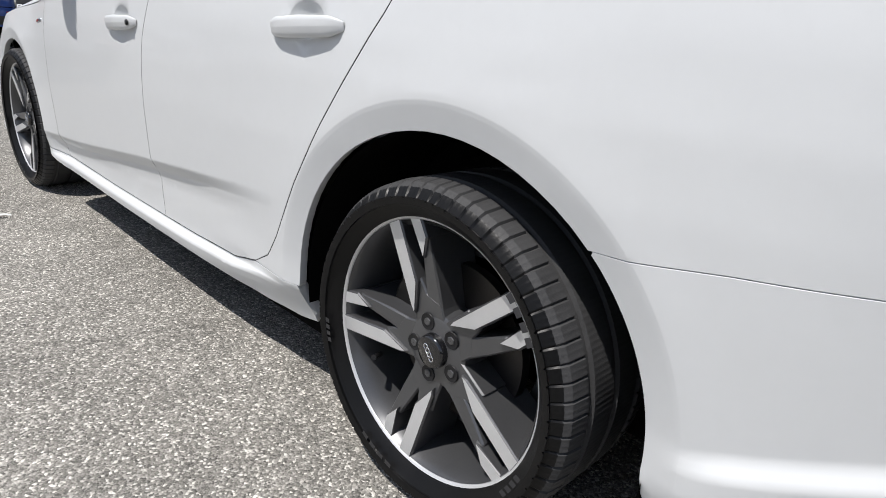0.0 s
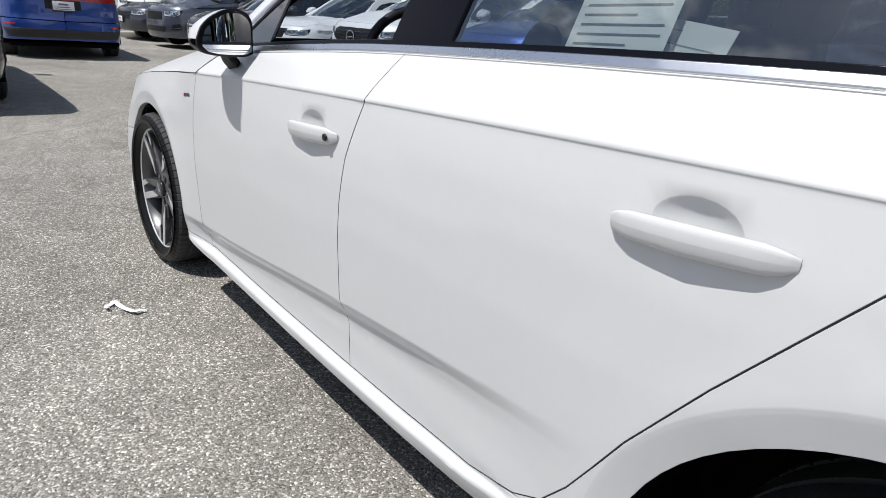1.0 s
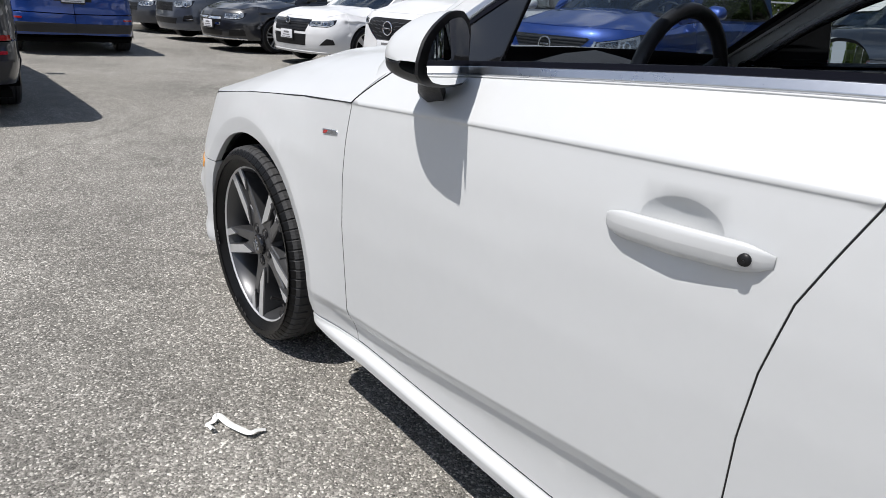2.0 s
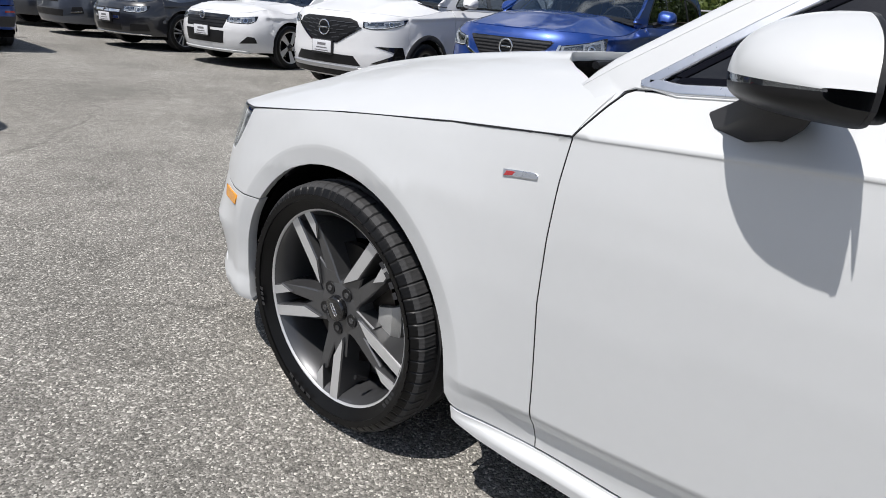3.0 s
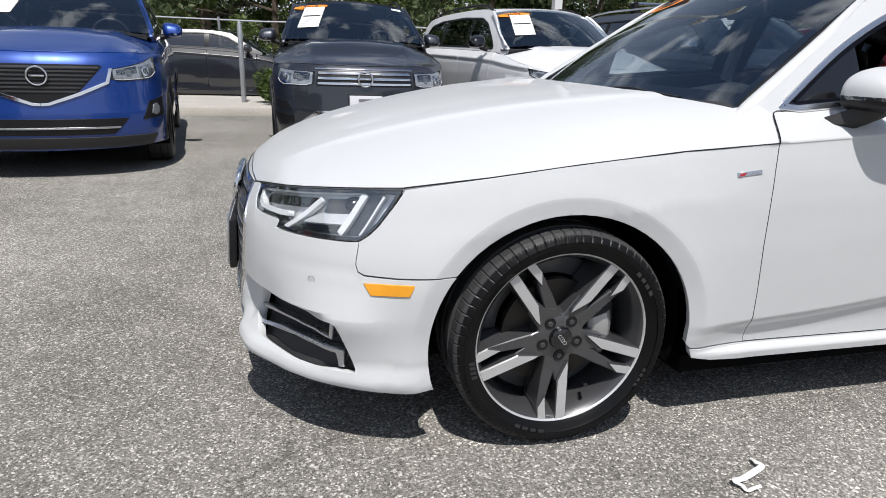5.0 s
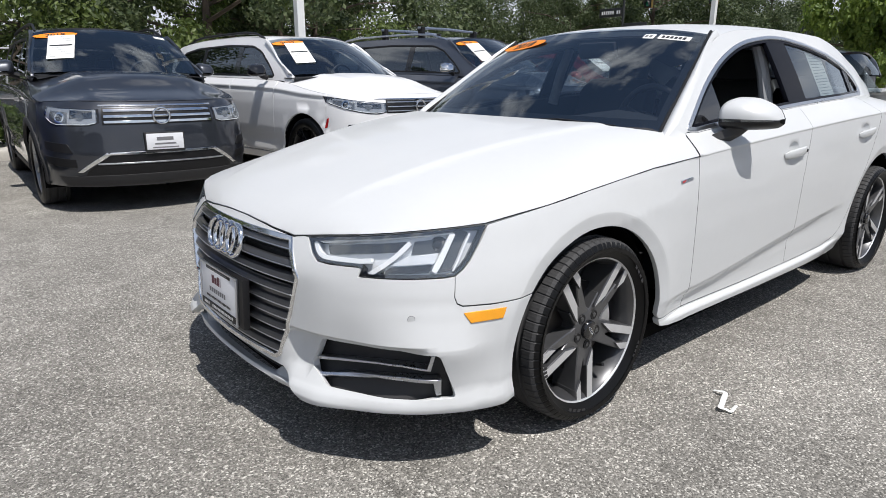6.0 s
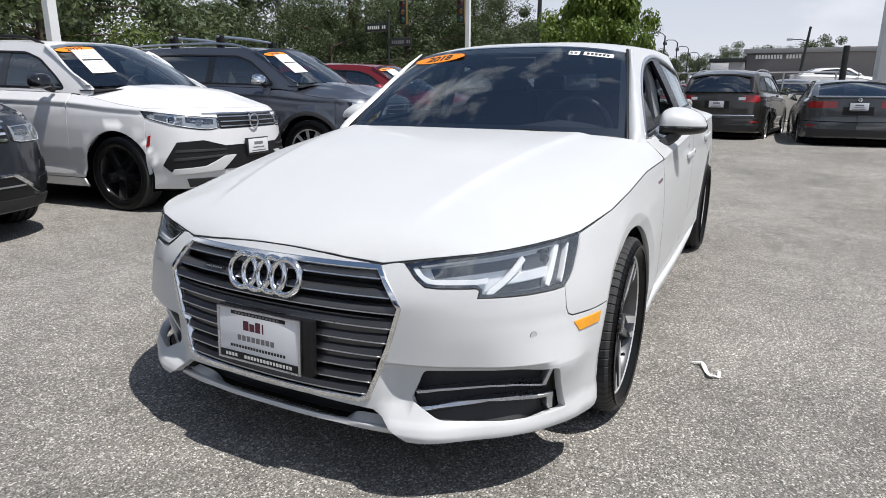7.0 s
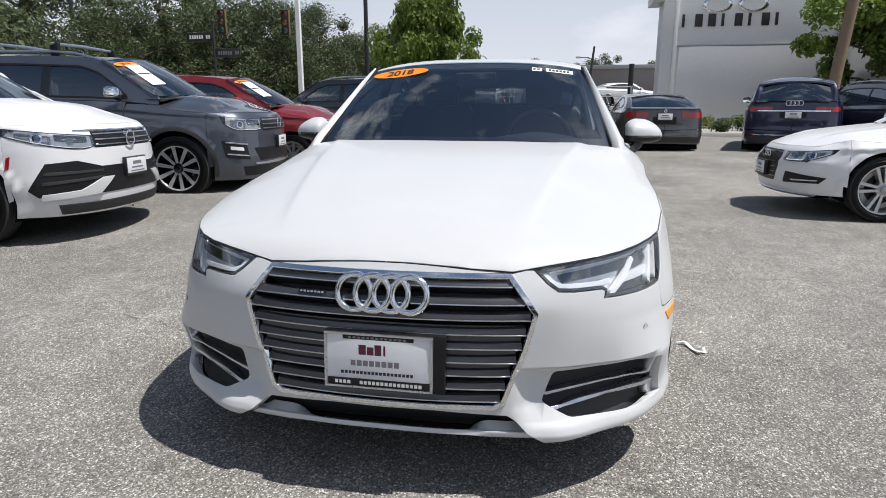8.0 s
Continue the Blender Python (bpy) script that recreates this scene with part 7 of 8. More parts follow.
front_blue = slatted(.47, .68, .90, 7, TRIMBLACK, .26) + [("grille_point", BLACK, [(.04, .605), (.26, .68)], .003, "", True), ("grille_top", GLOSSBLACK, [(.44, .87), (.45, .905)], .010, "", True)] + lamps_front(.52, 1.02, .77, .875, sweep=.085) + [
    ("chrome_wing", CHROME, [(.0, .585), (.06, .588), (.28, .665), (.50, .76), (.54, .88), (.515, .88), (.475, .775), (.26, .687), (.05, .610), (.0, .607)], .012, "chrome wing under the grille", False),
    ("lower_intake", BLACK, [(.50, .35), (.62, .48)], .004, "black lower intake", True), ("chrome_strip", SATIN, [(.54, .40), (.55, .415)], .010, "", True), ("side_intake", BLACK, [(.74, .46), (1.02, .48), (1.04, .64), (.82, .61)], .005, "", False), ("fog_lamp", LAMPG, [(.83, .51), (.88, .49), (.93, .51), (.95, .55), (.91, .59), (.86, .58)], .010, "", False), ("valance", TRIMBLACK, [(.86, .24), (.90, .33)], .008, "", True)]
c5 = parked_car("suv", "bright blue metallic compact SUV with dark mesh grille", SUV_B, PAINT["blue"], nose_at(SUV_B, (5.42, -3.32), 97), 97, front=front_blue, wheel_style="five", wheel_mats=(ALLOY_S, ALLOY_S), cladding=TRIMBLACK, sheet=True)
ring_badge(c5, SUV_B, .82, .07)
front_diamond = [("grille", BLACK, [(.20, .645), (.50, .82), (.46, .885), (.36, .915)], .003, "dark diamond mesh grille", True), ("grille_edge", GLOSSBLACK, [(.0, .62), (.21, .623), (.53, .815), (.50, .83), (.20, .647), (.0, .645)], .010, "", False)] + [
    ("grille_mesh", SLATS, [(q0 - .05 * i, .67 + .045 * i), (q0 - .05 * i + .11, .685 + .045 * i), (q0 - .05 * i + .11, .695 + .045 * i), (q0 - .05 * i, .68 + .045 * i)], .008, "", False) for i in range(5) for q0 in ((.12,) if i == 0 else (.12, .28) if i < 3 else (.26, .38, .50))] + lamps_front(.54, 1.10, .805, .890, sweep=.045, point=.3) + [
    ("lower_intake", BLACK, [(.54, .38), (.44, .49)], .004, "black lower intake", True), ("side_intake", GLOSSBLACK, [(.66, .42), (1.04, .42), (1.10, .52), (1.06, .63), (.70, .62), (.94, .565), (.92, .53)], .006, "gloss black side intake", False), ("lip", SATIN, [(.85, .31), (.87, .355)], .012, "", True), ("valance", BLACK, [(.84, .24), (.88, .31)], .008, "", True)]
c6 = parked_car("suv", "white SUV with large dark diamond grille", SUV_M, PAINT["white"], nose_at(SUV_M, (8.12, -3.26), 97), 97, front=front_diamond, wheel_style="five", wheel_mats=(ALLOY, ALLOY), plate_front=(.56, .04), cladding=TRIMBLACK, sheet=True)
ring_badge(c6, SUV_M, .785, .085)
front_saloon = slatted(.46, .56, .70, 3, BLACK, .40) + lamps_front(.46, .92, .64, .73) + [("grille_top", GLOSSBLACK, [(.47, .70), (.50, .755)], .008, "", True),
    ("lower_intake", BLACK, [(.40, .34), (.42, .52)], .004, "black lower intake", True), ("fog_pocket", BLACK, [(.66, .36), (.92, .38), (.88, .46), (.78, .47)], .006, "", False), ("lip", WHITE, [(.80, .22), (.82, .25)], .014, "", True)]
c7 = parked_car("saloon_car", "white saloon with black grille and dark machined wheels", SALOON, PAINT["white"], nose_at(SALOON, (11.25, -3.38), 100), 100, R=.335, rim=.245, front=front_saloon, wheel_style="swirl", wheel_mats=(MACHINED, GLOSSBLACK), plate_front=(.50, .04))
ring_badge(c7, SALOON, .725, .05)
front_chrome = slatted(.36, .46, .66, 2, CHROME, .32) + lamps_front(.40, .84, .60, .70) + [("lower_intake", BLACK, [(.34, .30), (.36, .40)], .004, "", True), ("side_intake", BLACK, [(.50, .30), (.86, .32), (.82, .44), (.54, .42)], .005, "", False), ("chrome_strip", CHROME, [(.88, .245), (.88, .262)], .012, "", True)]
c8 = parked_car("saloon_car", "black saloon with chrome grille bars", SALOON_S, PAINT["black"], nose_at(SALOON_S, (13.85, -3.0), 100), 100, R=.325, rim=.235, front=front_chrome, wheel_style="vee", wheel_mats=(ALLOY_S, ALLOY), plate_front=(.50, .05))
ring_badge(c8, SALOON_S, .56, .085)
front_estate = slatted(.36, .62, .80, 3, BLACK) + lamps_front(.40, .86, .70, .82) + [("lower_intake", BLACK, [(.44, .36), (.48, .48)], .004, "", True), ("fog_pocket", BLACK, [(.62, .42), (.86, .44), (.84, .56), (.66, .54)], .005, "", False), ("fog_bar", CHROME, [(.64, .44), (.84, .46), (.84, .475), (.64, .455)], .010, "", False)]
parked_car("estate_car", "dark blue-grey estate car", WAGON, PAINT["slate"], nose_at(WAGON, (16.45, -2.9), 100), 100, front=front_estate, wheel_style="ten", wheel_mats=(ALLOY_S, ALLOY), cladding=TRIMBLACK)
parked_car("saloon_car", "dark grey saloon with white plate", SALOON, PAINT["grey"], nose_at(SALOON, (19.0, -2.8), 100), 100, front=slatted(.42, .52, .70, 3, BLACK) + lamps_front(.44, .88, .62, .72), plate_front=(.50, .04), wheel_style="ten", wheel_mats=(ALLOY_S, ALLOY))

# cars seen from behind
def tail(z0, z1, q0, q1, mat=REDLENS, bar=None, low=None):
    out = [("tail_lamp", mat, [(q0, z0), (q1, z0 - .01), (q1 + .12, z0 + .02), (q1 + .10, z1), (q0, z1)], .006, "red tail lamp", False),
           ("plate_recess", BLACK, [(.0, z0 - .14), (.26, z0 - .14), (.26, z0 + .02), (.0, z0 + .02)], .003, "", False),
           ("rear_valance", TRIMBLACK, [(.0, .33), (.86, .33), (.92, .47), (.0, .47)], .005, "black lower bumper", False),
           ("reflector", REDLENS, [(.70, .52), (.88, .52), (.88, .545), (.70, .545)], .007, "", False)]
    if bar:
        out.append(("chrome_strip", bar, [(.0, z0 - .0), (q0 + .3, z0 - .0), (q0 + .3, z0 + .025), (.0, z0 + .025)], .009, "", False))
    return out


parked_car("suv", "bright blue metallic compact SUV seen from behind", SUV_X, PAINT["blue"], tail_at(SUV_X, (12.5, -.42), -2), -2, rear=tail(.93, 1.02, .34, .82, bar=REDLENS), plate_rear=(.84, .015), wheel_style="five", wheel_mats=(ALLOY, ALLOY), cladding=TRIMBLACK, group="cars seen from behind")
parked_car("suv", "black SUV with red tail lamps", SUV_L, PAINT["black"], tail_at(SUV_L, (6.85, 1.93), 0), 0, rear=tail(.98, 1.12, .46, .84) + [("reflector", REDLENS, [(.55, .62), (.95, .62), (.95, .66), (.55, .66)], .008, "", False)], plate_rear=(.86, .015), wheel_style="five", wheel_mats=(ALLOY, ALLOY), cladding=TRIMBLACK, R=.37, rim=.26, group="cars seen from behind")
c = parked_car("estate_car", "brown-grey estate car with red and white tail lamps", WAGON, PAINT["bronze"], tail_at(WAGON, (-10.4, .22), 172), 172, rear=tail(.96, 1.10, .52, .84) + [("tail_lamp_white", LAMPW, [(.44, 1.0), (.58, 1.0), (.58, 1.06), (.44, 1.06)], .009, "", False), ("chrome_strip", SATIN, [(.0, .66), (.80, .66), (.80, .675), (.0, .675)], .010, "", False)],
               plate_rear=(.90, .012), rails=SATIN, wheel_style="ten", wheel_mats=(ALLOY_S, ALLOY_S), cladding=TRIMBLACK, group="cars seen from behind")
c = parked_car("saloon_car", "grey saloon with red tail lamps", SALOON, PAINT["silver"], tail_at(SALOON, (-9.5, 2.82), 182), 182, rear=tail(.88, 1.0, .36, .82), plate_rear=(.90, .015), wheel_style="ten", wheel_mats=(ALLOY_S, ALLOY), group="cars seen from behind")
ring_badge(c, SALOON, 1.03, .03, True)
c = parked_car("suv", "dark blue SUV with chrome tail strip and red tail lamps", SUV_L, PAINT["navy"], tail_at(SUV_L, (-9.6, 5.5), 163), 163, rear=tail(1.02, 1.12, .42, .88, bar=CHROME) + [("chrome_strip", CHROME, [(.0, .50), (.78, .50), (.78, .52), (.0, .52)], .012, "", False)], plate_rear=(.94, .012), wheel_style="ten", wheel_mats=(ALLOY_S, ALLOY), R=.38, rim=.27, group="cars seen from behind")
for n in range(4):
    v, f = revolve([(.048, -.005), (.06, -.005), (.06, .005), (.048, .005), (.048, -.005)], 24)
    put("emblem_ring", mesh_of("emblem_ring", v, f, CHROME), c, Matrix.Translation((SUV_L["xr"] - .01, (n - 1.5) * .075, 1.20)) @ pose(0, 0, 0, 0, 0, 90))
parked_car("suv", "dark grey SUV at the end of the row", SUV_M, PAINT["grey"], tail_at(SUV_M, (-9.2, 8.1), 183), 183, rear=tail(.98, 1.10, .5, .84), wheel_style="ten", wheel_mats=(ALLOY_S, ALLOY), rails=SATIN, group="cars seen from behind")
front_coupe = [("grille", BLACK, [(.30, .34), (.38, .50), (.34, .67)], .004, "black slatted grille", True)] + [("grille_bar", GLOSSBLACK, [(.34, z), (.34, z + .012)], .009, "", True) for z in np.linspace(.38, .64, 6)] + lamps_front(.42, 1.0, .565, .665, sweep=.03, point=.45) + [
    ("side_intake", BLACK, [(.48, .34), (.90, .36), (.96, .42), (.52, .46)], .006, "black side intake", False), ("intake_blade", SATIN, [(.60, .37), (.88, .385), (.88, .395), (.60, .385)], .011, "", False), ("lip", SATIN, [(.86, .222), (.88, .24)], .014, "", True)]
c = parked_car("coupe_car", "white coupe with black grille and silver multi-spoke wheels", COUPE, PAINT["white"], nose_at(COUPE, (-2.42, 2.86), -91), -91, R=.325, rim=.245, front=front_coupe, wheel_style="vee", wheel_mats=(MACHINED, ALLOY_S), plate_front=(.46, .05), coupe=True)
for n in range(4):
    v, f = revolve([(.034, -.005), (.044, -.005), (.044, .005), (.034, .005), (.034, -.005)], 24)
    put("emblem_ring", mesh_of("emblem_ring", v, f, CHROME), c, Matrix.Translation((COUPE["xf"] - .005, (n - 1.5) * .055, .61)) @ pose(0, 0, 0, 0, 0, 90))
# the street beyond the kerb lies higher, behind a low wall
STREET_Z = 1.08
bm = bmesh.new()
box(bm, (-98, -5.2, .0), (-20.2, 5.2, STREET_Z))
tagged(part("road", bm, ASPHALT), "raised street behind a low pale wall", "road", "", "structure")
# cars beyond the kerb
parked_car("suv", "black estate car beyond the kerb", WAGON, PAINT["black"], tail_at(WAGON, (-18.3, -2.6), 180), 180, rear=tail(.96, 1.08, .5, .84), wheel_style="ten", wheel_mats=(ALLOY_S, ALLOY), group="cars beyond the kerb")
parked_car("suv", "red SUV beyond the kerb", SUV_S, PAINT["red"], (-28.5, -3.2), 195, lift=STREET_Z, rear=tail(.96, 1.08, .5, .84), wheel_style="ten", wheel_mats=(ALLOY_S, ALLOY), group="cars beyond the kerb")
parked_car("suv", "black SUV beyond the guard rail", SUV_L, PAINT["black"], tail_at(SUV_L, (-27.0, 2.0), 180), 180, lift=STREET_Z, rear=tail(.96, 1.08, .5, .84), wheel_style="ten", wheel_mats=(ALLOY_S, ALLOY), group="cars beyond the kerb")
parked_car("saloon_car", "white saloon beyond the guard rail", SALOON, PAINT["white"], (-36, 3.2), 100, lift=STREET_Z, wheel_style="ten", wheel_mats=(ALLOY_S, ALLOY), group="cars beyond the kerb")
parked_car("suv", "dark SUV beside the far shop building", SUV_M, PAINT["grey"], tail_at(SUV_M, (-41, 5.4), 180), 180, lift=STREET_Z, rear=tail(.98, 1.10, .5, .84), wheel_style="ten", wheel_mats=(ALLOY_S, ALLOY), rails=SATIN, group="cars beyond the kerb")
parked_car("saloon_car", "black saloon parked behind the fence", SALOON, PAINT["black"], (6.2, -12.6), 178, wheel_style="ten", wheel_mats=(ALLOY_S, ALLOY), group="cars beyond the kerb")
parked_car("suv", "white SUV behind the far fence", SUV_M, PAINT["white"], (34, -7.5), 160, wheel_style="ten", wheel_mats=(ALLOY_S, ALLOY), front=front_red, group="cars beyond the kerb")
parked_car("saloon_car", "dark saloon behind the far fence", SALOON, PAINT["grey"], (35, -11), 150, wheel_style="ten", wheel_mats=(ALLOY_S, ALLOY), front=front_chrome, group="cars beyond the kerb")

# ---- trees, hedges, poles, signs and buildings ----
def leaf_cloud(rng, centres, radii, count, size, flat=.8):
    """Many small leaf cards round the given clumps: verts and faces."""
    k = rng.integers(0, len(centres), count)
    d = rng.normal(size=(count, 3))
    d /= np.linalg.norm(d, axis=1)[:, None]
    r = rng.random(count) ** .45
    c = centres[k] + d * (radii[k] * r)[:, None] * (1, 1, flat)
    n = d + rng.normal(size=(count, 3)) * .7 + (0, 0, .4)
    n /= np.linalg.norm(n, axis=1)[:, None]
    a = np.cross(n, rng.normal(size=(count, 3)))
    a /= np.linalg.norm(a, axis=1)[:, None]
    b = np.cross(n, a)
    s = size * (.6 + .8 * rng.random(count))[:, None]
    V = np.stack([c - a * s, c - b * s * .55 + n * s * .15, c + a * s, c + b * s * .55 + n * s * .15], 1).reshape(-1, 3)
    F = np.arange(count * 4).reshape(-1, 4)
    return V, F


def tree(name, label, seed, height, spread, leaf, leaves, size, trunk_share=.3, pine=False, group="trees", fill=8):
    rng = np.random.default_rng(seed)
    t = thing(name, label, "tree", group)
    bm = bmesh.new()
    top = height * (.92 if pine else .72)
    bend = rng.normal(size=2) * height * .02
    spine = [(bend[0] * q * q, bend[1] * q * q, top * q) for q in np.linspace(0, 1, 7)]
    r0 = height * .020 + .05
    tube(bm, spine, [r0 * (1.25 if i == 0 else 1 - .13 * i) for i in range(7)], 8)
    centres, radii = [], []
    limbs = 16 if pine else 11
    for i in range(limbs):
        q = trunk_share + (1 - trunk_share) * (i + .5) / limbs
        a = i * 2.4 + rng.random() * .8
        z0 = top * q
        reach = spread * (math.sin(math.pi * min(1, (q - trunk_share) / (1 - trunk_share) * .75 + .25)) * .5 + .2) * (.8 + .4 * rng.random())
        if pine:
            reach = spread * (1.05 - q) * (.7 + .5 * rng.random())
        base = Vector((bend[0] * q * q, bend[1] * q * q, z0))
        tip = base + Vector((math.cos(a) * reach, math.sin(a) * reach, height * (.02 if pine else .10)))
        mid = (base + tip) / 2 + Vector((0, 0, height * (.0 if pine else .03)))
        tube(bm, [base, mid, tip], [r0 * .35, r0 * .2, r0 * .08], 5)
        for f_, rr in ((.55, .55), (1.0, .75)):
            p = base.lerp(tip, f_)
            for _ in range(2):
                off = rng.normal(size=3) * spread * .13
                centres.append(np.array(p) + off)
                radii.append(spread * (.13 if pine else .20) * rr * (.7 + .6 * rng.random()))
    if not pine:
        for _ in range(fill - 8):
            d = rng.normal(size=3)
            d *= rng.random() ** .4 / np.linalg.norm(d)
            centres.append(np.array((d[0] * spread * .40, d[1] * spread * .40, height * (.60 + .30 * d[2]))))
            radii.append(spread * .13 * (.7 + .6 * rng.random()))
        for _ in range(8):
            a, q = rng.random() * 6.28, rng.random() ** .5
            centres.append(np.array((math.cos(a) * q * spread * .42, math.sin(a) * q * spread * .42, height * (.70 + .22 * rng.random()) - q * height * .10)))
            radii.append(spread * .17 * (.7 + .6 * rng.random()))
    part("trunk", bm, BARK, t)
    V, F = leaf_cloud(rng, np.array(centres), np.array(radii), leaves, size)
    tagged(put("crown", mesh_of("crown", V, F, leaf, smooth=False), t), "", "", "", "stuff")
    return t


rng = np.random.default_rng(7)
models = [tree("tree", "tall leafy deciduous tree with dark green crown", 1, 11.5, 7.5, LEAF_A, 21000, .092, .12), tree("tree", "tall leafy deciduous tree with dark green crown", 2, 9.5, 7.0, LEAF_A, 20000, .092, .10),
          tree("tree", "slender conifer with sparse dark needles", 3, 13.5, 5.0, LEAF_C, 15000, .085, .25, True), tree("tree", "leafy tree with lighter green crown", 4, 8.0, 6.5, LEAF_B, 18000, .088, .08),
          tree("tree", "broad low tree with dense dark foliage", 5, 7.0, 8.0, LEAF_A, 20000, .092, .05)]
spots = []
for x in np.arange(-9, 34, 3.1):
    spots.append((x + rng.normal() * .6, -19 - rng.random() * 3.5, rng.choice([0, 1, 1, 4, 3, 2])))
for x in np.arange(-16, 40, 3.6):
    spots.append((x + rng.normal(), -27 - rng.random() * 5, rng.choice([0, 0, 1, 2])))
for y in np.arange(-24, 30, 4.2):
    spots.append((43 + rng.random() * 6, y, rng.choice([0, 1, 1, 4])))
for k, (x, y) in enumerate(((-26, -17), (-29, -20.5), (-31, -14), (-34, -17.5), (-38, -12.5), (-37, -21), (-42, -9.5), (-46, -14), (-24, -22), (-20.5, -18), (-17, -21), (-30, -26), (-36, -27))):
    spots.append((x, y, (1, 2, 1, 0, 4, 2, 1, 0, 0, 1, 4, 0, 1)[k]))
for y in np.arange(-6, 26, 7.0):
    spots.append((-96 + rng.random() * 8, y, 1))
far_trees = {(-96, -2.5): .98, (-97, 6.5): .95, (-98, 14): .92, (-76, -10.5): .62, (-80, -8.0): .62, (-86, -13.5): .75}
spots += [(x, y, 1) for x, y in far_trees] + [(-33, -22.5, 0), (-40, -17, 0), (-44, -20, 1), (-28, -15, 4), (-35, -13.5, 4), (-41, -24, 0), (-25, -19.5, 4), (-22, -25, 0)]
used = set()
for x, y, k in spots:
    k = int(k)
    s = (.85 + .3 * rng.random()) * (.74 if x < -12 else .90 if y < -15 else 1.0)
    s = far_trees.get((x, y), s)
    m = pose(x, y, .0, 0, 0, rng.random() * 360) @ Matrix.Diagonal((s, s, s * (.9 + .2 * rng.random()), 1))
    if k not in used:
        used.add(k)
        models[k].matrix_basis = m
    else:
        ob = copy_thing(models[k], m)
        ob.matrix_basis = m
street = tree("tree", "round street tree with bright green leaves", 11, 5.2, 3.5, LEAF_E, 36000, .080, .18, group="street trees", fill=75)
street.matrix_basis = pose(-18.3, -4.45, 0) @ Matrix.Diagonal((.78, .78, 1.2, 1))
for x, y, s, turn in ((-23.0, 13.7, 1.5, 40), (-24.0, 17.2, 1.75, 120), (-21.5, 20.5, 1.5, 200)):
    m = pose(x, y, 0, 0, 0, turn) @ Matrix.Diagonal((s, s, s, 1))
    ob = copy_thing(street, m)
    ob.matrix_basis = m


def shrub(name, label, seed, lo, hi, leaf, leaves, size=.035):
    """A clipped bush or hedge that fills a box unevenly."""
    rg = np.random.default_rng(seed)
    t = thing(name, label, "shrub", "shrubs")
    n = max(6, int((hi[0] - lo[0]) * (hi[1] - lo[1]) * 10))
    c = np.stack([rg.uniform(lo[i] + .15 * (hi[i] - lo[i]), hi[i] - .15 * (hi[i] - lo[i]), n) for i in range(3)], 1)
    c[:, 2] = rg.uniform(lo[2] + .1, hi[2] - .18, n)
    V, F = leaf_cloud(rg, c, np.full(n, .24) * (.8 + .4 * rg.random(n)), leaves, size)
    V[:, 2] = np.maximum(V[:, 2], lo[2] + .01)
    tagged(put("foliage", mesh_of("foliage", V, F, leaf, smooth=False), t), "", "", "", "stuff")
    bm = bmesh.new()
    for i in range(5):
        x, y = rg.uniform(lo[0] + .2, hi[0] - .2), rg.uniform(lo[1] + .2, hi[1] - .2)
        tube(bm, [(x, y, lo[2] - .02), (x + rg.normal() * .05, y + rg.normal() * .05, (lo[2] + hi[2]) / 2), (x + rg.normal() * .1, y, hi[2] - .15)], [.015, .012, .006], 5)
    part("stems", bm, BARK, t)
    return t


shrub("bush", "clipped green bush beside a fence post behind the kerb", 21, (2.9, -10.4, .12), (4.0, -9.3, .98), LEAF_D, 5200)
for k, y in enumerate((4.6, 6.2, 7.8, 9.4, 11.0)):
    shrub("hedge_bush", "low clipped shrub in front of the white building", 30 + k, (-19.6, y, .26), (-18.4, y + 1.5, .86), SHRUBBARE if k % 2 == 0 else LEAF_D, 2200, .04)
# no separate plant: leaves added to carry the street trees' foliage down
shrub("bush", "low foliage of the street trees, filled in as a leafy block", 43, (-22.6, 11.2, .20), (-20.6, 17.0, 3.3), LEAF_B, 9000, .075)
shrub("bush", "small round dark green bush by the kerb", 41, (-18.0, 5.5, .26), (-17.4, 6.3, .80), LEAF_A, 1500, .035)
shrub("bush", "green verge planting beside the kerb", 42, (-18.6, -3.0, .25), (-17.5, .6, .64), LEAF_D, 2600, .04)
bm = bmesh.new()
rg = np.random.default_rng(5)
n = 5000
x, y = rg.uniform(-18.6, -17.4, n), rg.uniform(-6, 2.4, n)
h = rg.uniform(.03, .08, n)
a = rg.uniform(0, 6.28, n)
V = np.stack([np.c_[x - .008 * np.cos(a), y - .008 * np.sin(a), np.full(n, .26)], np.c_[x + .008 * np.cos(a), y + .008 * np.sin(a), np.full(n, .26)], np.c_[x + rg.normal(size=n) * .02, y + rg.normal(size=n) * .02, .26 + h]], 1).reshape(-1, 3)
bm.free()
tagged(put("grass", mesh_of("grass", V, np.arange(3 * n).reshape(-1, 3), GRASS, smooth=False)), "short green grass on the verge", "grass", "", "stuff")


def pole(name, label, at, height, r0, r1, mat, base=True, square=False, lean=(0, 0)):
    t = thing(name, label, "pole", "", m=pose(at[0], at[1], 0))
    bm = bmesh.new()
    tube(bm, [(lean[0] * q, lean[1] * q, height * q) for q in np.linspace(0, 1, 6)], list(np.linspace(r0, r1, 6)), 4 if square else 12)
    part("shaft", bm, mat, t, angle=50)
    if base:
        bm = bmesh.new()
        tube(bm, [(0, 0, 0), (0, 0, .55), (0, 0, .60)], [r0 * 2.4, r0 * 2.4, r0 * 2.1], 16)
        part("footing", bm, CONCRETE, t)
    return t


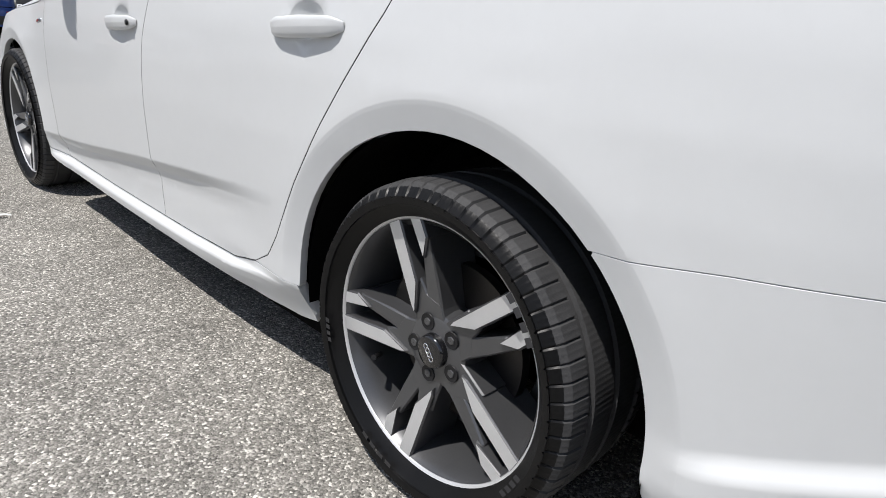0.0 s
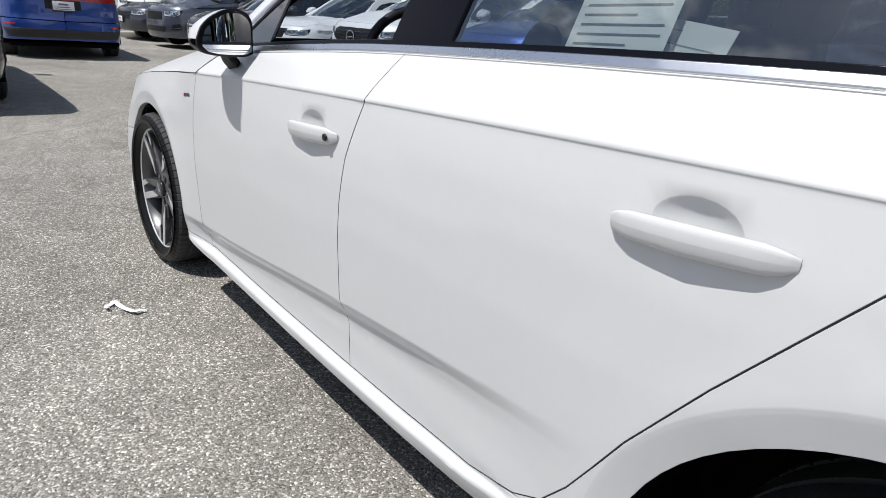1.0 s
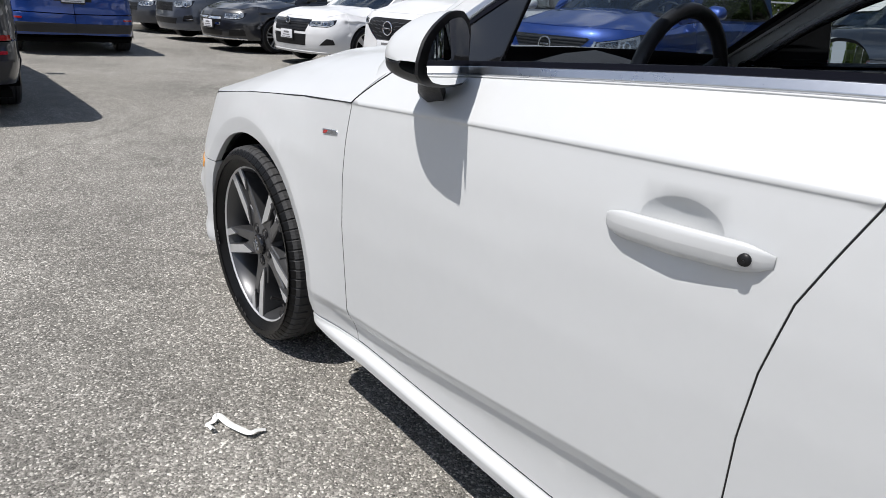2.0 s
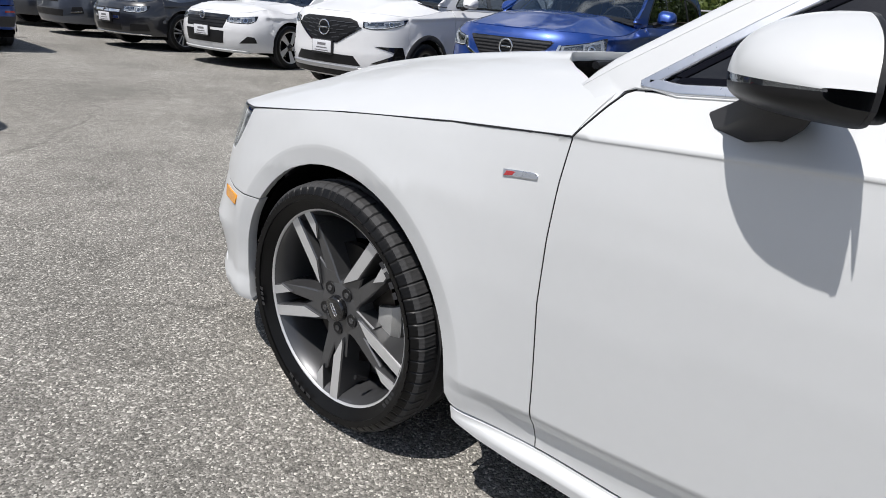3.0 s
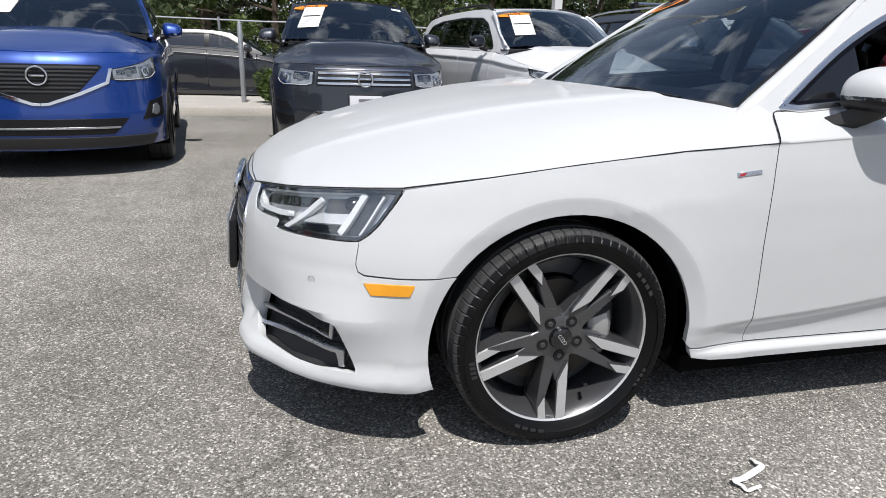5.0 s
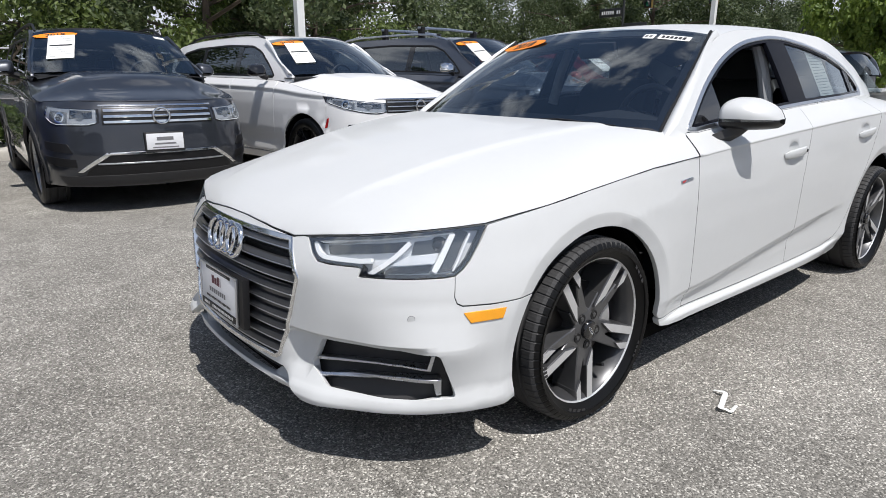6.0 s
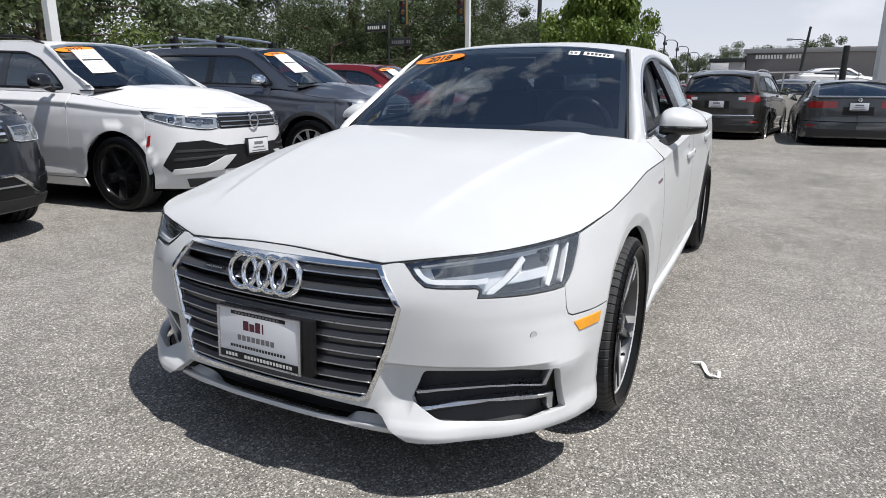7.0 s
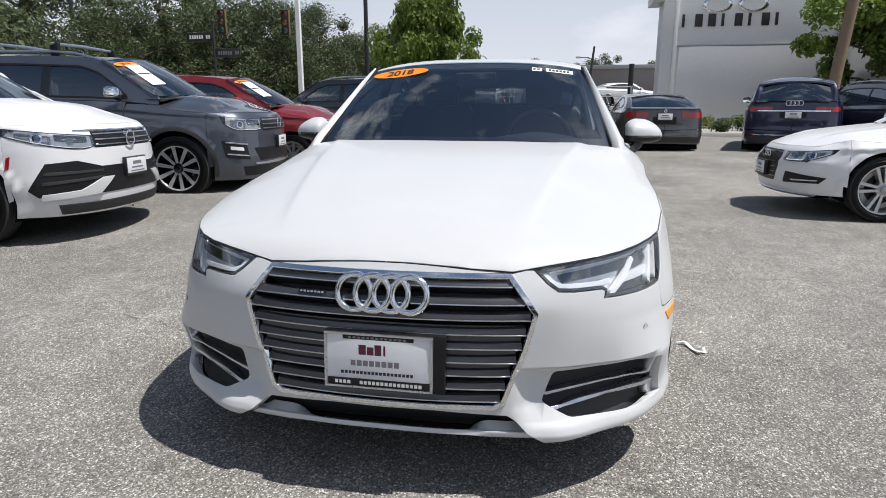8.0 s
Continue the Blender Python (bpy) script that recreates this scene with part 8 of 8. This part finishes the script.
def lamp_post(at):
    t = pole("lamp_post", "white square steel lamp post on a concrete footing", at, 8.0, .11, .09, POLEWHITE, square=True)
    for s in (1, -1):
        bm = bmesh.new()
        tube(bm, [(0, 0, 7.8), (0, s * .5, 7.95)], .03, 8)
        part("arm", bm, POLEWHITE, t)
        bm = bmesh.new()
        box(bm, (-.18, s * .8 - .32, 7.88), (.18, s * .8 + .32, 8.04), .03)
        part("lantern", bm, POLEWHITE, t)
    return t


for at in ((-1.55, -9.3), (-15.9, -8.5), (23.0, -9.5), (22.6, 3.4)):
    lamp_post(at)
# fence behind the parked row: galvanised posts with a cable rail
fence = thing("fence", "galvanised post and rail fence behind the kerb", "fence")
for x in np.arange(-14, 19, 4.05):
    bm = bmesh.new()
    tube(bm, [(x + 2.05, -10.0, .1), (x + 2.05, -10.0, 1.48), (x + 2.05, -10.0, 1.54)], [.045, .045, .02], 10)
    part("post", bm, GALV, fence)
bm = bmesh.new()
tube(bm, [(x, -13.6, 1.70 + .02 * math.sin(x)) for x in np.arange(-14, 24, 2)], .02, 6)
part("rail", bm, GALV, fence)
for x in np.arange(-14, 24, 6.3):
    bm = bmesh.new()
    tube(bm, [(x, -13.6, .1), (x, -13.6, 1.75)], .03, 8)
    part("post", bm, GALV, fence)
far_fence = thing("fence", "thin metal railing at the end of the car park", "fence")
for y in np.arange(-9, 6, .55):
    bm = bmesh.new()
    tube(bm, [(23.5, y, 0), (23.5, y, 1.15)], .022, 6)
    part("post", bm, GALV, far_fence)
bm = bmesh.new()
tube(bm, [(23.5, -9.2, 1.1), (23.5, 6, 1.1)], .022, 6)
part("rail", bm, GALV, far_fence)
guard = thing("guard_rail", "galvanised tube guard rail on the low wall", "railing")
for y in np.arange(-4.6, 3.3, 1.55):
    bm = bmesh.new()
    tube(bm, [(-20.1, y, STREET_Z), (-20.1, y, 1.88)], .03, 8)
    part("post", bm, GALV, guard)
for z in (1.50, 1.86):
    bm = bmesh.new()
    tube(bm, [(-20.1, -4.9, z), (-20.1, 3.2, z)], .024, 8)
    part("rail", bm, GALV, guard)
low = thing("low_wall", "low pale wall below the guard rail", "wall")
bm = bmesh.new()
box(bm, (-20.2, -5.2, 0), (-20.0, 5.2, 1.10), .015)
part("wall_body", bm, CONCRETE, low)

# traffic signals on a span wire
span = thing("signal_span", "two dark poles with a span wire for traffic signals", "pole")
for y in (-22.0, -7.8):
    bm = bmesh.new()
    tube(bm, [(-21.5, y, 0), (-21.5, y, 7.2)], [.11, .08], 10)
    part("pole_shaft", bm, SIGNBLACK, span)
bm = bmesh.new()
tube(bm, [(-21.5, y, 6.6 - .4 * math.sin(math.pi * (y + 22) / 14.2)) for y in np.linspace(-22, -7.8, 15)], .012, 5)
part("wire", bm, INK, span)


def traffic_signal(at):
    t = thing("traffic_signal", "hanging traffic signal with yellow-edged black face", "traffic light", "traffic signals", m=pose(*at))
    bm = bmesh.new()
    tube(bm, [(0, 0, .55), (0, 0, 6.15 - at[2])], .014, 6)
    part("hanger", bm, GALV, t)
    bm = bmesh.new()
    box(bm, (-.10, -.18, -.53), (.06, .18, .53), .03)
    part("housing", bm, YELLOW, t)
    bm = bmesh.new()
    box(bm, (.062, -.165, -.51), (.075, .165, .51), .01)
    part("face", bm, SIGNBLACK, t)
    for z, mat in ((.34, LENS_RED), (0, LENS_AMB), (-.34, LENS_GRN)):
        v, f = revolve([(.001, .03), (.08, .022), (.11, .0), (.115, -.03)], 24)
        put("signal_lens", mesh_of("signal_lens", v, f, mat), t, Matrix.Translation((.08, 0, z)) @ pose(0, 0, 0, 0, 0, -90))
        v, f = revolve([(.115, .0), (.118, .16), (.112, .16), (.11, .0)], 24)
        keep = [q for q in f if np.mean([v[i][2] for i in q]) > -.05]
        put("visor", mesh_of("visor", v, keep, SIGNBLACK), t, Matrix.Translation((.07, 0, z)) @ pose(0, 0, 0, 0, 0, -90))
    return t


for at in ((-21.5, -17.35, 4.85), (-21.5, -14.45, 4.75), (-21.5, -11.45, 4.66)):
    traffic_signal(at)
sign = pole("street_sign", "dark post with two black street name signs", (-14.3, -10.8), 3.75, .045, .04, SIGNBLACK)
for z, y0, y1, lab in ((3.33, -.95, -.02, "black street sign with white lettering bars"), (2.82, .04, .92, "black street sign with worn lettering bars")):
    bm = bmesh.new()
    box(bm, (-.02, y0, z - .14), (.02, y1, z + .14), .01)
    sg = part("sign_blade", bm, SIGNBLACK, sign, lab)
    bars("print_bar", [(y0 + .10 + i * .085, z - .055, .06, .11) for i in range(9) if i != 6], lambda x, y: Vector((.0225, x, y)), SIGNWHITE if z > 3 else INKGREY, sg)
bm = bmesh.new()
bmesh.ops.create_uvsphere(bm, u_segments=12, v_segments=8, radius=.07, matrix=Matrix.Translation((0, 0, 3.82)))
part("finial", bm, SIGNBLACK, sign)
pole("utility_pole", "leaning weathered timber utility pole beside the white building", (-20.0, 10.05), 9, .21, .17, WOOD, base=False, lean=(0, .80))
tower = thing("lattice_mast", "thin steel lattice mast far behind the trees", "mast")
bm = bmesh.new()
for a in range(3):
    ang = a * 2.094
    tube(bm, [(math.cos(ang) * .45, math.sin(ang) * .45, 0), (math.cos(ang) * .35, math.sin(ang) * .35, 22)], .035, 5)
part("legs", bm, GALV, tower)
bm = bmesh.new()
for i in range(26):
    z = i * .85
    a0, a1 = i * 2.094, (i + 1) * 2.094
    tube(bm, [(math.cos(a0) * .44, math.sin(a0) * .44, z), (math.cos(a1) * .44, math.sin(a1) * .44, z + .85)], .02, 4)
part("bracing", bm, GALV, tower)
tower.matrix_basis = pose(3.4, -33, 0)

# buildings
b1 = thing("showroom", "white rendered showroom with raised dark letters", "building")
bm = bmesh.new()
box(bm, (-29.4, 5.25, 0), (-28.0, 24, 7.2), .02)
part("wall", bm, WALLWHITE, b1)
bm = bmesh.new()
box(bm, (-28.02, 6.0, 3.98), (-27.90, 24, 4.05), .01)
part("ledge", bm, GALV, b1)
bm = bmesh.new()
box(bm, (-28.05, 6.1, 0), (-27.93, 24, 3.97), .02)
part("plinth_panel", bm, WALLWHITE, b1)
bm = bmesh.new()
box(bm, (-28.05, 5.80, 0), (-27.86, 5.98, 7.2), .02)
part("corner_fin", bm, POLEWHITE, b1)
bm = bmesh.new()
box(bm, (-29.6, 4.7, 6.0), (-27.6, 5.25, 6.6), .03)
part("canopy", bm, GALV, b1)
for i in range(8):
    y = 6.15 + i * .60
    bm = bmesh.new()
    box(bm, (-28.0, y, 4.88), (-27.90, y + (.12 if i in (0, 3, 5, 7) else .34), 5.45), .01)
    part("letter_bar", bm, SIGNBLACK, b1)
for y in (7.7, 9.3):
    v, f = revolve([(.34, -.05), (.46, -.05), (.46, .05), (.34, .05), (.34, -.05)], 32)
    put("emblem_ring", mesh_of("emblem_ring", [(p[0] * 1.5, p[1], p[2] * .8) for p in v], f, CHROME), b1, Matrix.Translation((-27.9, y, 5.85)) @ pose(0, 0, 0, 0, 0, 90))
b2 = thing("cafe_building", "low dark grey flat-roofed shop building far off", "building")
bm = bmesh.new()
box(bm, (-84, -1.5, 0), (-72, 20, 5.3), .03)
part("wall", bm, WALLDARK, b2)
bm = bmesh.new()
box(bm, (-72.3, -1.8, 5.3), (-71.6, 20.3, 5.75), .03)
part("fascia", bm, WALLGREY, b2)
for y in np.arange(-.5, 18, 3.4):
    bm = bmesh.new()
    box(bm, (-72.1, y, .5), (-71.95, y + 2.3, 2.6), .02)
    w_ = part("window_frame", bm, SIGNBLACK, b2)
    bm = bmesh.new()
    box(bm, (-71.97, y + .1, .6), (-71.93, y + 2.2, 2.5), .005)
    part("pane", bm, DARKGLASS, b2)
for i in range(15):
    if i != 9:
        bm = bmesh.new()
        box(bm, (-71.98, -.6 + i * .29, 4.72), (-71.85, -.6 + i * .29 + .2, 5.12), .01)
        part("letter_bar", bm, SIGNWHITE, b2)
b4 = thing("shop_building", "small pale shop annexe with a dark fascia", "building")
bm = bmesh.new()
box(bm, (-77, -5.0, 0), (-71, -1.55, 4.4), .03)
part("wall", bm, WALLGREY, b4)
bm = bmesh.new()
box(bm, (-77.2, -5.1, 4.4), (-70.8, -1.55, 4.8), .03)
part("fascia", bm, SIGNBLACK, b4)
bm = bmesh.new()
box(bm, (-70.95, -4.9, 3.1), (-70.8, -3.1, 4.3), .02)
part("sign_panel", bm, POLEWHITE, b4)
b3 = thing("shop_building", "pale grey low building far off", "building")
bm = bmesh.new()
box(bm, (-92, -22, 0), (-80, -10, 3.8), .03)
part("wall", bm, WALLGREY, b3)
bm = bmesh.new()
box(bm, (-80.2, -22.2, 3.8), (-79.7, -9.8, 4.2), .03)
part("parapet", bm, POLEWHITE, b3)
sb = thing("sign_board", "grey roadside pylon sign with plain emblem", "sign", m=pose(-46, -9.0, 0))
bm = bmesh.new()
box(bm, (-.25, -.85, 0), (.25, .85, 4.9), .03)
part("pylon", bm, WALLGREY, sb)
bm = bmesh.new()
box(bm, (.25, -.75, 3.5), (.29, .75, 4.7), .01)
part("panel", bm, POLEWHITE, sb)
for x in (-45, -52, -60, -70):
    t = pole("street_lamp", "dark curved-arm street lamp beside the road", (x, -6.1), 5.2, .07, .05, SIGNBLACK, base=False)
    bm = bmesh.new()
    tube(bm, [(0, 0, 5.2), (0, -.25, 5.42), (0, -.75, 5.45), (0, -1.0, 5.36)], .035, 6)
    part("arm", bm, SIGNBLACK, t)
    bm = bmesh.new()
    tube(bm, [(0, -1.0, 5.40), (0, -1.0, 5.28), (0, -1.0, 5.05)], [.05, .15, .19], 10)
    part("lantern", bm, SIGNBLACK, t)
pole("post", "thick dark post beside the raised street", (-30, 4.15), 3.3, .14, .14, SIGNBLACK, base=False)
far_pole = pole("utility_pole", "thin dark utility pole leaning over the shop roof", (-70.5, 3.4), 7.7, .16, .12, SIGNBLACK, base=False, lean=(0, .7))
bm = bmesh.new()
tube(bm, [(0, .55, 6.3), (0, .0, 6.5), (0, -.8, 6.5)], .05, 6)
part("arm", bm, SIGNBLACK, far_pole)
bm = bmesh.new()
box(bm, (-.15, -1.3, 6.42), (.15, -.75, 6.62), .04)
part("lantern", bm, GALV, far_pole)
# long cracks in the asphalt, filled with tar
TAR = material("old_tar", (.016, .016, .017), .8, vary=.2, scale=30)
rg = np.random.default_rng(77)
for a, b, n in (((-8.95, .30), (-8.5, 1.75), 14), ((-8.5, 1.75), (-7.90, 2.90), 12)):
    crack = thing("asphalt_crack", "long dark crack in the grey asphalt", "crack", "", "structure")
    p = np.linspace(a, b, n)
    t_ = (np.array(b) - np.array(a)) / math.dist(a, b)
    p = p + np.cumsum(rg.normal(size=n) * .035)[:, None] * np.array((-t_[1], t_[0])) * np.sin(np.linspace(0, math.pi, n))[:, None]
    w_ = (.006 + .016 * rg.random(n))[:, None] * np.array((-t_[1], t_[0]))
    P = np.array([[(*(q + k * e), float(ground_z(*q)) + .003) for q, e in zip(p, w_)] for k in (-1, 1)])
    put("tar_line", grid_mesh("tar_line", P, TAR), crack)

# scrap of white plastic on the ground beside the sedan
scrap = thing("litter", "crumpled strip of white plastic litter on the asphalt", "litter")
pts = catmull([(2.304, 1.098, .004), (2.307, 1.120, .010), (2.305, 1.141, .012), (2.343, 1.154, .006), (2.386, 1.168, .004), (2.425, 1.181, .012), (2.412, 1.197, .006), (2.411, 1.214, .004), (2.389, 1.213, .008), (2.371, 1.214, .012)], 5)
w_ = np.interp(np.linspace(0, 1, len(pts)), [0, .15, .3, .5, .6, .75, 1], [.003, .006, .009, .0085, .007, .005, .006])
t_ = np.gradient(pts, axis=0)
n_ = np.stack([-t_[:, 1], t_[:, 0], 0 * t_[:, 0]], 1)
n_ /= np.linalg.norm(n_, axis=1)[:, None]
P = np.array([pts - n_ * w_[:, None] + (0, 0, .003), pts + (0, 0, .007), pts + n_ * w_[:, None] + (0, 0, .002)])
put("strip", grid_mesh("strip", P, PAPER, thick=.0015), scrap)
